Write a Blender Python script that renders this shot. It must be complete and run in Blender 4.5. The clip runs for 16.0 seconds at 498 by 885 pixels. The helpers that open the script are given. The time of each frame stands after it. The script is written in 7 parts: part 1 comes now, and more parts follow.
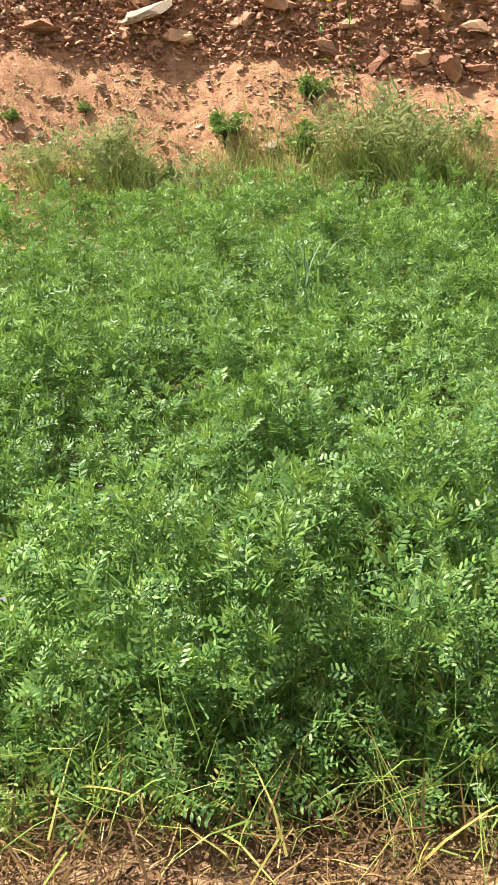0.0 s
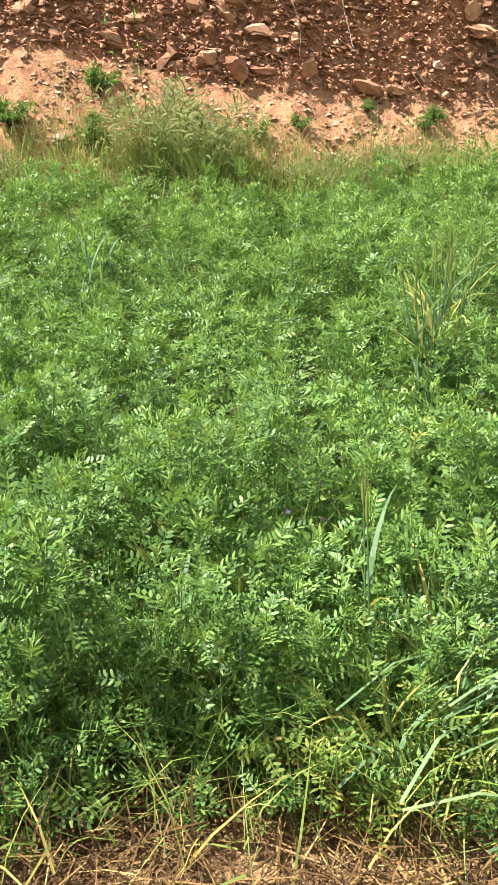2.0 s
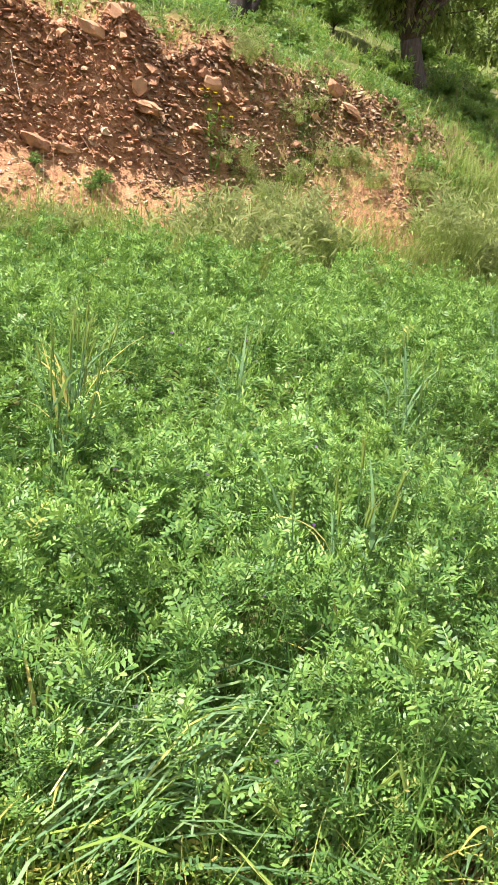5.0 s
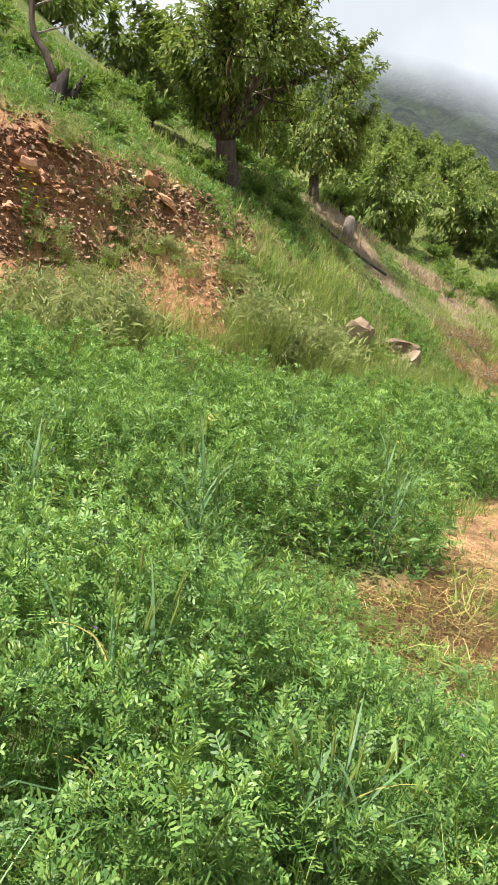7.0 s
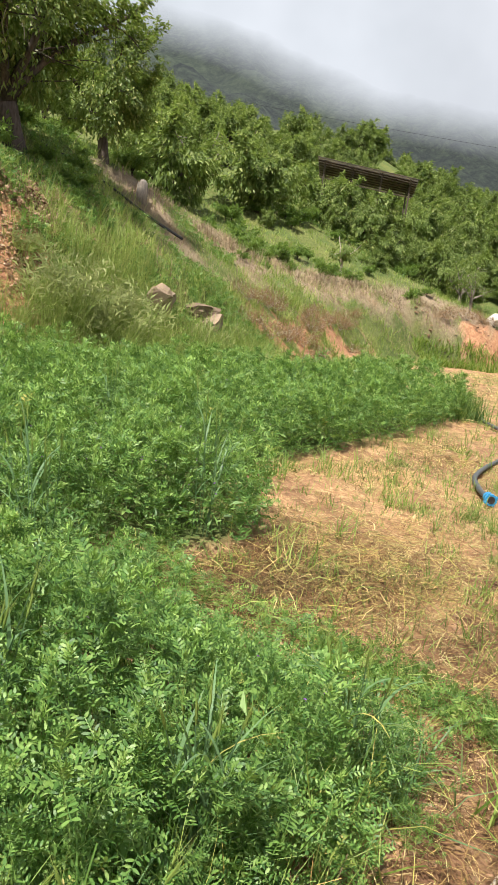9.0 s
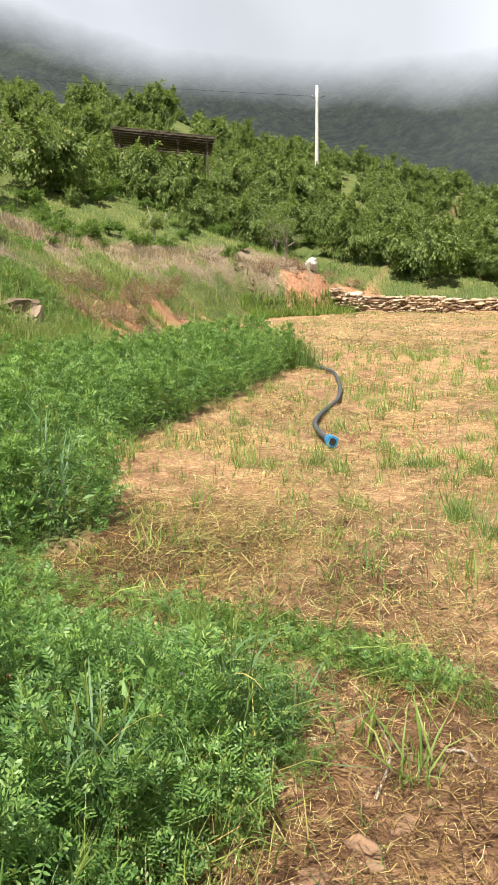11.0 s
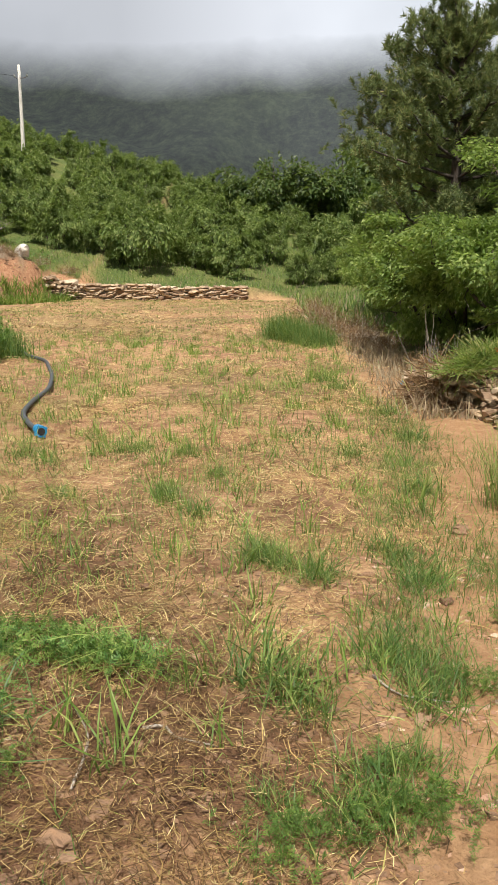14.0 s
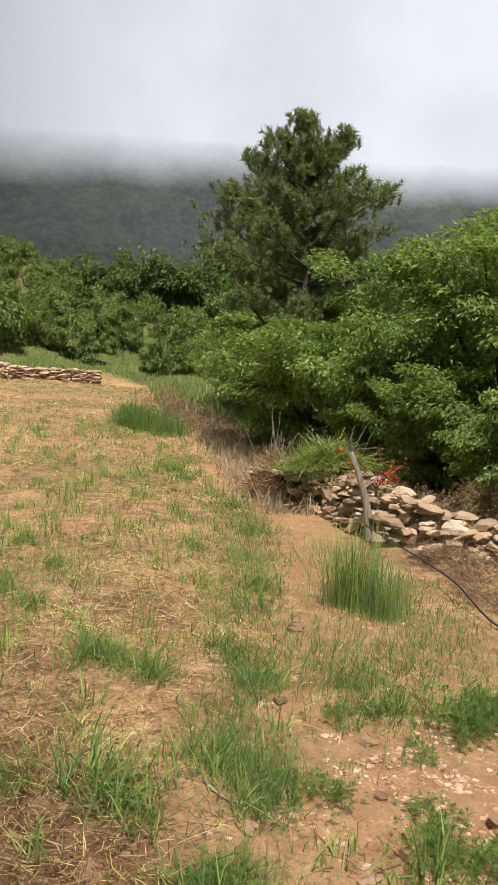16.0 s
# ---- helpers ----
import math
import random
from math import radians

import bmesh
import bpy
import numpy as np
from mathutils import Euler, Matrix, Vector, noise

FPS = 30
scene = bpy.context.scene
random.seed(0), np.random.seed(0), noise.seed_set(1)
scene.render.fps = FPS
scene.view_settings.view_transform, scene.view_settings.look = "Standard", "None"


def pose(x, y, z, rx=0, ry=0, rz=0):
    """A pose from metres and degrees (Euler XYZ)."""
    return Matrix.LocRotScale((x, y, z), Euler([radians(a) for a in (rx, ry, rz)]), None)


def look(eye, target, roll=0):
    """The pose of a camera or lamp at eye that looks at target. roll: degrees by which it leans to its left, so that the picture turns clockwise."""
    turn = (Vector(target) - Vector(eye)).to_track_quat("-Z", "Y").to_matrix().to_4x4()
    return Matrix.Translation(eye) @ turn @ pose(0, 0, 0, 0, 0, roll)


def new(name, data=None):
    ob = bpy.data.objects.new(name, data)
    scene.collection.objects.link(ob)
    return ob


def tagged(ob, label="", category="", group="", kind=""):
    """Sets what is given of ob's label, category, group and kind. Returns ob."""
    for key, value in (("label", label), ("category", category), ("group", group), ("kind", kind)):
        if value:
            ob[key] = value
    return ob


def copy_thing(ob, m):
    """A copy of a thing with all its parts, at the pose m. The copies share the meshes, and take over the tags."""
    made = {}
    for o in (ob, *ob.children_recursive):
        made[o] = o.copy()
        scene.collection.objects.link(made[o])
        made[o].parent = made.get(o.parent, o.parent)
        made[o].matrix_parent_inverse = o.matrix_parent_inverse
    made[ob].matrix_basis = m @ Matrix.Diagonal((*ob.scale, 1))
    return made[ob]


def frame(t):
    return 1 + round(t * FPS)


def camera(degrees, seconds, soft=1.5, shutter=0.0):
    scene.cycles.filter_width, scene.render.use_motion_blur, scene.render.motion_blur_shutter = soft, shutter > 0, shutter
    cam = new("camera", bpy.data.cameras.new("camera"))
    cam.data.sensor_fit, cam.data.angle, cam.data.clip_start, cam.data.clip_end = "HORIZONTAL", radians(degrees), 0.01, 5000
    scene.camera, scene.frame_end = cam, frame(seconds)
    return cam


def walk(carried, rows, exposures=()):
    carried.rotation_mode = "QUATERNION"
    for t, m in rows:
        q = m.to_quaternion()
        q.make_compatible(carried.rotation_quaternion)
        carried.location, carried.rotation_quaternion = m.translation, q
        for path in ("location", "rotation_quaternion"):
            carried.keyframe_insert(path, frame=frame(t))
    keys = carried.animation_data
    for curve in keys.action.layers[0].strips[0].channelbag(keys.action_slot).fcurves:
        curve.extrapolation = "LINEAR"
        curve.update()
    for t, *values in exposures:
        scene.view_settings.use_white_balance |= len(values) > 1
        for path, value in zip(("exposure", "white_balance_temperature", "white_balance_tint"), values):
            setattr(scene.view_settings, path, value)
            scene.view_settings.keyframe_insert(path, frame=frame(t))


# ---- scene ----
cam = camera(33.38, 16.0, soft=1.5)
PATH = [
    (0, (-0.001, -0.001, 1.500), (-0.1094, 1.8831, 0.8371), -4.91),
    (0.5, (-0.004, 0.002, 1.496), (0.0527, 1.8857, 0.8254), -3.51),
    (1, (0.022, -0.009, 1.501), (0.1963, 1.8630, 0.8176), -2.81),
    (1.5, (0.048, 0.000, 1.500), (0.2955, 1.8601, 0.8063), -2.34),
    (2, (0.117, 0.011, 1.502), (0.4564, 1.8536, 0.8015), -2.27),
    (2.5, (0.223, 0.040, 1.498), (0.6693, 1.8529, 0.7823), -1.80),
    (3, (0.261, 0.049, 1.515), (0.7873, 1.8454, 0.8104), -0.22),
    (3.5, (0.249, 0.066, 1.543), (0.9174, 1.8283, 0.8743), 1.88),
    (4, (0.232, 0.075, 1.552), (1.0918, 1.7662, 0.9205), 4.27),
    (4.2, (0.232, 0.069, 1.555), (1.1409, 1.7380, 0.9336), 4.86),
    (6.3, (0.393, 0.040, 1.636), (1.6772, 1.5149, 1.2150), 8.88),
    (6.5, (0.390, 0.035, 1.642), (1.7056, 1.4898, 1.2497), 9.31),
    (7, (0.376, 0.009, 1.666), (1.7869, 1.3888, 1.3409), 10.02),
    (7.5, (0.396, 0.013, 1.665), (1.8985, 1.2950, 1.3478), 9.56),
    (8, (0.396, 0.015, 1.673), (1.9817, 1.1883, 1.3403), 8.85),
    (8.2, (0.367, 0.031, 1.677), (1.9920, 1.1492, 1.3473), 9.14),
    (10.3, (0.083, -0.045, 1.859), (1.8644, 0.7873, 1.4930), 3.72),
    (10.5, (0.090, -0.055, 1.858), (1.8865, 0.7386, 1.4792), 2.34),
    (11, (0.129, -0.109, 1.843), (1.9689, 0.5667, 1.4465), -0.97),
    (11.5, (0.199, -0.182, 1.815), (2.0664, 0.3928, 1.3866), -4.22),
    (12, (0.294, -0.279, 1.783), (2.1767, 0.2154, 1.3242), -6.10),
    (12.5, (0.327, -0.344, 1.773), (2.2328, 0.0259, 1.2934), -5.39),
    (13, (0.280, -0.318, 1.785), (2.2083, -0.0833, 1.3103), -3.53),
    (13.5, (0.227, -0.290, 1.796), (2.1701, -0.1550, 1.3416), -1.78),
    (14, (0.201, -0.283, 1.806), (2.1536, -0.2419, 1.3766), -0.31),
    (14.5, (0.196, -0.282, 1.807), (2.1553, -0.3150, 1.4063), 0.65),
    (15, (0.168, -0.304, 1.818), (2.1270, -0.4386, 1.4393), 1.53),
    (15.5, (0.154, -0.301, 1.827), (2.1090, -0.5446, 1.4823), 3.01),
    (16, (0.181, -0.314, 1.855), (2.1448, -0.6287, 1.6430), 3.81),
]
walk(cam, [(t, look(eye, target, roll)) for t, eye, target, roll in PATH], exposures=[(0.0, 1.15), (3.5, 1.32), (4.2, 1.34), (6.5, 1.10), (7.25, 0.88), (8.0, 0.78), (10.5, 0.76), (11.0, 0.74), (11.5, 0.69), (12.5, 0.55), (14.0, 0.27), (15.0, 0.10), (16.0, 0.19)])

# ---- sky, sun ----
SUN_DIR = Vector((-0.47, 0.03, 0.88)).normalized()
sky_world = bpy.data.worlds.new("sky")
scene.world = sky_world
sky_world.use_nodes = True
wt = sky_world.node_tree
wt.nodes.clear()
w_out = wt.nodes.new("ShaderNodeOutputWorld")
w_bg = wt.nodes.new("ShaderNodeBackground")
w_sky = wt.nodes.new("ShaderNodeTexSky")
w_sky.sky_type, w_sky.sun_disc = "NISHITA", False
w_sky.sun_elevation = math.asin(SUN_DIR.z)
w_sky.sun_rotation = math.atan2(SUN_DIR.x, SUN_DIR.y)
w_sky.dust_density = 3.0
w_dim = wt.nodes.new("ShaderNodeMix")
w_dim.data_type, w_dim.blend_type = "RGBA", "MULTIPLY"
w_dim.inputs["Factor"].default_value = 1.0
w_dim.inputs["B"].default_value = (0.10, 0.10, 0.10, 1)
w_tc = wt.nodes.new("ShaderNodeTexCoord")
w_map = wt.nodes.new("ShaderNodeMapping")
w_map.inputs["Scale"].default_value = (1.0, 1.0, 2.6)
w_n = wt.nodes.new("ShaderNodeTexNoise")
w_n.inputs["Scale"].default_value, w_n.inputs["Detail"].default_value, w_n.inputs["Roughness"].default_value = 2.3, 5.0, 0.5
w_r = wt.nodes.new("ShaderNodeValToRGB")
w_r.color_ramp.elements[0].position, w_r.color_ramp.elements[0].color = 0.32, (0.46, 0.49, 0.55, 1)
w_r.color_ramp.elements[1].position, w_r.color_ramp.elements[1].color = 0.68, (0.70, 0.72, 0.76, 1)
w_mix = wt.nodes.new("ShaderNodeMix")
w_mix.data_type = "RGBA"
w_mix.inputs["Factor"].default_value = 0.92
wt.links.new(w_tc.outputs["Generated"], w_map.inputs["Vector"])
wt.links.new(w_map.outputs["Vector"], w_n.inputs["Vector"])
wt.links.new(w_n.outputs["Fac"], w_r.inputs["Fac"])
wt.links.new(w_sky.outputs["Color"], w_dim.inputs["A"])
wt.links.new(w_dim.outputs["Result"], w_mix.inputs["A"])
wt.links.new(w_r.outputs["Color"], w_mix.inputs["B"])
wt.links.new(w_mix.outputs["Result"], w_bg.inputs["Color"])
wt.links.new(w_bg.outputs["Background"], w_out.inputs["Surface"])
w_bg.inputs["Strength"].default_value = 0.47

sun_data = bpy.data.lights.new("sun", "SUN")
sun_data.energy, sun_data.angle, sun_data.color = 5.6, radians(1.5), (1.0, 0.94, 0.84)
sun = new("sun", sun_data)
sun.matrix_world = look(tuple(SUN_DIR * 50), (0, 0, 0))


# ---- materials ----
def node_mat(name, rough=0.8, spec=0.3):
    m = bpy.data.materials.new(name)
    m.use_nodes = True
    nt = m.node_tree
    b = nt.nodes["Principled BSDF"]
    b.inputs["Roughness"].default_value = rough
    b.inputs["Specular IOR Level"].default_value = spec
    return m, nt, b


def n_noise(nt, scale, detail=4.0, rough=0.55, vec=None, stretch=None):
    n = nt.nodes.new("ShaderNodeTexNoise")
    n.inputs["Scale"].default_value, n.inputs["Detail"].default_value, n.inputs["Roughness"].default_value = scale, detail, rough
    if vec is None:
        vec = nt.nodes.new("ShaderNodeTexCoord").outputs["Object"]
    if stretch:
        mp = nt.nodes.new("ShaderNodeMapping")
        mp.inputs["Scale"].default_value = stretch
        nt.links.new(vec, mp.inputs["Vector"])
        vec = mp.outputs["Vector"]
    nt.links.new(vec, n.inputs["Vector"])
    return n.outputs["Fac"]


def n_ramp(nt, fac, stops):
    r = nt.nodes.new("ShaderNodeValToRGB")
    while len(r.color_ramp.elements) < len(stops):
        r.color_ramp.elements.new(0.5)
    for e, (p, c) in zip(r.color_ramp.elements, stops):
        e.position = p
        e.color = (*c, 1) if len(c) == 3 else c
    nt.links.new(fac, r.inputs["Fac"])
    return r.outputs["Color"]


def n_mix(nt, fac, a, b, blend="MIX"):
    m = nt.nodes.new("ShaderNodeMix")
    m.data_type, m.blend_type = "RGBA", blend
    for key, v in (("Factor", fac), ("A", a), ("B", b)):
        if isinstance(v, bpy.types.NodeSocket):
            nt.links.new(v, m.inputs[key])
        elif isinstance(v, tuple):
            m.inputs[key].default_value = (*v, 1)
        else:
            m.inputs[key].default_value = v
    return m.outputs["Result"]


def n_math(nt, op, a, b=0.0, clamp=False):
    m = nt.nodes.new("ShaderNodeMath")
    m.operation, m.use_clamp = op, clamp
    for k, v in enumerate((a, b)):
        if isinstance(v, bpy.types.NodeSocket):
            nt.links.new(v, m.inputs[k])
        else:
            m.inputs[k].default_value = v
    return m.outputs[0]


def n_bump(nt, b, fac, strength=0.4, dist=0.02):
    n = nt.nodes.new("ShaderNodeBump")
    n.inputs["Strength"].default_value, n.inputs["Distance"].default_value = strength, dist
    nt.links.new(fac, n.inputs["Height"])
    nt.links.new(n.outputs["Normal"], b.inputs["Normal"])


def leaf_mat(name, stops, big=1.5, rough=0.45, spec=0.4, through_light=0.35, tint=(0.55, 0.75, 0.12)):
    """Foliage: each leaf its own shade, drifts of lighter and darker growth, light shining through."""
    m, nt, b = node_mat(name, rough, spec)
    g = nt.nodes.new("ShaderNodeNewGeometry")
    col = n_ramp(nt, g.outputs["Random Per Island"], stops)
    patch = n_ramp(nt, n_noise(nt, big, 3.0), [(0.3, (0.72, 0.76, 0.72)), (0.7, (1.22, 1.18, 1.05))])
    col = n_mix(nt, 1.0, col, patch, "MULTIPLY")
    nt.links.new(col, b.inputs["Base Color"])
    tr = nt.nodes.new("ShaderNodeBsdfTranslucent")
    nt.links.new(n_mix(nt, 0.5, col, tint, "MIX"), tr.inputs["Color"])
    mx = nt.nodes.new("ShaderNodeMixShader")
    mx.inputs["Fac"].default_value = through_light
    nt.links.new(b.outputs[0], mx.inputs[1])
    nt.links.new(tr.outputs[0], mx.inputs[2])
    nt.links.new(mx.outputs[0], nt.nodes["Material Output"].inputs["Surface"])
    return m


def stone_mat(name, stops, scale=6.0, rough=0.85, per_object=True):
    m, nt, b = node_mat(name, rough, 0.25)
    if per_object:
        rnd = nt.nodes.new("ShaderNodeObjectInfo").outputs["Random"]
    else:
        rnd = nt.nodes.new("ShaderNodeNewGeometry").outputs["Random Per Island"]
    base = n_ramp(nt, rnd, stops)
    geo = nt.nodes.new("ShaderNodeNewGeometry").outputs["Position"]
    mott = n_ramp(nt, n_noise(nt, scale, 6.0, 0.65, geo), [(0.25, (0.55, 0.52, 0.5)), (0.5, (0.95, 0.95, 0.95)), (0.75, (1.25, 1.2, 1.12))])
    nt.links.new(n_mix(nt, 1.0, base, mott, "MULTIPLY"), b.inputs["Base Color"])
    n_bump(nt, b, n_noise(nt, scale * 5, 6.0, 0.7, geo), 0.7, 0.02)
    return m


def bark_mat(name, dark, light, scale=7.0):
    m, nt, b = node_mat(name, 0.9, 0.2)
    f = n_noise(nt, scale, 6.0, 0.65, None, (3.0, 3.0, 0.6))
    nt.links.new(n_ramp(nt, f, [(0.3, dark), (0.7, light)]), b.inputs["Base Color"])
    n_bump(nt, b, f, 0.8, 0.03)
    return m


def plain_mat(name, c1, c2, scale=12.0, rough=0.6, spec=0.4, metal=0.0):
    m, nt, b = node_mat(name, rough, spec)
    b.inputs["Metallic"].default_value = metal
    f = n_noise(nt, scale, 5.0, 0.6)
    nt.links.new(n_ramp(nt, f, [(0.3, c1), (0.7, c2)]), b.inputs["Base Color"])
    n_bump(nt, b, f, 0.15, 0.01)
    return m


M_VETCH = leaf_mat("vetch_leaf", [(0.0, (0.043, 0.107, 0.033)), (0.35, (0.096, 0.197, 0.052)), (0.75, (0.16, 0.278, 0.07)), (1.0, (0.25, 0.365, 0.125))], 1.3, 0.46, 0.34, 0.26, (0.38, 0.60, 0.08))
M_VETCH_TIP = leaf_mat("vetch_shoot", [(0.0, (0.155, 0.28, 0.07)), (0.5, (0.235, 0.37, 0.10)), (1.0, (0.35, 0.47, 0.17))], 1.3, 0.6, 0.22, 0.32, (0.43, 0.64, 0.12))
M_VETCH_DRY = leaf_mat("yellowing_leaf", [(0.0, (0.10, 0.17, 0.03)), (0.4, (0.20, 0.27, 0.06)), (0.8, (0.34, 0.36, 0.10)), (1.0, (0.42, 0.34, 0.13))], 2.0, 0.6, 0.3, 0.3)
M_CEREAL = leaf_mat("cereal_blade", [(0.0, (0.07, 0.145, 0.075)), (0.6, (0.125, 0.22, 0.11)), (1.0, (0.23, 0.32, 0.16))], 2.0, 0.5, 0.35, 0.25)
M_CEREAL_YELLOW = leaf_mat("yellow_blade", [(0.0, (0.40, 0.36, 0.11)), (1.0, (0.56, 0.45, 0.16))], 2.0, 0.5, 0.3, 0.3)
M_GRASS = leaf_mat("meadow_grass", [(0.0, (0.06, 0.13, 0.02)), (0.5, (0.11, 0.19, 0.035)), (0.9, (0.20, 0.25, 0.06)), (1.0, (0.32, 0.29, 0.12))], 0.7, 0.55, 0.3, 0.35)
M_GRASS_BRIGHT = leaf_mat("field_grass", [(0.0, (0.045, 0.105, 0.03)), (0.6, (0.09, 0.17, 0.05)), (0.9, (0.17, 0.24, 0.075)), (1.0, (0.36, 0.34, 0.12))], 1.5, 0.5, 0.3, 0.3)
M_GRASS_PALE = leaf_mat("seeding_grass", [(0.0, (0.15, 0.235, 0.055)), (0.6, (0.275, 0.36, 0.10)), (1.0, (0.43, 0.46, 0.20))], 1.2, 0.6, 0.2, 0.35, (0.5, 0.52, 0.16))
M_GRASS_DRY = leaf_mat("dry_grass", [(0.0, (0.25, 0.185, 0.13)), (0.6, (0.38, 0.295, 0.215)), (1.0, (0.48, 0.41, 0.29))], 1.0, 0.7, 0.2, 0.25, (0.42, 0.34, 0.24))
M_STRAW = leaf_mat("straw", [(0.0, (0.075, 0.041, 0.019)), (0.3, (0.215, 0.128, 0.056)), (0.6, (0.50, 0.35, 0.15)), (0.88, (0.74, 0.59, 0.31)), (1.0, (0.38, 0.40, 0.10))], 1.0, 0.55, 0.35, 0.15, (0.5, 0.35, 0.12))
M_STRAW_DARK = leaf_mat("rotting_straw", [(0.0, (0.06, 0.032, 0.015)), (0.5, (0.15, 0.083, 0.038)), (0.9, (0.28, 0.175, 0.075)), (1.0, (0.46, 0.33, 0.13))], 1.5, 0.6, 0.3, 0.1, (0.3, 0.2, 0.08))
M_STRAW_PALE = leaf_mat("pale_straw", [(0.0, (0.42, 0.30, 0.14)), (0.6, (0.62, 0.49, 0.26)), (1.0, (0.78, 0.66, 0.40))], 1.0, 0.5, 0.35, 0.15, (0.5, 0.4, 0.18))
M_SPROUT = leaf_mat("fresh_sprout", [(0.0, (0.10, 0.18, 0.04)), (0.6, (0.18, 0.28, 0.07)), (1.0, (0.34, 0.40, 0.13))], 1.5, 0.5, 0.3, 0.3)
M_SEEDHEAD = leaf_mat("seed_head", [(0.0, (0.26, 0.31, 0.12)), (1.0, (0.43, 0.46, 0.24))], 2.0, 0.7, 0.2, 0.35, (0.5, 0.52, 0.25))
M_STEM = leaf_mat("lodged_stem", [(0.0, (0.12, 0.21, 0.045)), (0.6, (0.22, 0.31, 0.07)), (1.0, (0.40, 0.40, 0.13))], 2.0, 0.45, 0.4, 0.2)
M_CHERRY = leaf_mat("cherry_leaf", [(0.0, (0.05, 0.088, 0.022)), (0.5, (0.105, 0.155, 0.04)), (0.9, (0.20, 0.245, 0.075)), (1.0, (0.32, 0.31, 0.12))], 0.9, 0.5, 0.35, 0.32)
M_ORCHARD = leaf_mat("orchard_leaf", [(0.0, (0.055, 0.092, 0.026)), (0.5, (0.128, 0.182, 0.053)), (0.9, (0.235, 0.29, 0.105)), (1.0, (0.34, 0.37, 0.16))], 0.9, 0.55, 0.28, 0.28)
M_THICKET = leaf_mat("thicket_leaf", [(0.0, (0.06, 0.105, 0.032)), (0.45, (0.13, 0.195, 0.055)), (0.8, (0.22, 0.295, 0.09)), (1.0, (0.36, 0.42, 0.18))], 1.1, 0.55, 0.25, 0.4)
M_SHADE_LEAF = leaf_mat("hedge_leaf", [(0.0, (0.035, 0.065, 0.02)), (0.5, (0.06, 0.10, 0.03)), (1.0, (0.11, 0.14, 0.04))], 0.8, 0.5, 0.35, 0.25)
M_PINE = leaf_mat("pine_needle", [(0.0, (0.06, 0.095, 0.038)), (0.5, (0.14, 0.185, 0.07)), (0.92, (0.24, 0.275, 0.11)), (1.0, (0.34, 0.27, 0.14))], 0.9, 0.55, 0.3, 0.25, (0.3, 0.35, 0.08))
M_BRAMBLE = leaf_mat("dry_bramble", [(0.0, (0.16, 0.09, 0.05)), (0.6, (0.28, 0.17, 0.10)), (1.0, (0.36, 0.27, 0.16))], 1.0, 0.8, 0.2, 0.15, (0.4, 0.25, 0.12))
M_RED_LEAF = leaf_mat("red_leaf", [(0.0, (0.30, 0.05, 0.03)), (0.6, (0.40, 0.10, 0.04)), (1.0, (0.50, 0.24, 0.05))], 1.0, 0.5, 0.3, 0.3, (0.6, 0.2, 0.05))
M_FLOWER = leaf_mat("yellow_petal", [(0.0, (0.75, 0.60, 0.02)), (1.0, (0.85, 0.72, 0.05))], 1.0, 0.6, 0.2, 0.3, (0.9, 0.8, 0.1))
M_VIOLET = leaf_mat("violet_petal", [(0.0, (0.22, 0.10, 0.40)), (1.0, (0.36, 0.18, 0.52))], 1.0, 0.6, 0.2, 0.3, (0.5, 0.3, 0.7))
M_BARK = bark_mat("cherry_bark", (0.04, 0.03, 0.025), (0.13, 0.105, 0.092))
M_BARK_PALE = bark_mat("grey_bark", (0.12, 0.10, 0.085), (0.34, 0.30, 0.26), 9.0)
M_BARK_CHAR = bark_mat("charred_bark", (0.012, 0.010, 0.009), (0.06, 0.05, 0.045))
M_TWIG = bark_mat("bleached_twig", (0.32, 0.27, 0.22), (0.56, 0.50, 0.43), 14.0)
M_ROCK = stone_mat("red_shale", [(0.0, (0.30, 0.15, 0.092)), (0.4, (0.42, 0.225, 0.14)), (0.75, (0.50, 0.29, 0.18)), (0.95, (0.57, 0.36, 0.24)), (1.0, (0.60, 0.44, 0.31))], 9.0)
M_PEBBLE = stone_mat("red_pebble", [(0.0, (0.36, 0.20, 0.13)), (0.6, (0.54, 0.335, 0.225)), (1.0, (0.68, 0.51, 0.39))], 9.0, 0.85, False)
M_WALLSTONE = stone_mat("wall_stone", [(0.0, (0.23, 0.155, 0.105)), (0.4, (0.37, 0.265, 0.175)), (0.75, (0.45, 0.34, 0.23)), (1.0, (0.56, 0.46, 0.35))], 5.0)
M_PALE_STONE = stone_mat("pale_stone", [(0.0, (0.40, 0.30, 0.22)), (1.0, (0.48, 0.37, 0.28))], 4.0)
M_BOULDER = stone_mat("grey_brown_stone", [(0.0, (0.18, 0.13, 0.09)), (1.0, (0.33, 0.25, 0.18))], 4.0)
M_WHITE_STONE = stone_mat("white_stone", [(0.0, (0.62, 0.60, 0.56)), (1.0, (0.68, 0.66, 0.62))], 4.0)
M_HOSE = plain_mat("grey_rubber", (0.045, 0.05, 0.055), (0.085, 0.09, 0.10), 20.0, 0.5)
M_BLACK_PIPE = plain_mat("black_pipe", (0.012, 0.012, 0.014), (0.03, 0.03, 0.032), 10.0, 0.45)
M_BLUE = plain_mat("blue_plastic", (0.012, 0.18, 0.42), (0.03, 0.28, 0.55), 15.0, 0.4)
M_YELLOW = plain_mat("yellow_plastic", (0.65, 0.45, 0.03), (0.75, 0.55, 0.06), 15.0, 0.4)
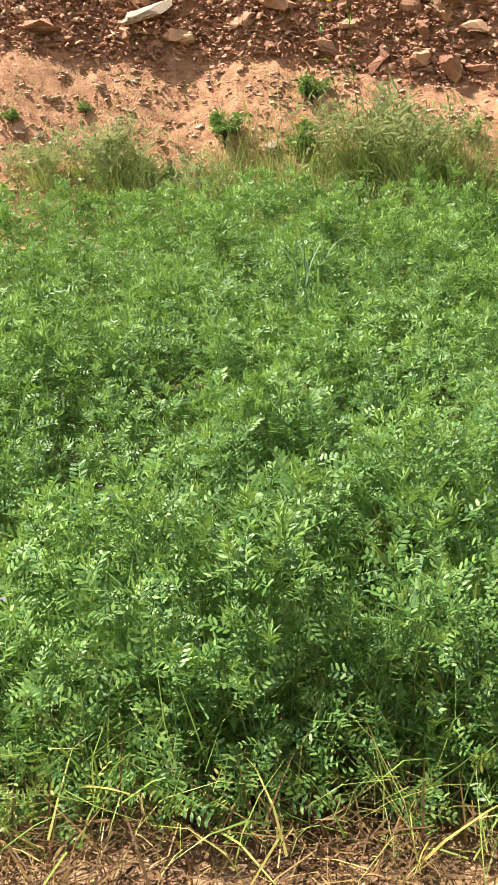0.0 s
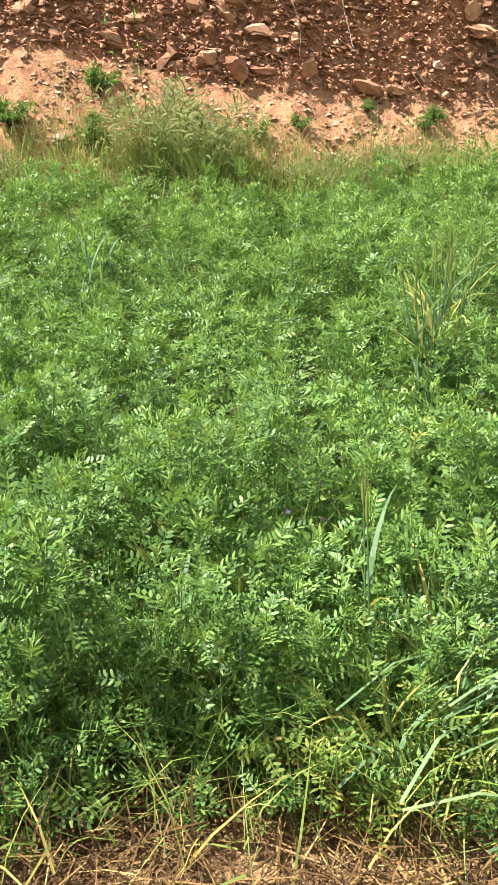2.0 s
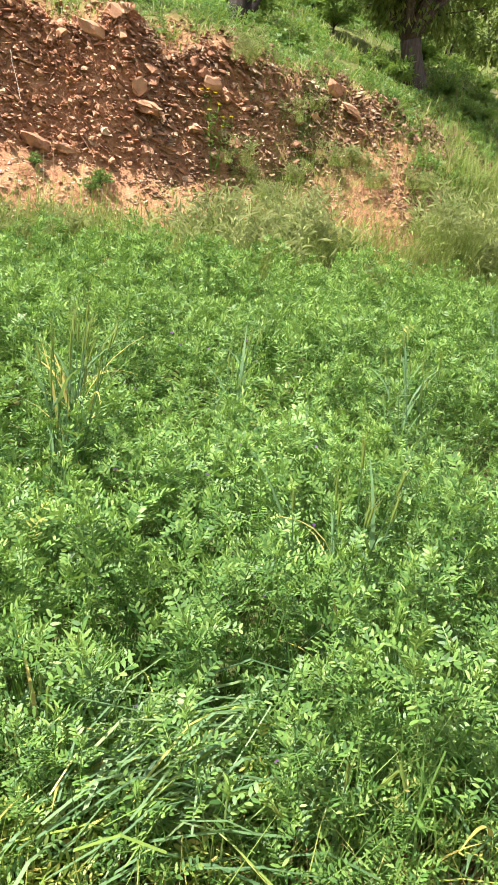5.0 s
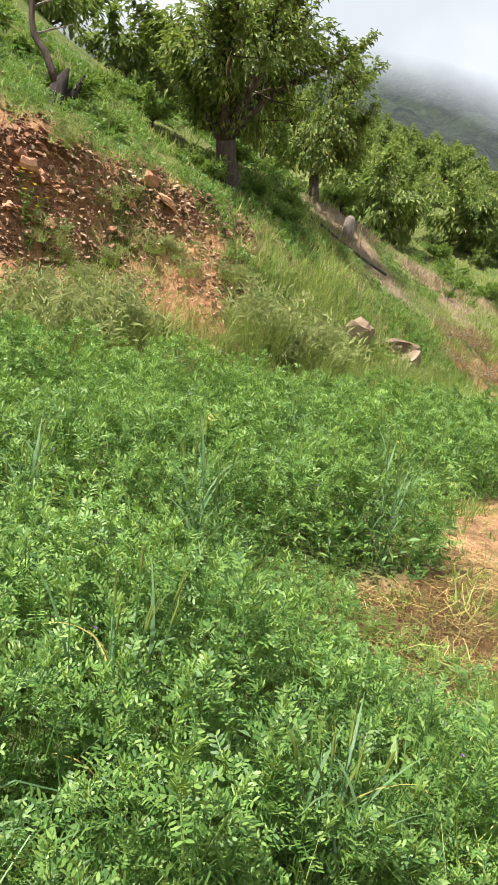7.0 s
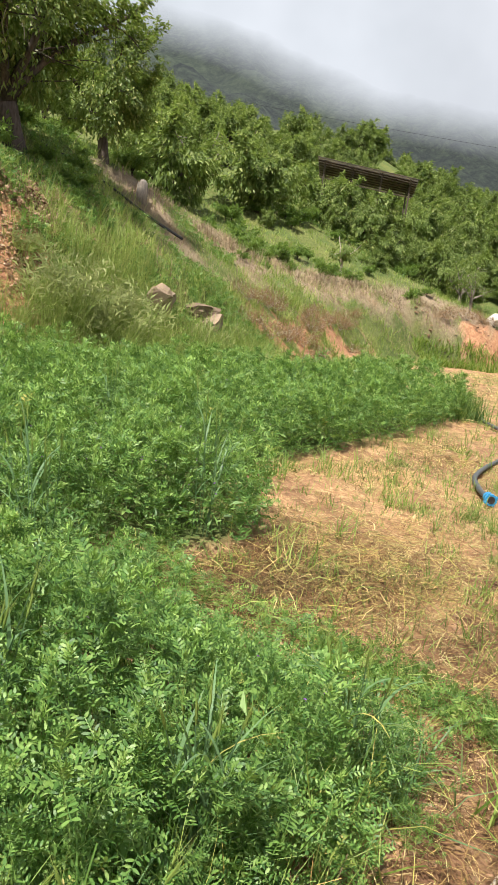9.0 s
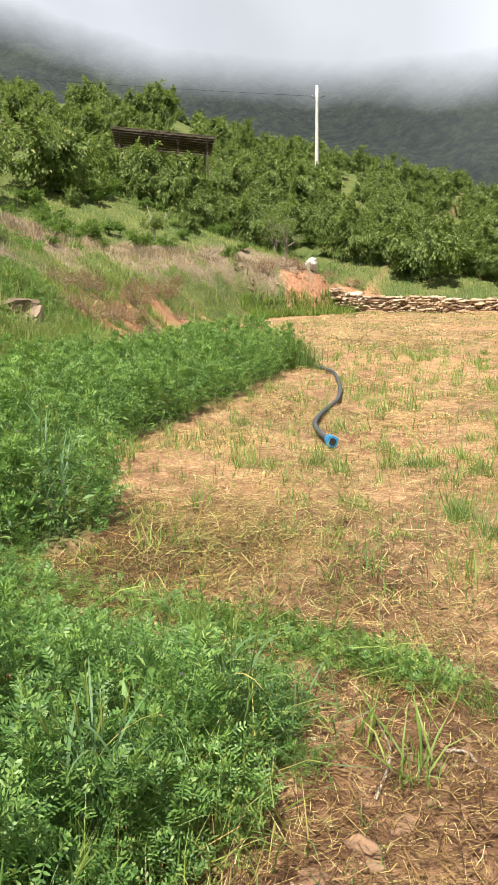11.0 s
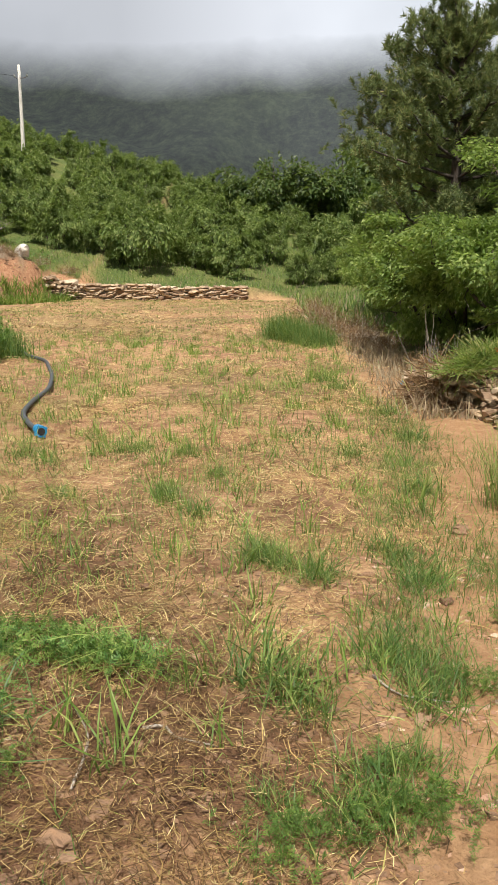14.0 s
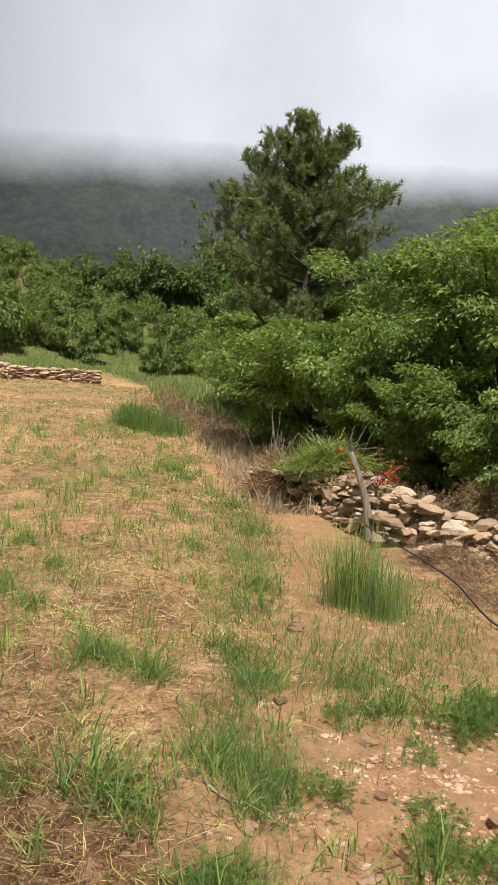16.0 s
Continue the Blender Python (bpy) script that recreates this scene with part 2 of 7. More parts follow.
M_STEEL = plain_mat("grey_steel", (0.35, 0.35, 0.35), (0.5, 0.5, 0.5), 15.0, 0.4, 0.5, 0.7)
M_POLE = bark_mat("weathered_pole", (0.50, 0.47, 0.43), (0.72, 0.69, 0.64), 3.0)
M_RUST = plain_mat("rusty_iron", (0.05, 0.038, 0.032), (0.11, 0.08, 0.062), 6.0, 0.8)
M_SHEET = plain_mat("old_sheet_roof", (0.09, 0.072, 0.062), (0.19, 0.15, 0.125), 2.0, 0.75)


# ---- building tools ----
rng = np.random.default_rng(7)


def vnoise(x, y, seed=0):
    """Smooth noise on a unit lattice, -1 to 1."""
    x, y = np.asarray(x, float), np.asarray(y, float)
    ix, iy = np.floor(x).astype(np.int64), np.floor(y).astype(np.int64)
    fx, fy = x - ix, y - iy
    fx, fy = fx * fx * (3 - 2 * fx), fy * fy * (3 - 2 * fy)

    def h(a, b):
        n = (a * 374761393 + b * 668265263 + seed * 1442695041) & 0x7FFFFFFF
        n = ((n ^ (n >> 13)) * 1274126177) & 0x7FFFFFFF
        return ((n ^ (n >> 16)) & 0xFFFF) / 32767.5 - 1.0

    a, b, c, d = h(ix, iy), h(ix + 1, iy), h(ix, iy + 1), h(ix + 1, iy + 1)
    return (a * (1 - fx) + b * fx) * (1 - fy) + (c * (1 - fx) + d * fx) * fy


def fbm(x, y, octaves=4, seed=0):
    return sum(vnoise(x * 2**k, y * 2**k, seed + k) * 0.5**k for k in range(octaves))


def smooth(e0, e1, x):
    t = np.clip((np.asarray(x, float) - e0) / (e1 - e0), 0, 1)
    return t * t * (3 - 2 * t)


class Buf:
    """Gathers vertices and faces of three or four corners."""

    def __init__(self):
        self.v, self.f, self.m, self.n = [], {3: [], 4: []}, {3: [], 4: []}, 0

    def add(self, v, f, mat=0):
        v, f = np.asarray(v, float).reshape(-1, 3), np.asarray(f, np.int64)
        self.v.append(v)
        self.f[f.shape[1]].append(f + self.n)
        self.m[f.shape[1]].append(np.full(len(f), mat, np.int32))
        self.n += len(v)
        return self

    def scatter(self, tv, tf, pos, rot, scale, mat=0):
        """Lays the template once at each place. rot: (k, 3, 3); scale: (k,) or (k, 3)."""
        k = len(pos)
        if not k:
            return self
        scale = np.asarray(scale, float)
        scale = scale[:, None, None] if scale.ndim == 1 else scale[:, None, :]
        v = np.einsum("kij,knj->kni", rot, tv[None] * scale) + np.asarray(pos)[:, None]
        f = tf[None] + (np.arange(k) * len(tv))[:, None, None]
        return self.add(v.reshape(-1, 3), f.reshape(-1, tf.shape[1]), mat)

    def mesh(self, name, mats, shade=False):
        me = bpy.data.meshes.new(name)
        v = np.concatenate(self.v)
        me.vertices.add(len(v))
        me.vertices.foreach_set("co", v.astype(np.float32).ravel())
        loops, sizes, mi = [], [], []
        for k in (3, 4):
            if self.f[k]:
                f = np.concatenate(self.f[k])
                loops.append(f.ravel())
                sizes.append(np.full(len(f), k))
                mi.append(np.concatenate(self.m[k]))
        loops, sizes, mi = np.concatenate(loops), np.concatenate(sizes), np.concatenate(mi)
        me.loops.add(len(loops))
        me.loops.foreach_set("vertex_index", loops.astype(np.int32))
        me.polygons.add(len(sizes))
        me.polygons.foreach_set("loop_start", np.r_[0, np.cumsum(sizes)[:-1]].astype(np.int32))
        for m in mats:
            me.materials.append(m)
        me.polygons.foreach_set("material_index", mi.astype(np.int32))
        me.update(calc_edges=True)
        me.validate()
        me.polygons.foreach_set("use_smooth", np.full(len(me.polygons), bool(shade)))
        return me


def part(name, me, parent, label="", m=None):
    ob = new(name, me)
    ob.parent = parent
    if m is not None:
        ob.matrix_basis = m
    return tagged(ob, label=label)


def base(name, m, label, category, group="", kind=""):
    """An Empty at a thing's base, for its parts."""
    ob = new(name)
    ob.empty_display_size = 0.1
    ob.matrix_basis = m
    return tagged(ob, label, category, group, kind)


def rots(k, tilt=0.4, rnd=None, spin=True):
    """Random turns: spun about z, then tipped by about tilt radians to a random side."""
    rnd = rnd or rng
    a = rnd.uniform(0, 2 * np.pi, k) if spin else np.zeros(k)
    t, b = np.abs(rnd.normal(0, tilt, k)), rnd.uniform(0, 2 * np.pi, k)
    ax = np.stack([np.cos(b), np.sin(b), np.zeros(k)], 1)
    return axis_turn(ax, t) @ axis_turn(np.tile([0.0, 0, 1], (k, 1)), a)


def axis_turn(ax, ang):
    ax, ang = np.asarray(ax, float), np.asarray(ang, float)
    k = np.zeros((len(ax), 3, 3))
    k[:, 0, 1], k[:, 0, 2], k[:, 1, 2] = -ax[:, 2], ax[:, 1], -ax[:, 0]
    k -= k.transpose(0, 2, 1)
    s, c = np.sin(ang)[:, None, None], np.cos(ang)[:, None, None]
    return np.eye(3)[None] + s * k + (1 - c) * (k @ k)


def tube(points, radii, sides=6, cap=True):
    """A tapered tube along points."""
    p = np.asarray(points, float)
    r = np.broadcast_to(np.asarray(radii, float), (len(p),))
    t = np.gradient(p, axis=0)
    t /= np.linalg.norm(t, axis=1, keepdims=True) + 1e-9
    u = np.cross(t, [0.31, 0.17, 0.93] if abs(t[0, 2]) < 0.9 else [1.0, 0.1, 0])
    u /= np.linalg.norm(u, axis=1, keepdims=True) + 1e-9
    w = np.cross(t, u)
    a = np.arange(sides) * 2 * np.pi / sides
    v = p[:, None] + r[:, None, None] * (np.cos(a)[None, :, None] * u[:, None] + np.sin(a)[None, :, None] * w[:, None])
    n = len(p)
    i, j = np.meshgrid(np.arange(n - 1), np.arange(sides), indexing="ij")
    j2 = (j + 1) % sides
    f = np.stack([i * sides + j, i * sides + j2, (i + 1) * sides + j2, (i + 1) * sides + j], -1).reshape(-1, 4)
    v = v.reshape(-1, 3)
    if cap:
        v = np.vstack([v, p[0], p[-1]])
        k = np.arange(sides)
        k2 = (k + 1) % sides
        ends = np.concatenate([np.stack([k2, k, 0 * k + len(v) - 2, k2], 1), np.stack([(n - 1) * sides + k, (n - 1) * sides + k2, 0 * k + len(v) - 1, (n - 1) * sides + k], 1)])
        return v, f, ends[:, :3]
    return v, f, None


def add_tube(buf, points, radii, sides=6, mat=0):
    v, f, e = tube(points, radii, sides)
    k = buf.n
    buf.add(v, f, mat)
    buf.f[3].append(e + k)
    buf.m[3].append(np.full(len(e), mat, np.int32))
    return buf


def smooth_line(points, n):
    """n points along a smooth curve through the points."""
    p = np.asarray(points, float)
    k = np.arange(len(p))
    s = np.linspace(0, len(p) - 1, n)
    i = np.clip(s.astype(int), 0, len(p) - 2)
    t = (s - i)[:, None]
    q = np.vstack([2 * p[0] - p[1], p, 2 * p[-1] - p[-2]])
    a, b, c, d = q[i], q[i + 1], q[i + 2], q[i + 3]
    return 0.5 * (2 * b + (c - a) * t + (2 * a - 5 * b + 4 * c - d) * t**2 + (3 * b - a - 3 * c + d) * t**3)


def leaf_quad(length, width, fold=0.25, droop=0.0):
    """One leaf, rooted at the origin and pointing along y: two faces, folded along the rib."""
    return (
        np.array([(0, 0, 0), (width / 2, length * 0.45, fold * width), (0, length, -droop * length), (-width / 2, length * 0.45, fold * width)]),
        np.array([(0, 1, 2), (0, 2, 3)]),
    )


def blade(length, width, bend=0.5, segs=3):
    """A grass blade that rises along z and bends over towards y."""
    s = np.linspace(0, 1, segs + 1)
    ang = bend * s * 1.6
    step = length / segs
    y = np.concatenate([[0], np.cumsum(np.sin(ang[1:]) * step)])
    z = np.concatenate([[0], np.cumsum(np.cos(ang[1:]) * step)])
    w = width * (1 - s**1.6) * 0.5 + width * 0.04
    v = np.stack([np.stack([-w, y, z], 1), np.stack([w, y, z], 1)], 1).reshape(-1, 3)
    f = np.array([(2 * k, 2 * k + 1, 2 * k + 3, 2 * k + 2) for k in range(segs)])
    return v, f


def rock_mesh(seed, size, flat=0.4, mat=None, rough=0.18, cuts=1):
    """An angular stone: a block cut by random planes, about 40 faces, resting on z = 0."""
    rnd = random.Random(seed)
    bm = bmesh.new()
    bmesh.ops.create_cube(bm, size=1.0)
    bmesh.ops.subdivide_edges(bm, edges=bm.edges[:], cuts=cuts, use_grid_fill=True)
    for v in bm.verts:
        c = v.co.normalized() * 0.56
        v.co = v.co.lerp(c, 0.45)
        v.co += Vector([rnd.uniform(-rough, rough) for _ in range(3)])
    for _ in range(3):
        nrm = Vector((rnd.uniform(-1, 1), rnd.uniform(-1, 1), rnd.uniform(-0.7, 0.7))).normalized()
        cut = bmesh.ops.bisect_plane(bm, geom=bm.verts[:] + bm.edges[:] + bm.faces[:], plane_co=nrm * rnd.uniform(0.36, 0.46), plane_no=nrm, clear_outer=True)
        edges = [e for e in cut["geom_cut"] if isinstance(e, bmesh.types.BMEdge)]
        if edges:
            bmesh.ops.holes_fill(bm, edges=edges)
    bmesh.ops.triangulate(bm, faces=bm.faces[:])
    bmesh.ops.recalc_face_normals(bm, faces=bm.faces[:])
    z0 = min(v.co.z for v in bm.verts)
    for v in bm.verts:
        v.co = Vector((v.co.x * size[0], v.co.y * size[1], (v.co.z - z0) * size[2] * flat / 0.4))
    me = bpy.data.meshes.new("rock")
    bm.to_mesh(me)
    bm.free()
    if mat:
        me.materials.append(mat)
    return me


# ---- ground ----
CROP = np.array([(-7, 1.7), (-0.8, 1.58), (0.2, 1.54), (0.75, 1.42), (1.3, 1.16), (1.8, 0.94), (2.15, 0.84), (2.5, 0.80), (2.76, 0.92), (2.92, 1.2), (3.02, 1.6), (3.06, 2.0), (3.12, 2.4), (3.3, 2.8),
                 (3.7, 3.1), (4.2, 3.25), (4.5, 3.0), (5.0, 2.72), (5.6, 2.9), (6.1, 3.25), (6.6, 3.68), (7.1, 3.95), (8.5, 3.98), (11.5, 4.05), (14, 4.25), (16.0, 4.5), (17.2, 5.1),
                 (17.0, 5.9), (15, 6.6), (12, 6.9), (9, 7.5), (5, 8.5), (0, 8.9), (-7, 8.9)])
FURROW = np.array([(3.9, 3.0), (3.2, 3.1), (2.5, 3.3)])


def inside(x, y, poly):
    out = np.zeros(np.shape(x), bool)
    for (x0, y0), (x1, y1) in zip(poly, np.roll(poly, -1, 0)):
        hit = (y0 > y) != (y1 > y)
        out ^= hit & (x < (x1 - x0) * (y - y0) / (y1 - y0 + 1e-12) + x0)
    return out


def edge_gap(x, y, poly, closed=True):
    """Distance to the outline."""
    best = np.full(np.shape(x), 1e9)
    ends = np.roll(poly, -1, 0) if closed else poly[1:]
    for a, c in zip(poly if closed else poly[:-1], ends):
        d = c - a
        t = np.clip(((x - a[0]) * d[0] + (y - a[1]) * d[1]) / (d @ d), 0, 1)
        best = np.minimum(best, np.hypot(x - a[0] - t * d[0], y - a[1] - t * d[1]))
    return best


BX = np.array([-60, -8, 0, 5, 9, 11.5, 16, 21, 27, 32, 36, 40, 48, 60])
BY = np.array([9.6, 9.4, 9.4, 8.9, 7.9, 7.5, 8.0, 9.2, 10.6, 10.8, 9.0, 8.3, 7.6, 7.0])
RISE_X = np.array([-60, -8, 0, 5, 8, 11, 14, 18, 25, 32, 37, 40, 60])
RISE = np.array([3.4, 3.4, 3.35, 3.15, 2.9, 2.5, 2.1, 1.9, 1.95, 2.1, 1.85, 1.6, 1.3])
WIDE = np.array([2.3, 2.3, 2.3, 2.1, 2.4, 2.9, 2.9, 2.6, 2.4, 1.7, 1.6, 2.0, 3.0])
SLOPE = np.array([0.55, 0.55, 0.55, 0.55, 0.52, 0.48, 0.44, 0.40, 0.34, 0.34, 0.38, 0.40, 0.42])
WALL_LINE = np.array([(36.6, 9.3), (37.9, 8.0), (38.4, 6.5), (38.6, 3.9), (39.0, 2.2), (39.5, 0.75)])


def bank_base(x):
    return np.interp(x, BX, BY) + 0.18 * vnoise(x * 0.8, 0 * x, 3)


def height(x, y, fine=True):
    """The ground's height: a field that rises softly to the foot of a cut bank, a slope over it, a terrace beyond the far wall."""
    x, y = np.asarray(x, float), np.asarray(y, float)
    b = bank_base(x)
    lift = np.interp(x, [-60, -4, -1, 1.5, 14, 26, 34], [0.88, 0.88, 0.52, 0.42, 0.42, 0.2, 0.1])
    z = lift * np.clip((y - 2.5) / 6.5, 0, 1)
    d = y - b
    rise, wide, slope = np.interp(x, RISE_X, RISE), np.interp(x, RISE_X, WIDE), np.interp(x, RISE_X, SLOPE)
    steep = 1 - smooth(6.0, 9.0, x)  # the raw rock face
    s = np.clip(d / wide, 0, 1)
    soft = rise * (0.55 * s + 0.45 * s * s * (3 - 2 * s))
    # scree to half the height, then a rock face that leans out a little
    top = np.interp(x, [-60, 0, 2.5, 5, 8], [0.64, 0.64, 0.54, 0.46, 0.42])  # share of the height that is scree
    k1 = s / 0.74
    k2 = np.clip((s - 0.74) / 0.14, 0, 1)
    face = np.where(s < 0.74, top * k1, top + (0.94 - top) * k2 + 0.06 * np.clip((s - 0.88) / 0.12, 0, 1)) * rise
    z = z + np.where(d > 0, steep * face + (1 - steep) * soft, 0)
    far = np.clip(d - wide, 0, None)
    z = z + slope * np.minimum(far, 14) + 0.24 * np.clip(far - 14, 0, 45)
    # the slope swells under the trees beyond the rock face
    z = z + 0.6 * np.exp(-(((x - 15.2) / 3.2) ** 2) - ((y - 13.0) / 2.0) ** 2)
    # terrace behind the dry wall
    wx = np.interp(y, WALL_LINE[::-1, 1], WALL_LINE[::-1, 0])
    back = (x - wx)
    field = lift * np.clip((y - 2.5) / 6.5, 0, 1)
    # the orchard climbs away from the wall and to the north
    hill = 0.5 + 0.19 * (np.minimum(x, 71) - 41) + 0.15 * np.clip(y, 0, 40) + 0.25 * fbm(x * 0.12, y * 0.12, 2, 33)
    hill = hill - 0.14 * np.clip(x - 74, 0, 40)
    hill = np.where(y < -2, hill + 0.10 * (y + 2), hill)
    step = smooth(0.15, 0.5, back)
    zt = field + step * 0.5 + (hill - 0.5 - field) * smooth(0.4, 5.0, back)
    inwall = smooth(-2.0, 0.4, y)
    z = np.where(back > 0, np.maximum(z * smooth(14, 4, back * smooth(16, 8, y)), np.maximum(zt, field) * np.maximum(inwall, smooth(2, 12, back))), z)
    z = np.where(d > 0, z + 0.03 * np.clip(x - 42, 0, 30), z) + 0.045 * np.clip(x - 38, 0, 34) * smooth(8, 24, y) - 0.16 * np.clip(x - 76, 0, 40) * smooth(8, 24, y)
    # the land climbs on behind the orchard
    z = z + 0.09 * np.clip(x - 38, 0, 34) * smooth(24, 40, y)
    if fine:
        grain = 0.035 * fbm(x * 1.7, y * 1.7, 3, 11) + 0.012 * fbm(x * 7, y * 7, 2, 12)
        onbank = smooth(0.0, 0.4, d)
        z = z + grain * (1 + 1.2 * onbank)
        z = z + steep * onbank * smooth(2.6, 1.4, d) * (0.10 * fbm(x * 2.6, y * 5.0, 4, 21))
        z = z + 0.10 * onbank * fbm(x * 0.5, y * 0.5, 2, 31)
        # slumped, broken ground where the rock face dies out, and on the far cut
        slump = smooth(3.5, 5.5, x) * smooth(11.5, 9.5, x) * smooth(3.4, 2.4, d) + smooth(31, 33, x) * smooth(39, 37.5, x) * smooth(3.4, 2.2, d)
        z = z + slump * onbank * (0.20 * fbm(x * 1.5, y * 1.5, 4, 23)) + smooth(30, 33, x) * smooth(40, 38, x) * smooth(0.3, 1.2, d) * smooth(4.5, 2.4, d) * 0.16 * fbm(x * 0.9, y * 0.9, 3, 24)
    return z


def axis_lines(lo, hi, step, far_lo, far_hi, grow=1.18):
    mid = list(np.arange(lo, hi + 1e-6, step))
    out, s = [], step
    p = hi
    while p < far_hi:
        s *= grow
        p += s
        out.append(p)
    left, s, p = [], step, lo
    while p > far_lo:
        s *= 1.25
        p -= s
        left.append(p)
    return np.array(left[::-1] + mid + out)


gx = axis_lines(-4.6, 18.0, 0.19, -2500, 2500, 1.03)
gy = axis_lines(-4.5, 13.0, 0.15, -2500, 2500, 1.09)
GX, GY = np.meshgrid(gx, gy, indexing="xy")
GZ = height(GX, GY)
far_r = np.hypot(GX, GY)
GZ = np.where(far_r > 120, np.minimum(GZ, 14) * (1 - smooth(120, 400, far_r)) + 4 * smooth(120, 400, far_r), GZ)


DRY_BAND = np.array([(16.6, 12.7), (18.5, 13.3), (21.0, 14.4), (24.5, 14.6), (28.5, 14.4), (33.0, 13.2), (34.3, 11.9)])


def field_masks(x, y):
    b = bank_base(x)
    d = y - b
    wide = np.interp(x, RISE_X, WIDE)
    n1, n2 = fbm(x * 0.9, y * 0.9, 4, 41), fbm(x * 2.5, y * 2.5, 3, 42)
    raw = smooth(7.9, 5.9, x + 1.2 * n1) * smooth(-0.15, 0.25, d + 0.2 * n2) * smooth(0.5, -0.3, d - wide + 0.4 * n1)
    for cx, cy, rx, ry in ((8.3, 9.3, 0.45, 0.8), (7.4, 9.2, 0.5, 0.45), (9.1, 9.0, 0.35, 0.7), (35.2, 10.2, 1.1, 0.8), (36.6, 9.6, 1.2, 0.7), (38.6, 9.2, 1.6, 0.6), (39.3, 7.6, 0.8, 1.5)):
        q = ((x - cx) / rx) ** 2 + ((y - cy) / ry) ** 2
        raw = np.maximum(raw, smooth(1.4, 0.5, q + 0.7 * n2))
    # a low earth cut along the foot of the slope
    raw = np.maximum(raw, smooth(14.2, 15.2, x) * smooth(26.5, 23.5, x + n1) * smooth(0.1, 0.4, d + 0.3 * n2) * smooth(1.75, 1.1, d + 0.5 * n1) * smooth(-0.45, 0.1, n1 + 0.6 * n2))
    crest = smooth(11.0, 9.4, x + n1) * smooth(5.0, 6.5, x) * smooth(0.58, 0.68, d / wide + 0.1 * n2) * smooth(1.22, 1.05, d / wide + 0.1 * n1)
    raw = np.maximum(raw, 0.65 * crest * smooth(-0.4, 0.2, n1 + n2))
    onslope = smooth(-0.2, 0.3, d)
    grass = onslope * (1 - raw)
    dry = onslope * smooth(0.40 + 0.1 * smooth(24, 28, x), 0.66, 0.5 + 0.5 * n1 + 0.12 * smooth(26, 20, x)) * smooth(12.5, 14.5, x) * smooth(2.4, 0.8, np.abs(d - wide - 1.0)) * smooth(44, 36, x)
    dry = np.maximum(dry, smooth(1.5, 0.5, edge_gap(x, y, DRY_BAND, False) + 0.8 * n2 + 0.4 * n1))
    path = smooth(0.55, 0.15, np.abs(y + np.interp(x, [-6, 0.5, 3, 4.2, 5.8, 8.3, 10.2, 12, 18], [0.2, 0.6, 1.25, 1.5, 1.75, 2.3, 2.3, 2.2, 2.1]) + 0.12 * n2)) * smooth(16, 12, x)
    path = np.maximum(path, smooth(1.5, 0.8, np.hypot((x - 3.4) / 1.6, (y + 2.2) / 1.3) + 0.3 * n2))
    wx = np.interp(y, WALL_LINE[::-1, 1], WALL_LINE[::-1, 0])
    terrace = smooth(0.2, 0.8, x - wx) * (1 - onslope)
    side = smooth(-2.6, -3.4, y + 0.3 * n1) * (1 - onslope)
    grass = np.maximum(grass, np.maximum(terrace, side * smooth(8, 12, x)))
    sward = 0.28 * smooth(0.0, 0.55, fbm(x * 0.35, y * 0.35, 4, 47) + 0.25 * n2) * smooth(7, 12, x) * smooth(0.2, -0.5, d)
    grass = np.maximum(grass, sward * (1 - path))
    grass = np.maximum(grass, inside(x, y, CROP) * smooth(0.05, 0.3, edge_gap(x, y, CROP)))  # turf green painted under the crop, for the shaded gaps between plants
    return grass, raw, dry, path


gb = Buf()
gn, gm = len(gx), len(gy)
i, j = np.meshgrid(np.arange(gm - 1), np.arange(gn - 1), indexing="ij")
gb.add(np.stack([GX, GY, GZ], -1).reshape(-1, 3), np.stack([i * gn + j, i * gn + j + 1, (i + 1) * gn + j + 1, (i + 1) * gn + j], -1).reshape(-1, 4))

M_GROUND, nt, b = node_mat("earth_and_turf", 0.92, 0.15)
pos = nt.nodes.new("ShaderNodeNewGeometry").outputs["Position"]


def humus_mask(x, y):
    """Damp dark earth and rotting litter: where the crop was cut last, and in patches before the camera."""
    n1, n2 = fbm(x * 1.6, y * 1.6, 3, 45), fbm(x * 5, y * 5, 3, 46)
    out = 0 * x
    for cx, cy, rx, ry in ((4.9, 2.3, 1.0, 0.62), (3.4, 0.25, 0.95, 0.55), (2.35, 0.5, 0.22, 0.25), (3.3, -0.45, 0.5, 0.25), (4.7, 0.9, 0.8, 0.5), (2.75, -0.05, 0.35, 0.25)):
        out = np.maximum(out, smooth(1.35, 0.35, ((x - cx) / rx) ** 2 + ((y - cy) / ry) ** 2 + 0.5 * n1 + 0.5 * n2))
    return np.maximum(out, 0.6 * smooth(0.25, 0.6, n1) * smooth(9, 6, x) * smooth(-1.2, -0.7, y))


def n_attr(name):
    a = nt.nodes.new("ShaderNodeAttribute")
    a.attribute_name = name
    return a.outputs["Fac"]


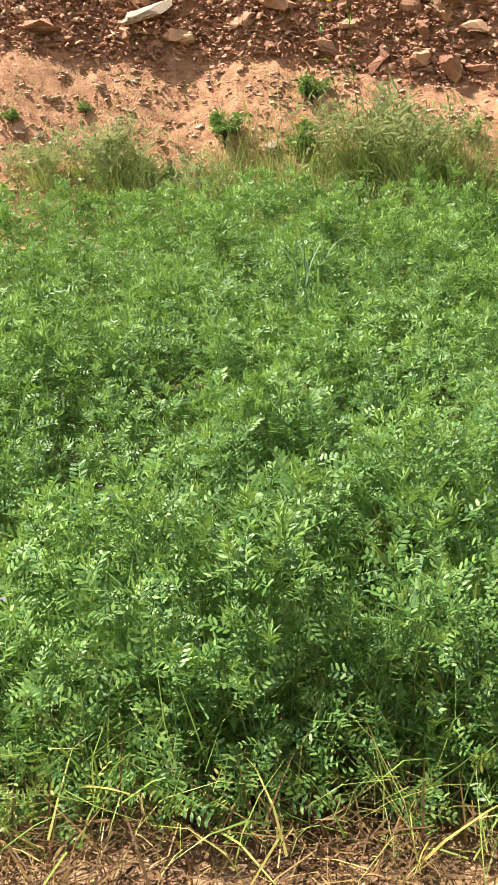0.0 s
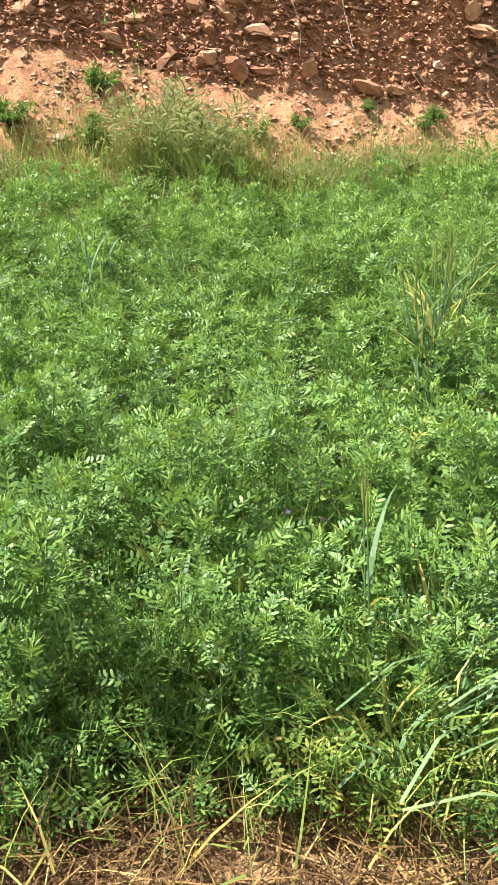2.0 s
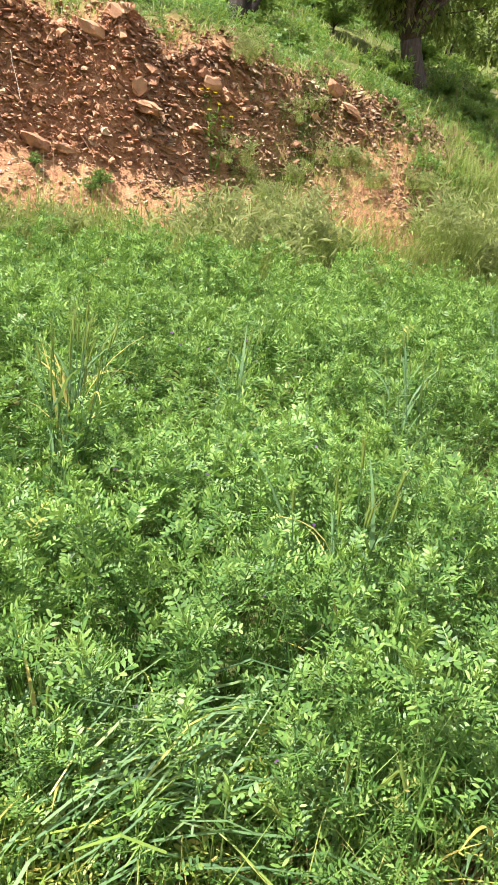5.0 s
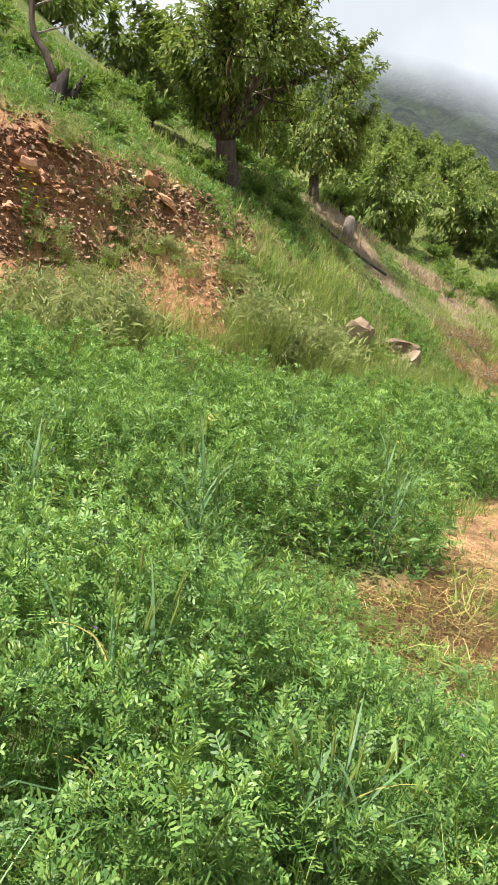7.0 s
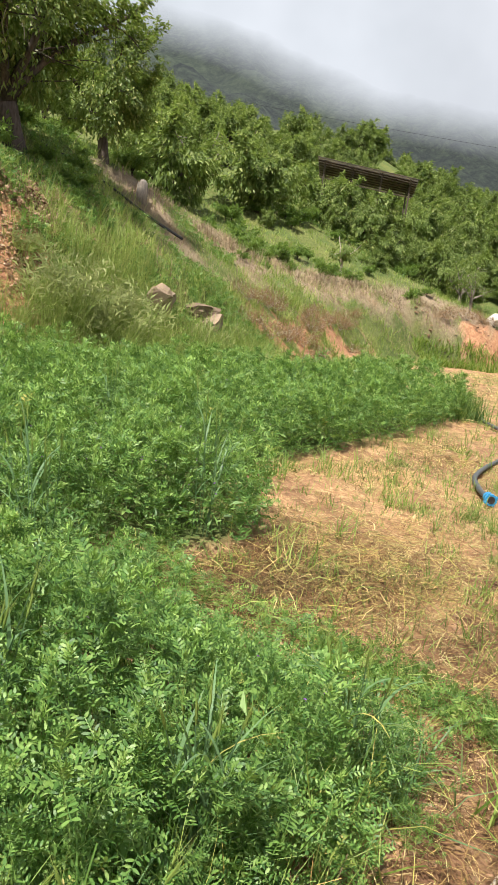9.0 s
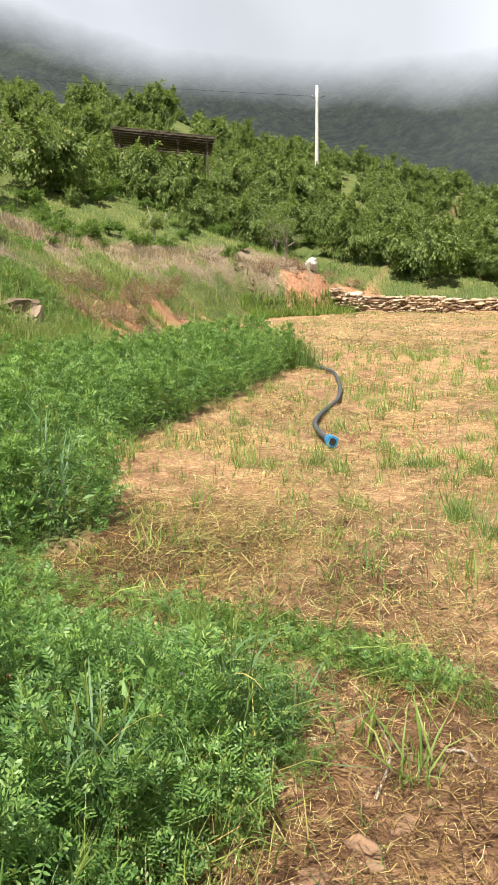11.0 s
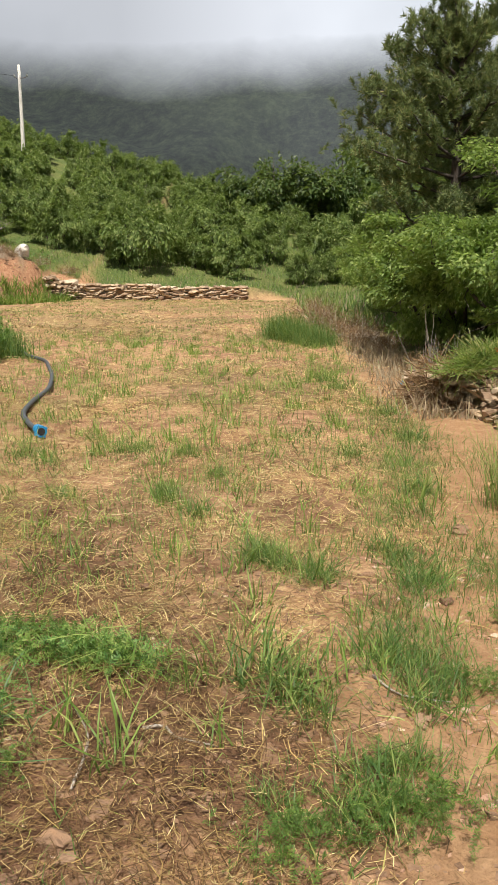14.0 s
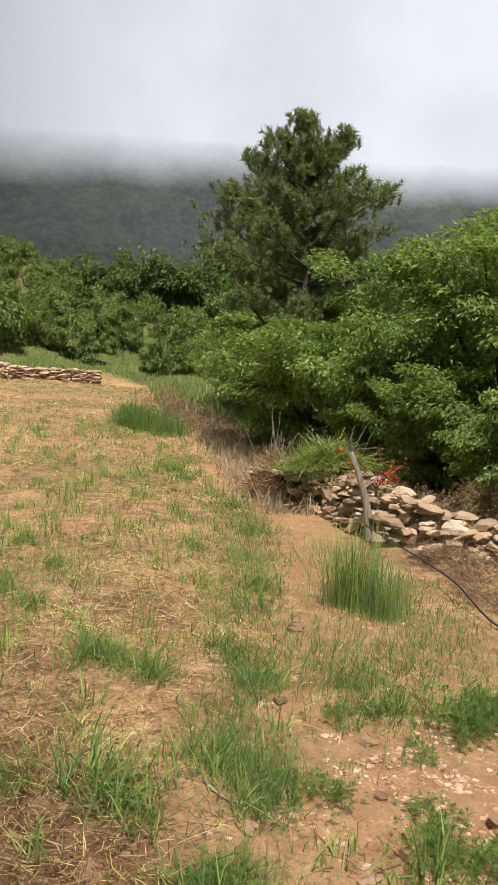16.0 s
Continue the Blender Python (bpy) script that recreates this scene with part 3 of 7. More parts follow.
fine_n, mid_n, big_n = n_noise(nt, 40.0, 6.0, 0.7, pos), n_noise(nt, 6.0, 6.0, 0.65, pos), n_noise(nt, 0.8, 4.0, 0.5, pos)
soil = n_ramp(nt, mid_n, [(0.30, (0.15, 0.078, 0.046)), (0.5, (0.34, 0.19, 0.118)), (0.70, (0.54, 0.35, 0.235))])
soil = n_mix(nt, 1.0, soil, n_ramp(nt, fine_n, [(0.3, (0.6, 0.57, 0.55)), (0.7, (1.25, 1.22, 1.18))]), "MULTIPLY")
litter = n_ramp(nt, n_noise(nt, 26.0, 6.0, 0.75, pos, (1.0, 0.6, 1.0)), [(0.34, (0.22, 0.12, 0.062)), (0.5, (0.49, 0.30, 0.155)), (0.66, (0.74, 0.53, 0.28))])
field_c = n_mix(nt, n_ramp(nt, n_math(nt, "ADD", n_math(nt, "MULTIPLY", big_n, 0.6), n_math(nt, "MULTIPLY", mid_n, 0.4)), [(0.42, (0.1, 0.1, 0.1)), (0.58, (0.85, 0.85, 0.85))]), soil, litter)
path_c = n_mix(nt, 1.0, n_ramp(nt, mid_n, [(0.3, (0.33, 0.185, 0.095)), (0.7, (0.48, 0.30, 0.17))]), n_ramp(nt, fine_n, [(0.3, (0.8, 0.78, 0.76)), (0.7, (1.15, 1.13, 1.1))]), "MULTIPLY")
raw_c = n_mix(nt, 1.0, n_ramp(nt, mid_n, [(0.30, (0.21, 0.10, 0.056)), (0.45, (0.38, 0.198, 0.115)), (0.58, (0.48, 0.268, 0.158)), (0.75, (0.56, 0.355, 0.23))]), n_ramp(nt, fine_n, [(0.3, (0.72, 0.7, 0.68)), (0.7, (1.2, 1.17, 1.12))]), "MULTIPLY")
turf_c = n_mix(nt, n_ramp(nt, big_n, [(0.4, (0.2, 0.2, 0.2)), (0.6, (0.8, 0.8, 0.8))]), n_ramp(nt, mid_n, [(0.3, (0.045, 0.075, 0.02)), (0.7, (0.105, 0.15, 0.045))]), n_ramp(nt, mid_n, [(0.3, (0.09, 0.105, 0.03)), (0.7, (0.20, 0.20, 0.07))]))
dry_c = n_ramp(nt, mid_n, [(0.3, (0.20, 0.145, 0.10)), (0.7, (0.34, 0.265, 0.185))])
humus_c = n_mix(nt, 1.0, n_ramp(nt, mid_n, [(0.3, (0.07, 0.038, 0.023)), (0.5, (0.17, 0.095, 0.056)), (0.72, (0.33, 0.205, 0.13))]), n_ramp(nt, fine_n, [(0.3, (0.6, 0.57, 0.55)), (0.7, (1.3, 1.25, 1.2))]), "MULTIPLY")
col = n_mix(nt, n_attr("humus"), field_c, humus_c)
col = n_mix(nt, n_attr("path"), col, path_c)
col = n_mix(nt, n_attr("turf"), col, turf_c)
col = n_mix(nt, n_attr("dry"), col, dry_c)
col = n_mix(nt, n_attr("raw"), col, raw_c)
nt.links.new(col, b.inputs["Base Color"])
n_bump(nt, b, n_math(nt, "ADD", n_math(nt, "MULTIPLY", mid_n, 2.0), fine_n), 0.9, 0.03)

ground_me = gb.mesh("ground", [M_GROUND], True)
for key, val in zip(("turf", "raw", "dry", "path", "humus"), (*field_masks(GX, GY), humus_mask(GX, GY))):
    ground_me.attributes.new(key, "FLOAT", "POINT").data.foreach_set("value", np.clip(val, 0, 1).astype(np.float32).ravel())
ground = tagged(new("ground", ground_me), "red earth field with straw stubble below a grassy slope", "ground", "", "structure")


# ---- mountain and low cloud ----
def ring(name, r0, r1, steps_r, steps_a, zfun, mat):
    a = np.linspace(0, 2 * np.pi, steps_a + 1)[:-1]
    r = r0 + (r1 - r0) * np.linspace(0, 1, steps_r) ** (1.0 if r1 < 1000 else 3.0)
    A, R = np.meshgrid(a, r)
    X, Y = R * np.cos(A), R * np.sin(A)
    Z = zfun(A, (R - r0) / (r1 - r0), X, Y)
    i, j = np.meshgrid(np.arange(steps_r - 1), np.arange(steps_a), indexing="ij")
    j2 = (j + 1) % steps_a
    f = np.stack([i * steps_a + j, i * steps_a + j2, (i + 1) * steps_a + j2, (i + 1) * steps_a + j], -1).reshape(-1, 4)
    return new(name, Buf().add(np.stack([X, Y, Z], -1).reshape(-1, 3), f).mesh(name, [mat], True))


M_MOUNT, nt, b = node_mat("wooded_mountain", 0.95, 0.1)
pos = nt.nodes.new("ShaderNodeNewGeometry").outputs["Position"]
woods, patches = n_noise(nt, 0.16, 8.0, 0.8, pos), n_noise(nt, 0.011, 6.0, 0.65, pos)
mc = n_ramp(nt, woods, [(0.38, (0.04, 0.062, 0.034)), (0.5, (0.10, 0.135, 0.07)), (0.62, (0.20, 0.255, 0.125))])
mc = n_mix(nt, n_ramp(nt, patches, [(0.47, (0, 0, 0)), (0.60, (0.85, 0.85, 0.85))]), mc, n_ramp(nt, woods, [(0.38, (0.14, 0.20, 0.085)), (0.62, (0.30, 0.37, 0.175))]))
nt.links.new(mc, b.inputs["Base Color"])
n_bump(nt, b, woods, 1.0, 9.0)


def mountain_z(a, s, x, y):
    ridge = 265 + 30 * np.sin(a * 2 + 0.8) + 20 * np.sin(a * 5 + 2) + 60 * np.exp(-(((a - 0.75) / 0.45) ** 2))
    return ridge * s**0.85 + 3 + 9 * fbm(x * 0.012, y * 0.012, 4, 61) * smooth(0, 0.2, s) + 7 * fbm(x * 0.035, y * 0.035, 4, 62)


mountain = tagged(ring("mountain", 330, 900, 64, 440, mountain_z, M_MOUNT), "dark wooded mountainside under low cloud", "mountain", "", "structure")

# mist sheet that glows by itself in place of daylight on the cloud
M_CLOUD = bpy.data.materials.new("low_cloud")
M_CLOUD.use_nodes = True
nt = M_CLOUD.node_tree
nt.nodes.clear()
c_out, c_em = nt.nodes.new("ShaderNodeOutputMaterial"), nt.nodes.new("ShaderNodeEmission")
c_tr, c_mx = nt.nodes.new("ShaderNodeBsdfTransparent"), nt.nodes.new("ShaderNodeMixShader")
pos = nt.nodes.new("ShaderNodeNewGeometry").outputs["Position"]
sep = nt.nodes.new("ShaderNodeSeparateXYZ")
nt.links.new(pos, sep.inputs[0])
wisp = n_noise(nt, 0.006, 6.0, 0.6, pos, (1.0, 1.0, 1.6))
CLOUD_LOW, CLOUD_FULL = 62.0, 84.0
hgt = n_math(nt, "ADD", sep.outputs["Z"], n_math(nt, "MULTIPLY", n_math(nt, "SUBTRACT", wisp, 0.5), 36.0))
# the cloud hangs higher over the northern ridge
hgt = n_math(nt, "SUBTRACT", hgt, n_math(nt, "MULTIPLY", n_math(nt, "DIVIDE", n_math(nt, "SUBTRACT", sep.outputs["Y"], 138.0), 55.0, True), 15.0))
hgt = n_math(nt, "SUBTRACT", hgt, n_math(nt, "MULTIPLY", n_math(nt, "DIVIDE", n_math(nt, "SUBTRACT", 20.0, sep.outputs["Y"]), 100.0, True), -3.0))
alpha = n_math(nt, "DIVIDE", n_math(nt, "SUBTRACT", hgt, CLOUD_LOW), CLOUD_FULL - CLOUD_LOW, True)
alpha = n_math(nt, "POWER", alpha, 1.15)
# faint haze painted over the mountain by the sheet's glow, below the cloud too
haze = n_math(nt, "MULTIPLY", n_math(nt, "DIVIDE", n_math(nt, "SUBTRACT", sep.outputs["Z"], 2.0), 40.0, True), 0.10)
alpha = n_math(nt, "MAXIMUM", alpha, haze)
# the sheet's glow is painted by bearing: brightest south-east, dimmest just north of east
glow_bearing = n_math(nt, "DIVIDE", n_math(nt, "ADD", n_math(nt, "DIVIDE", sep.outputs["Y"], n_math(nt, "MAXIMUM", sep.outputs["X"], 60.0)), 0.3), 1.1, True)
nt.links.new(n_ramp(nt, glow_bearing, [(0.0, (1.25, 1.25, 1.25)), (0.20, (1.27, 1.27, 1.27)), (0.30, (1.04, 1.04, 1.04)), (0.42, (0.79, 0.79, 0.79)), (0.60, (0.80, 0.80, 0.80)), (0.75, (0.95, 0.95, 0.95)), (1.0, (1.0, 1.0, 1.0))]), c_em.inputs["Strength"])
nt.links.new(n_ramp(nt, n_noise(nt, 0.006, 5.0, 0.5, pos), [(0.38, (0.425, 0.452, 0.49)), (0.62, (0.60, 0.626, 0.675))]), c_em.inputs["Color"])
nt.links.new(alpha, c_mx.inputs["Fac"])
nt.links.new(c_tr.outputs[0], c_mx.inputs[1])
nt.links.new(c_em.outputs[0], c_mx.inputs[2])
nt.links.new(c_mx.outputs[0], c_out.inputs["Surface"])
# a wall of mist before the slope, then a flat sheet above the mountain
# the flat sheet is unseen, added to shade the whole mountain evenly
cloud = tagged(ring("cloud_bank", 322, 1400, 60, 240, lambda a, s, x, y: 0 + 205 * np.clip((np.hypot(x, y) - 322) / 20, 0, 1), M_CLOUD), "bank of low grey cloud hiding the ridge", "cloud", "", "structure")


# ---- the standing crop ----
def crop_top(x, y):
    """Height of the leaf canopy over the ground."""
    h = 0.64 + 0.09 * fbm(x * 1.1, y * 1.1, 3, 71) + 0.115 * vnoise(x * 4.2, y * 4.2, 72) + 0.095 * vnoise(x * 2.2, y * 2.2, 74)
    h = h - 0.10 * smooth(2.0, 2.8, x) * smooth(3.1, 2.7, y)
    h = h - 0.24 * np.exp(-(((x - 1.0) / 0.36) ** 2) - ((y - 1.5) / 0.26) ** 2)  # a lodged patch
    h = h - 0.22 * np.exp(-((edge_gap(x, y, FURROW, False) / 0.22) ** 2))
    return h


def leaflet(length, width, fold=0.15, oval=True):
    """One leaflet along y: an oval of four faces, or a plain blade of two."""
    if not oval:
        return leaf_quad(length, width, fold)
    h = width / 2
    v = np.array([(0, 0, 0), (h, length * 0.35, fold * h), (h * 0.8, length * 0.78, fold * h), (0, length, 0), (-h * 0.8, length * 0.78, fold * h), (-h, length * 0.35, fold * h)])
    return v, np.array([(0, 1, 5), (1, 2, 5), (2, 4, 5), (2, 3, 4)])


def gather(pieces):
    n, vs, fs = 0, [], []
    for v, f in pieces:
        vs.append(v)
        fs.append(f + n)
        n += len(v)
    return np.vstack(vs), np.vstack(fs)


def pinnate(pairs, leaf_l, leaf_w, length, arch, rnd, oval):
    """A vetch leaf: paired leaflets on an arching rib, along y."""
    out = []
    for k in range(pairs):
        s = (k + 0.7) / pairs
        y, z = length * s * (1 - 0.12 * s * arch), length * arch * (s - s * s * 1.1) * 0.6
        for side in (-1, 1):
            lv, lf = leaflet(leaf_l * rnd.uniform(0.85, 1.12) * (1 - 0.25 * s), leaf_w, 0.25, oval)
            r = np.array(Euler((radians(rnd.uniform(0, 28)), 0, side * -radians(rnd.uniform(50, 72)))).to_matrix())
            out.append((lv @ r.T + (0, y, z), lf))
    w = 0.0012
    out.append((np.array([(-w, 0, 0), (w, 0, 0), (w, length * 0.95, length * arch * 0.02), (-w, length * 0.95, length * arch * 0.02)]), np.array([(0, 1, 2), (0, 2, 3)])))
    return gather(out)


def sprig(seed, leaves, pairs, leaf_l, leaf_w, length, stem, tips, oval):
    """The leafy top of one vetch stem: grown leaves below, an upright brush of pale young leaflets on top."""
    rnd = random.Random(seed)
    low, tip = [], []
    for k in range(leaves):
        s = (k + 0.3) / leaves
        lv, lf = pinnate(pairs, leaf_l, leaf_w, length * rnd.uniform(0.85, 1.15), rnd.uniform(0.2, 0.9), rnd, oval)
        r = np.array(Euler((radians(rnd.uniform(-5, 30) + 22 * s), rnd.uniform(-0.3, 0.3), k * 2.45 + rnd.uniform(-0.4, 0.4))).to_matrix())
        low.append((lv @ r.T + (0, 0, stem * 0.85 * s), lf))
    for k in range(tips):
        lv, lf = leaf_quad(leaf_l * rnd.uniform(0.85, 1.2), leaf_w * 0.85, 0.3)
        r = np.array(Euler((radians(rnd.uniform(35, 82)), rnd.uniform(-0.5, 0.5), k * 2.4 + rnd.uniform(-0.4, 0.4))).to_matrix())
        tip.append((lv @ r.T + (rnd.uniform(-1, 1) * leaf_l * 0.25, rnd.uniform(-1, 1) * leaf_l * 0.25, stem * rnd.uniform(0.7, 1.0)), lf))
    w = 0.0017
    low.append((np.array([(-w, 0, -0.1), (w, 0, -0.1), (w, 0, stem), (-w, 0, stem)]), np.array([(0, 1, 2), (0, 2, 3)])))
    return gather(low), gather(tip)


NEAR_SPRIGS = [sprig(s, 5, 5, 0.030, 0.0088, 0.08, 0.13, 14, True) for s in range(5)]
EDGE_SPRIGS = [sprig(30 + s, 4, 4, 0.028, 0.0085, 0.075, 0.14, 6, True) for s in range(5)]
MID_SPRIGS = [sprig(10 + s, 4, 4, 0.036, 0.0115, 0.085, 0.13, 9, False) for s in range(4)]
FAR_SPRIGS = [sprig(20 + s, 3, 3, 0.048, 0.016, 0.09, 0.12, 6, False) for s in range(3)]

crop = Buf()
crop_rng = np.random.default_rng(21)


def plant(x0, x1, y0, y1, density, r_lo, r_hi, sprigs, size, dry_share=0.003, upper=0.6):
    """Stems stand in little bunches with gaps of shade between them."""
    bunch = 5
    k = int((x1 - x0) * (y1 - y0) * density / bunch)
    cx, cy = crop_rng.uniform(x0, x1, k), crop_rng.uniform(y0, y1, k)
    lift = np.repeat(crop_rng.normal(0, 0.08, k), bunch)
    x = np.repeat(cx, bunch) + crop_rng.normal(0, 0.042, k * bunch)
    y = np.repeat(cy, bunch) + crop_rng.normal(0, 0.042, k * bunch)
    r = np.hypot(x - 0.3, y)
    keep = inside(x, y, CROP) & (r >= r_lo) & (r < r_hi) & (x > -0.5 * y - 0.6)
    keep &= (edge_gap(x, y, FURROW, False) > 0.12) | (crop_rng.random(len(x)) < 0.35)
    x, y, lift = x[keep], y[keep], lift[keep]
    k = len(x)
    gap = edge_gap(x, y, CROP)
    u = crop_rng.random(k)
    top = crop_top(x, y) * (0.86 + 0.14 * smooth(0, 0.3, gap)) + lift
    depth = np.where(u < upper, 0.08 * crop_rng.random(k), 0.08 + 0.34 * crop_rng.random(k))
    depth = np.where((gap < 0.35) & (u > 0.3), crop_rng.random(k) * (top - 0.12), depth)
    z = height(x, y) + np.clip(top - 0.13 - depth, 0.03, None)
    rot = rots(k, 0.42, crop_rng)
    sc = crop_rng.uniform(0.75, 1.2, k) * size
    pick = crop_rng.integers(0, len(sprigs), k)
    dry = (crop_rng.random(k) < np.where((gap < 0.3) & (z - height(x, y) < 0.25), 0.10, dry_share))
    young = depth < 0.2
    p = np.stack([x, y, z], 1)
    for n, (low, tip) in enumerate(sprigs):
        q = pick == n
        crop.scatter(*low, p[q & ~dry], rot[q & ~dry], sc[q & ~dry], 0)
        crop.scatter(*low, p[q & dry], rot[q & dry], sc[q & dry], 1)
        q = q & ~dry & young
        crop.scatter(*tip, p[q], rot[q], sc[q], 3)


plant(-1.6, 4.2, 0.5, 4.2, 250, 0.0, 3.6, NEAR_SPRIGS, 0.98)
plant(-3.5, 7.0, 0.5, 7.0, 140, 3.6, 6.2, MID_SPRIGS, 1.18, upper=0.75)
plant(-6.0, 10.5, 0.5, 9.0, 125, 6.2, 9.6, FAR_SPRIGS, 1.1, upper=0.78)
plant(2.0, 17.5, 3.0, 9.0, 105, 9.6, 20.0, FAR_SPRIGS, 1.2, upper=0.78)

# the crop goes on beside the camera's field of view, thinner sown
k = 1500
x, y = crop_rng.uniform(-7, 0, k), crop_rng.uniform(1.6, 8.9, k)
q = inside(x, y, CROP) & (x < -0.5 * y - 0.6)
x, y = x[q], y[q]
for n, (low, tip) in enumerate(FAR_SPRIGS):
    q = np.arange(len(x)) % 3 == n
    p, rot = np.stack([x, y, height(x, y) + crop_top(x, y) - 0.25], 1)[q], rots(q.sum(), 0.4, crop_rng)
    crop.scatter(*low, p, rot, np.full(q.sum(), 1.9), 0)
    crop.scatter(*tip, p, rot, np.full(q.sum(), 1.9), 3)

# along the cut edge the outermost plants sag to the ground
k = 1500
x = crop_rng.uniform(-1.1, 3.5, k)
y = np.interp(x, CROP[:14, 0], CROP[:14, 1]) + crop_rng.uniform(-0.10, 0.34, k)
z = height(x, y) + crop_rng.uniform(0.02, 0.42, k) * (0.35 + 0.65 * smooth(-0.1, 0.2, y - np.interp(x, CROP[:14, 0], CROP[:14, 1])))
keep = vnoise(x * 3.0, y * 3.0, 78) > -0.45
x, y, z = x[keep], y[keep], z[keep]
rot = rots(len(x), 0.8, crop_rng)
dry = crop_rng.random(len(x)) < np.where(z < 0.16, 0.12, 0.03)
for n, (low, tip) in enumerate(EDGE_SPRIGS):
    q = np.arange(len(x)) % 5 == n
    p = np.stack([x, y, z], 1)
    crop.scatter(*low, p[q & ~dry], rot[q & ~dry], crop_rng.uniform(0.65, 1.05, (q & ~dry).sum()), 0)
    crop.scatter(*low, p[q & dry], rot[q & dry], crop_rng.uniform(0.6, 0.95, (q & dry).sum()), 1)

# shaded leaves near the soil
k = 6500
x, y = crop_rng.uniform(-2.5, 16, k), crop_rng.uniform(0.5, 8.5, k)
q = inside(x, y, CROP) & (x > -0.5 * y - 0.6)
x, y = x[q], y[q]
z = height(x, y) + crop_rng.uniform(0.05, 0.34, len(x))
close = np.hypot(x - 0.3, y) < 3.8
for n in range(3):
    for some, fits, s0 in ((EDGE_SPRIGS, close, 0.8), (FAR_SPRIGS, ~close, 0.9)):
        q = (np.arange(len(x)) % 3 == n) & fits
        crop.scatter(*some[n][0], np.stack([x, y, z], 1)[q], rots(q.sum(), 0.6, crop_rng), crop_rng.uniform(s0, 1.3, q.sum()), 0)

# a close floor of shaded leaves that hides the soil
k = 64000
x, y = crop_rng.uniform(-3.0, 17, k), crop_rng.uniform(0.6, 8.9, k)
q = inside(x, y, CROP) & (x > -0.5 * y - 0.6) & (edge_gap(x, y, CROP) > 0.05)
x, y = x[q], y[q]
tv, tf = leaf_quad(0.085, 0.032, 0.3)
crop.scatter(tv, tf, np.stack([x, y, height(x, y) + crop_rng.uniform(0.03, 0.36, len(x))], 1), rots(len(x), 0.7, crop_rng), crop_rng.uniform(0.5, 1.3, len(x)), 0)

# bare stems under the leaves
k = 5200
x, y = crop_rng.uniform(-1.5, 4.2, k), crop_rng.uniform(0.5, 3.4, k)
q = inside(x, y, CROP)
x, y = x[q], y[q]
tv, tf = blade(0.5, 0.006, 0.25, 3)
crop.scatter(tv, tf, np.stack([x, y, height(x, y)], 1), rots(len(x), 0.45, crop_rng), crop_rng.uniform(0.6, 1.15, len(x)), 0)

# small violet flowers among the leaves
k = 420
x, y = crop_rng.uniform(-1.5, 9, k), crop_rng.uniform(0.6, 6, k)
q = inside(x, y, CROP)
x, y = x[q], y[q]
tv, tf = leaf_quad(0.016, 0.012, 0.5)
crop.scatter(tv, tf, np.stack([x, y, height(x, y) + crop_top(x, y) - 0.06 - 0.25 * crop_rng.random(len(x))], 1), rots(len(x), 0.8, crop_rng), crop_rng.uniform(0.8, 1.4, len(x)), 2)

vetch = tagged(new("vetch_crop", crop.mesh("vetch_crop", [M_VETCH, M_VETCH_DRY, M_VIOLET, M_VETCH_TIP])), "dense knee-high green vetch crop growing on the field", "crop", "", "stuff")


# ---- trees ----
def limb_line(rnd, start, way, length, droop=0.0, wiggle=0.18, n=6):
    p, d, out = np.array(start, float), np.array(way, float), []
    d /= np.linalg.norm(d)
    for k in range(n):
        out.append(p.copy())
        d = d + np.array([rnd.uniform(-wiggle, wiggle), rnd.uniform(-wiggle, wiggle), rnd.uniform(-wiggle, wiggle) * 0.6 - droop])
        d /= np.linalg.norm(d)
        p = p + d * length / (n - 1)
    return np.array(out)


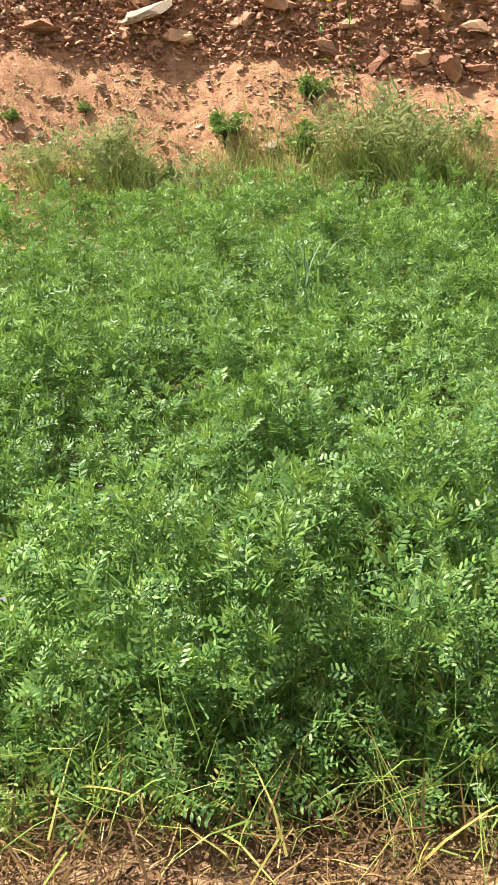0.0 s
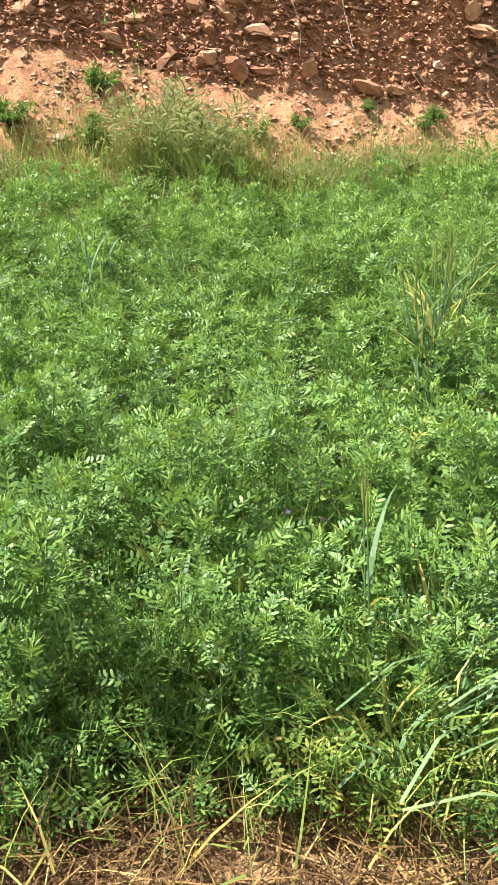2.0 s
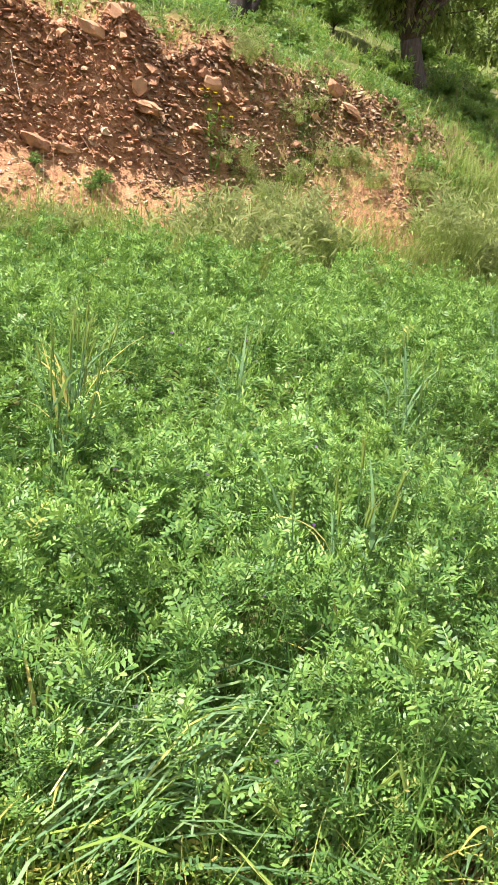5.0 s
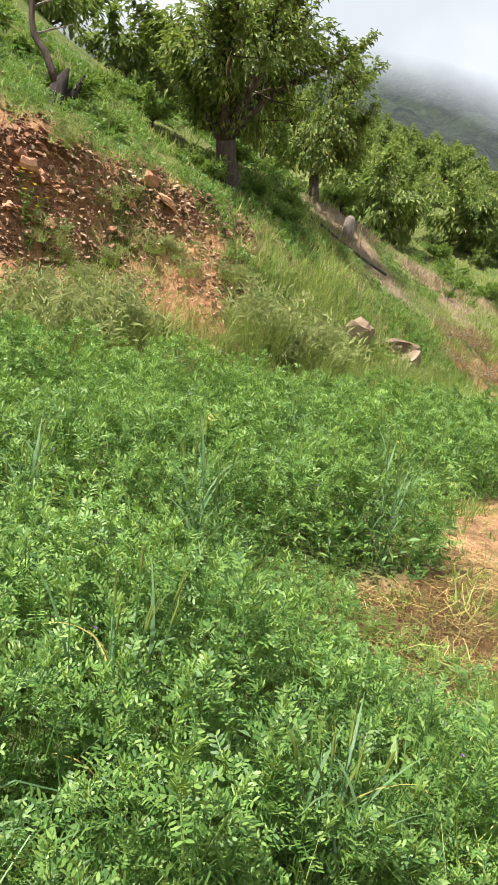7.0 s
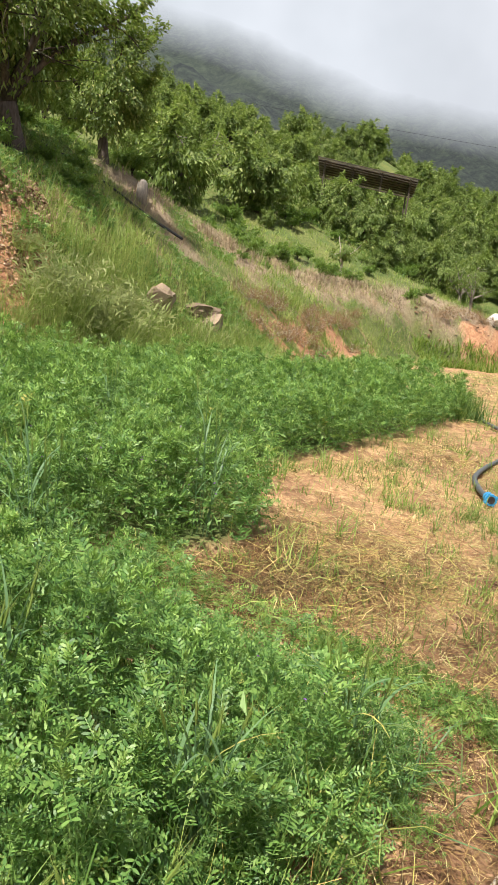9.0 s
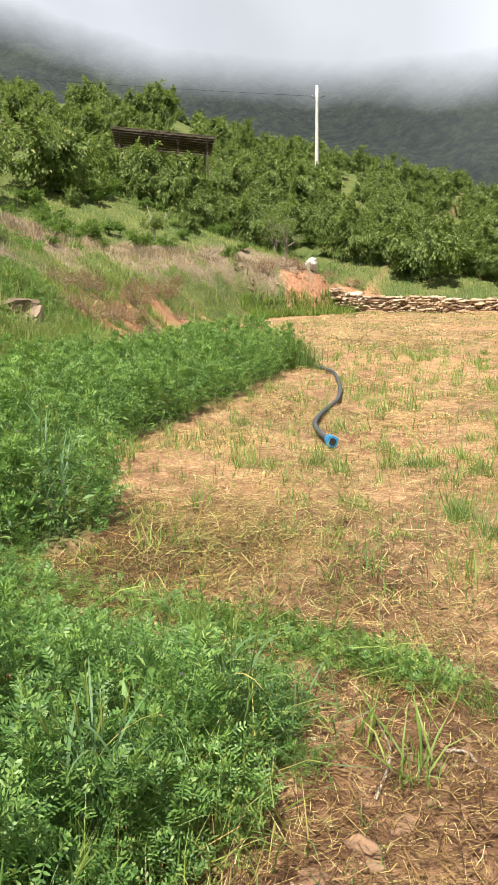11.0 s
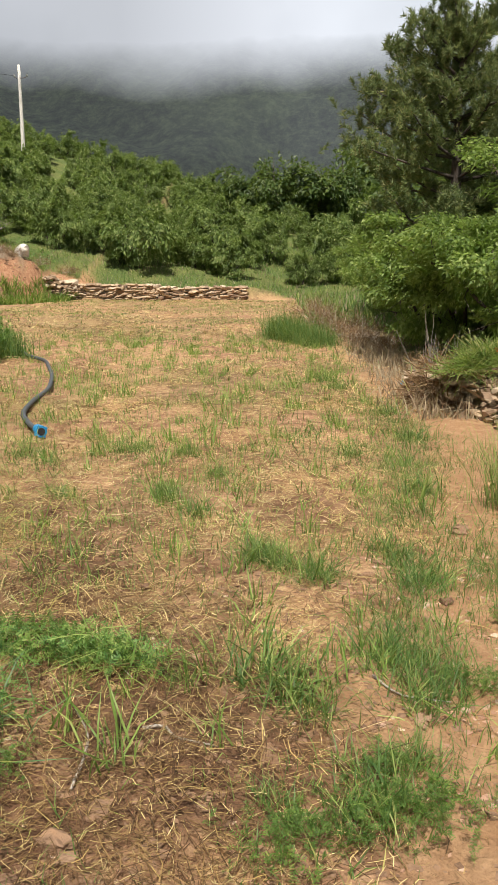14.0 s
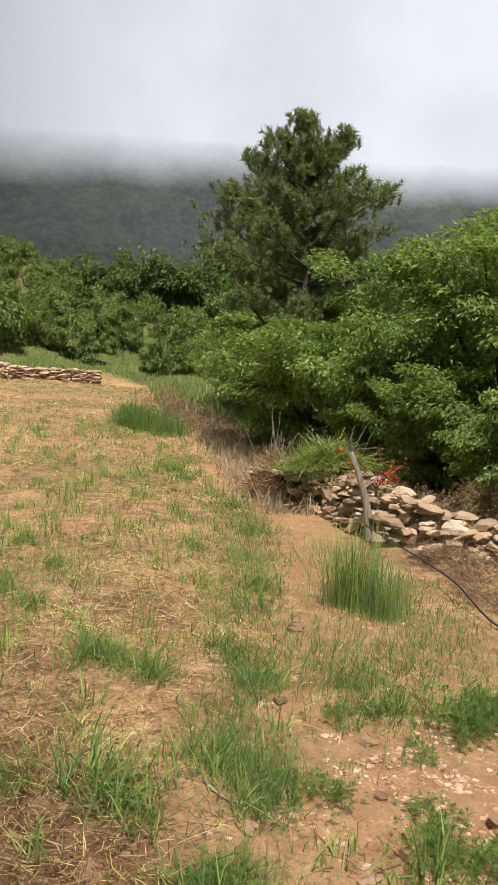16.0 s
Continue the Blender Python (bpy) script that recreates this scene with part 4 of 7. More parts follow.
def tree_meshes(seed, tall, spread, trunk_h, trunk_r, leaves, leaf_l, leaf_w, forks=5, twigs=7, mat_leaf=None, mat_bark=None, clump=0.34, lean=(0, 0), droop=0.25, low=0.0, far=False, upright=0.0, flat=0.75, clumps=0, shoots=0):
    """Trunk with forking limbs, and a crown of leaves set in clumps along the twigs."""
    rnd = random.Random(seed)
    nr = np.random.default_rng(seed)
    wood, crown = Buf(), Buf()
    foot = np.array([(0, 0, -0.25), (0, 0, 0.0), (lean[0] * 0.5, lean[1] * 0.5, trunk_h * 0.5), (lean[0], lean[1], trunk_h)])
    add_tube(wood, smooth_line(foot, 9), np.interp(np.linspace(0, 1, 9), [0, 0.2, 0.6, 1], [1.5, 1.25, 1.0, 0.95]) * trunk_r, 9)
    tips, ends = [], []
    for k in range(forks):
        a = k * 2 * np.pi / forks + rnd.uniform(-0.4, 0.4)
        up = rnd.uniform(0.55, 1.5) + upright * rnd.random() * 1.6 if k else 2.6
        way = (np.cos(a), np.sin(a), up)
        n_len = (tall - trunk_h) * 0.78 if up > 1.2 else spread * 0.82
        line = limb_line(rnd, foot[-1] - (0, 0, rnd.uniform(0, 0.2) * trunk_h), way, n_len, 0.02, 0.2, 7)
        add_tube(wood, line[::2] if far else line, np.linspace(trunk_r * 0.55, trunk_r * 0.12, 4 if far else 7), 4 if far else 6)
        for _ in range(twigs):
            s = rnd.uniform(0.25, 1.0)
            root = line[int(s * 6)]
            b = rnd.uniform(0, 2 * np.pi)
            tl = rnd.uniform(0.35, 0.62) * spread * (1.15 - 0.5 * s)
            tw = limb_line(rnd, root, (np.cos(b) * 1.0, np.sin(b) * 1.0, rnd.uniform(-0.25 - low, 1.1)), tl, 0.04, 0.25, 6)
            tv, tf, _ = tube(tw[::2] if far else tw, np.linspace(trunk_r * 0.14, trunk_r * 0.035, len(tw[::2] if far else tw)), 3, False)
            wood.add(tv, tf)
            tips += [tw[k2] for k2 in range(1, 6)]
        tips += list(line[3:])
        ends += list(line[4:])
    tips = np.array(tips)
    if clumps:
        tips = np.vstack([tips[nr.choice(len(tips), min(clumps, len(tips)), False)], np.array(ends)])
    k = leaves
    rise = []
    for _ in range(shoots):
        # long upright shoots that roughen the outline
        c = np.array(ends[rnd.randrange(len(ends))]) if rnd.random() < 0.5 else tips[rnd.randrange(len(tips))]
        w = limb_line(rnd, c, (rnd.gauss(0, 0.45) + 0.3 * c[0] / spread, rnd.gauss(0, 0.45) + 0.3 * c[1] / spread, 1.0), rnd.uniform(0.5, 0.95), 0, 0.1, 6)
        tv, tf, _x = tube(w[::2], np.linspace(trunk_r * 0.07, trunk_r * 0.03, 3), 3, False)
        wood.add(tv, tf)
        rise += list(w)
    t = tips[nr.integers(0, len(tips), k)]
    off = nr.normal(0, 1, (k, 3))
    off *= (clump * nr.random(k) ** 0.5 / np.linalg.norm(off, axis=1))[:, None]
    at_p = t + off * (1, 1, flat)
    if rise:
        up_k = int(k * 0.34)
        at_p[:up_k] = np.array(rise)[nr.integers(0, len(rise), up_k)] + off[:up_k] * 0.36
    at_p[:, 2] = np.maximum(at_p[:, 2], 0.15)
    # leaves point outwards and hang
    mid = np.array([lean[0], lean[1], tall * 0.55])
    out = at_p - mid
    out /= np.linalg.norm(out, axis=1, keepdims=True)
    d = out + nr.normal(0, 0.6, (k, 3)) + (0, 0, -droop)
    d /= np.linalg.norm(d, axis=1, keepdims=True)
    up = np.array([0, 0, 1.0]) + 0.6 * out + nr.normal(0, 0.35, (k, 3))
    sx = np.cross(d, up)
    sx /= np.linalg.norm(sx, axis=1, keepdims=True)
    up = np.cross(sx, d)
    tv, tf = leaf_quad(leaf_l, leaf_w, 0.22, 0.15)
    crown.scatter(tv, tf, at_p, np.stack([sx, d, up], 2), nr.uniform(0.7, 1.25, k))
    return wood.mesh("trunk", [mat_bark or M_BARK], True), crown.mesh("crown", [mat_leaf or M_CHERRY])


def tree(name, meshes, m, label, category="tree", group=""):
    top = base(name, m, label, category, group)
    part("trunk", meshes[0], top)
    part("crown", meshes[1], top)
    return top


def on_ground(x, y, turn=0, s=1.0, sink=0.0):
    return pose(x, y, float(height(x, y)) - sink, 0, 0, turn) @ Matrix.Scale(s, 4)


BIG_CHERRY = tree_meshes(3, 5.0, 2.2, 0.85, 0.20, 24000, 0.125, 0.056, 9, 11, clump=0.36, lean=(-0.2, 0.15), low=-0.25, upright=1.0, clumps=105, flat=1.0, droop=0.35, shoots=60)
big_cherry = tree("cherry_tree", BIG_CHERRY, on_ground(10.85, 11.9, 20, 0.94), "old cherry tree with thick dark trunk on the slope", "tree", "cherry trees")
tree("cherry_tree", tree_meshes(5, 4.6, 2.2, 0.8, 0.15, 14000, 0.13, 0.060, 6, 9, clump=0.40, lean=(0.1, 0.05), low=0.4, clumps=70, flat=0.9, droop=0.4, upright=0.6, shoots=45), on_ground(14.25, 12.95, 80, 0.74), "leafy cherry tree on the grassy slope", "tree", "cherry trees")
twig_rnd = random.Random(17)
for k in range(9):
    a = twig_rnd.uniform(0, 6.28)
    tw = limb_line(twig_rnd, (0.5 * math.cos(a), 0.5 * math.sin(a), twig_rnd.uniform(1.3, 2.8)), (math.cos(a), math.sin(a), twig_rnd.uniform(-0.2, 0.5)), twig_rnd.uniform(0.8, 1.6), 0.0, 0.25, 8)
    part("bare_twig", add_tube(Buf(), tw, np.linspace(0.016, 0.005, 8), 4).mesh("bare_twig", [M_TWIG]), big_cherry, "bleached dead twig")
YOUNG = [tree_meshes(30 + s, 3.0, 1.9, 0.38, 0.09, 5200, 0.19, 0.082, 6, 9, clump=0.40, mat_leaf=M_ORCHARD, low=0.6, clumps=46, flat=0.8, droop=0.45, shoots=26) for s in range(3)]
tree("cherry_tree", YOUNG[0], on_ground(26.6, 20.9, 200, 1.3), "cherry tree with bare pale twigs on the slope", "tree", "cherry trees")
BACK = [tree_meshes(40 + s, 3.1, 2.0, 0.4, 0.10, 2200, 0.28, 0.125, 6, 7, mat_leaf=M_ORCHARD, clump=0.44, low=0.6, far=True, clumps=40, flat=0.8, droop=0.4, shoots=18) for s in range(3)]
gap_rng = random.Random(4)
SPOTS = [(33.9, 21.3, 2, 1.4, YOUNG), (36.2, 22.4, 0, 1.1, YOUNG), (40.4, 17.4, 1, 0.8, YOUNG), (38.6, 16.4, 2, 0.6, YOUNG), (33.0, 20.0, 1, 0.4, YOUNG), (35.2, 15.4, 0, 0.36, YOUNG), (42.0, 16.6, 0, 0.75, YOUNG), (39.6, 18.7, 2, 0.8, YOUNG), (41.0, 18.3, 0, 0.92, YOUNG), (38.2, 19.6, 1, 0.62, YOUNG), (39.4, 20.7, 0, 0.92, YOUNG), (40.6, 19.6, 2, 0.84, YOUNG), (44.8, 16.2, 1, 0.85, YOUNG), (57.0, 15.4, 1, 0.85, BACK), (58.4, 16.6, 0, 0.85, BACK), (57.6, 17.8, 2, 0.85, BACK), (41.8, 17.2, 1, 0.75, YOUNG), (39.6, 14.2, 0, 0.85, YOUNG), (41.6, 13.2, 1, 0.85, YOUNG)]
# the orchard behind the wall stands in close rows
for row in range(12):
    for col_n in range(15):
        x = 42.4 + row * 2.95 + gap_rng.uniform(-0.9, 0.9) + col_n * 0.12
        y = -9.0 + col_n * 2.2 + gap_rng.uniform(-0.9, 0.9) + row * 0.7
        if (row == 0 and (y < 0.5 or gap_rng.random() < 0.12)) or y < -6 - 0.05 * (x - 42) or (40.5 < x < 47.5 and 17 < y < 24.5):
            continue
        SPOTS.append((x, y, gap_rng.randrange(3), gap_rng.uniform(0.68, 0.92), YOUNG if row < 4 else BACK))
for k in range(95):
    x, y = (gap_rng.uniform(14, 70), gap_rng.uniform(21, 58)) if k < 55 else (gap_rng.uniform(54, 92), gap_rng.uniform(24, 52))
    if (y > 16 + 0.2 * x or k >= 55) and not (38 < x < 52 and y < 27) and not (24 < x < 36 and y < 27):
        SPOTS.append((x, y, gap_rng.randrange(3), gap_rng.uniform(0.85, 1.2), BACK))
for k in range(75):
    x = gap_rng.uniform(46, 84)
    y = x * gap_rng.uniform(0.42, 0.88)
    if y > 24:
        SPOTS.append((x, y, gap_rng.randrange(3), gap_rng.uniform(0.6, 1.15), BACK))
for x, y in ((4.5, 21.0), (7.5, 20.0), (9.5, 24.5), (12.0, 22.0), (14.5, 26.0), (2.0, 24.0)):
    SPOTS.append((x, y, gap_rng.randrange(3), gap_rng.uniform(0.9, 1.1), BACK))
first = {}
for x, y, k, s, kind in SPOTS:
    m = on_ground(x, y, gap_rng.uniform(0, 360), s, 0.1)
    key = (k, kind is YOUNG)
    if key not in first:
        first[key] = tree("cherry_tree", kind[k], m, "rounded young cherry tree in the orchard", "tree", "orchard trees")
    else:
        copy_thing(first[key], m)

# a thin sapling and two half-bare trees at the terrace edge
tree("sapling", tree_meshes(46, 1.7, 0.8, 0.5, 0.045, 420, 0.13, 0.055, 5, 4, M_CHERRY, M_TWIG, 0.16, low=-0.2), on_ground(31.6, 15.4, 30, 1.25), "thin young tree with a pale trunk and few leaves", "tree")
for x, y, s in ((31.2, 23.2, 1.5), (38.2, 12.4, 1.0), (37.4, 11.6, 0.8)):
    tree("half_bare_tree", tree_meshes(47 + int(x), 2.6, 1.5, 0.6, 0.08, 700, 0.14, 0.06, 6, 7, M_CHERRY, M_BARK_PALE, 0.2, clumps=30), on_ground(x, y, x * 40, s), "cherry tree with bare grey branches and few leaves", "tree", "half bare trees")


# ---- thicket and pine beside the field ----
def pine_meshes(seed, tall):
    """A broad-topped pine: limbs that sweep up at their ends, each with many brush-like shoots."""
    rnd = random.Random(seed)
    nr = np.random.default_rng(seed)
    wood, crown = Buf(), Buf()
    spine = smooth_line([(0, 0, -0.3), (0.1, 0.05, tall * 0.35), (-0.05, 0.1, tall * 0.7), (0.1, 0.0, tall * 0.97)], 14)
    add_tube(wood, spine, np.linspace(0.22, 0.03, 14), 8)
    spots, ways = [], []

    def shoots(line, n, spread):
        for _ in range(n):
            c = line[rnd.choice((2, 3, 4, 5, 6, 6))] + np.array([rnd.gauss(0, spread), rnd.gauss(0, spread), rnd.gauss(0.05, spread * 0.55)])
            d = (line[6] - line[4]) / (np.linalg.norm(line[6] - line[4]) + 1e-6) * 0.6 + np.array([rnd.gauss(0, 0.55), rnd.gauss(0, 0.55), rnd.uniform(0.2, 1.0)])
            spots.append(c)
            ways.append(d / np.linalg.norm(d))

    for k in range(54):
        s = 0.31 + 0.65 * (int(k / 53 * 11) / 11 * 0.75 + k / 53 * 0.25) ** 0.95
        h = s * tall
        reach = np.interp(s, [0.36, 0.5, 0.62, 0.74, 0.86, 0.97], [2.0, 2.55, 2.4, 1.6, 1.2, 0.75]) * rnd.choice((0.4, 0.75, 1.0, 1.15))
        a = k * 2.4 + rnd.uniform(-0.5, 0.5)
        root = spine[int(s * 13)]
        line = limb_line(rnd, (root[0], root[1], h - 0.25), (np.cos(a), np.sin(a), rnd.uniform(0.0, 0.3) + 0.5 * smooth(0.7, 0.95, s)), reach, -0.07, 0.12, 7)
        add_tube(wood, line, np.linspace(0.05, 0.012, 7), 5)
        shoots(line, int(18 + 26 * reach / 2), 0.12 + 0.055 * reach)
    # a lone bough that stands clear of the crown, and the tufted leaders
    for start, way, ln in (((0.0, 0.05, tall * 0.72), (0.35, 1.0, 0.62), 1.95), ((0.0, 0.05, tall * 0.66), (0.1, 1.0, 0.18), 2.3), ((0.05, 0.0, tall * 0.82), (0.1, -0.7, 1.0), 1.35), ((0.0, 0.1, tall * 0.84), (-0.2, 0.35, 1.0), 1.3)):
        line = limb_line(rnd, start, way, ln, -0.05, 0.08, 7)
        add_tube(wood, line, np.linspace(0.05, 0.014, 7), 5)
        shoots(line, 44, 0.17)
    spots, ways = np.array(spots), np.array(ways)
    # needles stand round each shoot like a bottle brush
    per = 60
    n = len(spots) * per
    w = np.repeat(ways, per, 0)
    p = np.repeat(spots, per, 0) + w * nr.uniform(-0.16, 0.16, (n, 1))
    side = np.cross(w, nr.normal(0, 1, (n, 3)))
    side /= np.linalg.norm(side, axis=1, keepdims=True)
    d = side + w * nr.uniform(0.3, 1.2, (n, 1))
    d /= np.linalg.norm(d, axis=1, keepdims=True)
    sx = np.cross(d, nr.normal(0, 1, (n, 3)))
    sx /= np.linalg.norm(sx, axis=1, keepdims=True)
    tv, tf = np.array([(-0.011, 0, 0), (0.011, 0, 0), (0, 0.15, 0)]), np.array([(0, 1, 2)])
    crown.scatter(tv, tf, p, np.stack([sx, d, np.cross(sx, d)], 2), nr.uniform(0.7, 1.2, n))
    return wood.mesh("trunk", [M_BARK], True), crown.mesh("crown", [M_PINE])


tree("pine_tree", pine_meshes(2, 7.85), on_ground(21.9, -5.1, 0), "tall dark green pine with dense layered boughs behind the thicket", "tree")

BUSH = [tree_meshes(50 + s, 3.3, 2.0, 0.35, 0.07, 19000, 0.082, 0.044, 7, 7, M_THICKET, M_BARK, 0.36, low=0.9, droop=0.2, flat=0.4, clumps=60) for s in range(3)]
BUSH += [tree_meshes(56 + s, 4.6, 2.5, 0.5, 0.09, 29000, 0.086, 0.046, 8, 9, M_THICKET, M_BARK, 0.42, low=0.9, droop=0.2, flat=0.4, clumps=90) for s in range(2)]
THICKET = [(13.6, -4.4, 0, 1.2), (12.4, -6.0, 3, 1.1), (15.6, -3.9, 2, 1.15), (17.8, -3.7, 0, 0.85), (15.4, -6.6, 4, 1.2), (11.2, -7.6, 4, 1.15), (13.8, -8.3, 3, 1.35), (18.4, -5.0, 1, 1.2), (20.8, -8.4, 3, 1.4), (21.0, -4.2, 1, 0.8), (24.5, -4.0, 0, 0.8), (10.2, -9.6, 0, 1.3), (26, -4.6, 2, 1.0), (30, -5.4, 1, 1.0), (16.8, -8.6, 4, 1.3), (10.6, -5.6, 0, 0.75), (9.0, -6.4, 2, 0.85), (9.4, -7.8, 1, 1.05), (7.2, -7.0, 2, 0.8), (11.8, -4.9, 1, 0.6), (9.8, -5.3, 2, 0.6), (8.6, -5.9, 0, 0.6), (12.9, -5.0, 2, 0.8), (14.6, -4.9, 1, 0.9)]
bush_first = {}
for x, y, k, s in THICKET:
    m = on_ground(x, y, x * 97 % 360, s, 0.05)
    if k not in bush_first:
        bush_first[k] = tree("thicket_shrub", BUSH[k], m, "tall bushy shrub with fresh green leaves beside the path", "shrub", "thicket")
    else:
        copy_thing(bush_first[k], m)
WOODS = [tree_meshes(70 + s, 6.5, 3.2, 1.2, 0.16, 3200, 0.36, 0.20, 6, 8, M_SHADE_LEAF, M_BARK, 0.75, low=0.5, far=True) for s in range(2)]
wood_first = {}
for k, (x, y, s) in enumerate([(52, -9, 1.2), (58, -11, 1.3), (47, -10, 1.05), (66, -10, 1.2), (40, -10, 0.9), (34, -9.5, 0.8), (72, -16, 1.3), (28, -9, 0.8), (24, -10, 0.85), (62, -20, 1.2), (61, -1.2, 0.75), (60.5, -3.6, 0.7), (60, -5.4, 0.82), (64, 0.8, 0.65)]):
    m = on_ground(x, y, k * 77, s, 0.1)
    if k % 2 not in wood_first:
        wood_first[k % 2] = tree("roadside_tree", WOODS[k % 2], m, "dark green broadleaf tree behind the orchard", "tree", "woodland edge")
    else:
        copy_thing(wood_first[k % 2], m)


# ---- dry stone walls ----
def stone_meshes(seed, n, mat):
    return [rock_mesh(seed + k, (1, 1, 1), 0.4, mat, 0.13) for k in range(n)]


WALL_STONES = stone_meshes(200, 8, M_WALLSTONE)
wall_rng = random.Random(9)


def dry_wall(name, line, top_h, label, category, thick, stone_h, stone_l, messy=0.0, limit=300):
    """Courses of flat stones laid along a line; the wall's height runs with the line."""
    root = base(name, pose(line[0][0], line[0][1], float(height(*line[0]))), label, category)
    inv = root.matrix_basis.inverted()
    seg = [math.hypot(q[0] - p[0], q[1] - p[1]) for p, q in zip(line[:-1], line[1:])]
    total = sum(seg)
    count, course = 0, 0
    while course * stone_h < max(top_h) and count < limit:
        s = wall_rng.uniform(0, stone_l)
        while s < total and count < limit:
            ln = stone_l * wall_rng.choice((0.55, 0.8, 1.0, 1.0, 1.35, 1.7))
            c = min(s + ln / 2, total - 0.01)
            k, acc = 0, 0.0
            while k < len(seg) - 1 and acc + seg[k] < c:
                acc += seg[k]
                k += 1
            t = (c - acc) / seg[k]
            px, py = (line[k][a] + (line[k + 1][a] - line[k][a]) * t for a in (0, 1))
            here = top_h[k] + (top_h[k + 1] - top_h[k]) * t
            zz = course * stone_h
            if zz < here - 0.3 * stone_h:
                ang = math.degrees(math.atan2(line[k + 1][1] - line[k][1], line[k + 1][0] - line[k][0]))
                hh = stone_h * wall_rng.uniform(0.85, 1.5)
                out = wall_rng.uniform(-1, 1) * (0.05 + 0.25 * messy) - messy * 0.25 * (1 - zz / max(here, 0.1))
                nx, ny = -math.sin(radians(ang)), math.cos(radians(ang))
                m = pose(px + nx * out, py + ny * out, float(height(px, py)) + zz - 0.03, wall_rng.uniform(-5, 5) * (1 + 3 * messy), wall_rng.uniform(-4, 4) * (1 + 3 * messy), ang + wall_rng.uniform(-9, 9) * (1 + 3 * messy))
                part("stone", wall_rng.choice(WALL_STONES), root, "", inv @ m @ Matrix.Diagonal((ln * 1.12, thick * wall_rng.uniform(0.8, 1.25), hh * 1.25, 1)))
                count += 1
            s += ln * 0.93
        course += 1
    return root


dry_wall("dry_stone_wall", [tuple(p) for p in WALL_LINE], [0.8, 0.72, 0.66, 0.62, 0.62, 0.6], "low dry stone retaining wall of brown flat stones", "stone wall", 0.45, 0.10, 0.26)
dry_wall("stone_heap", [(11.3, -2.3), (10.65, -2.65), (10.1, -3.1), (9.0, -3.25)], [0.38, 0.48, 0.58, 0.53], "tumbled dry stone wall of pale brown stones beside the path", "stone wall", 0.17, 0.043, 0.135, 0.75, 300)
dry_wall("stone_heap", [(8.98, -3.26), (8.1, -3.45), (7.7, -4.0), (7.5, -4.8)], [0.51, 0.44, 0.32, 0.18], "collapsed end of a pale brown stone wall behind a dead sapling", "stone wall", 0.17, 0.043, 0.135, 0.9, 300)


# ---- hose, pole, shed ----
def hose():
    root = base("irrigation_hose", pose(8.6, 2.1, 0.0), "dark grey irrigation hose with a blue end coupling on stubble", "hose")
    pts = [(8.75, 2.12), (9.2, 2.36), (9.7, 2.55), (10.6, 2.68), (11.6, 2.75), (12.6, 2.95), (13.6, 3.25), (14.3, 3.5), (15.0, 3.95), (15.6, 4.3), (16.5, 4.9)]
    line = smooth_line([(x - 8.6, y - 2.1, float(max(height(x, y), height(x, y, False))) + 0.055) for x, y in pts], 70)
    part("hose_pipe", add_tube(Buf(), line, 0.031, 10).mesh("hose_pipe", [M_HOSE], True), root, "dark grey ribbed rubber hose")
    d = line[0] - line[3]
    d /= np.linalg.norm(d)
    e = line[0] + (0, 0, 0.012)
    ring_pts = np.array([e - d * 0.04, e - d * 0.035, e + d * 0.02, e + d * 0.021, e + d * 0.07, e + d * 0.075, e + d * 0.12])
    cup = part("coupling", add_tube(Buf(), ring_pts, [0.038, 0.054, 0.054, 0.046, 0.046, 0.062, 0.062], 16).mesh("coupling", [M_BLUE]), root, "bright blue plastic coupling")
    part("gasket", add_tube(Buf(), np.array([e + d * 0.1195, e + d * 0.128]), [0.042, 0.038], 14).mesh("gasket", [M_BLACK_PIPE]), cup)
    for k in range(4):
        a = k * np.pi / 2 + 0.5
        u = np.cross(d, (0, 0, 1))
        u /= np.linalg.norm(u)
        w = np.cross(d, u)
        o = (np.cos(a) * u + np.sin(a) * w) * 0.063
        part("lug", add_tube(Buf(), np.array([e + o + d * 0.07, e + o + d * 0.125]), 0.012, 6).mesh("lug", [M_BLUE]), cup)


hose()


def utility_pole(x, y, z, tall):
    root = base("utility_pole", pose(x, y, z, 0, 1.0, 0), "pale weathered wooden utility pole above the orchard", "utility pole")
    part("shaft", add_tube(Buf(), smooth_line([(0, 0, -0.5), (0.02, 0, tall * 0.5), (0, 0, tall)], 8), np.linspace(0.15, 0.10, 8), 10).mesh("shaft", [M_POLE], True), root)
    for k, (h, dx, dy) in enumerate(((tall - 0.85, 0.02, 0.35), (tall - 0.85, -0.02, -0.55))):
        arm = part("bracket", add_tube(Buf(), np.array([(0, 0, h), (dx, dy * 0.6, h + 0.02), (dx, dy, h + 0.12)]), 0.025, 5).mesh("bracket", [M_RUST]), root)
        part("insulator", add_tube(Buf(), np.array([(dx, dy, h + 0.1), (dx, dy, h + 0.16), (dx, dy, h + 0.22), (dx, dy, h + 0.28)]), [0.03, 0.07, 0.05, 0.06], 8).mesh("insulator", [M_STEEL]), arm)


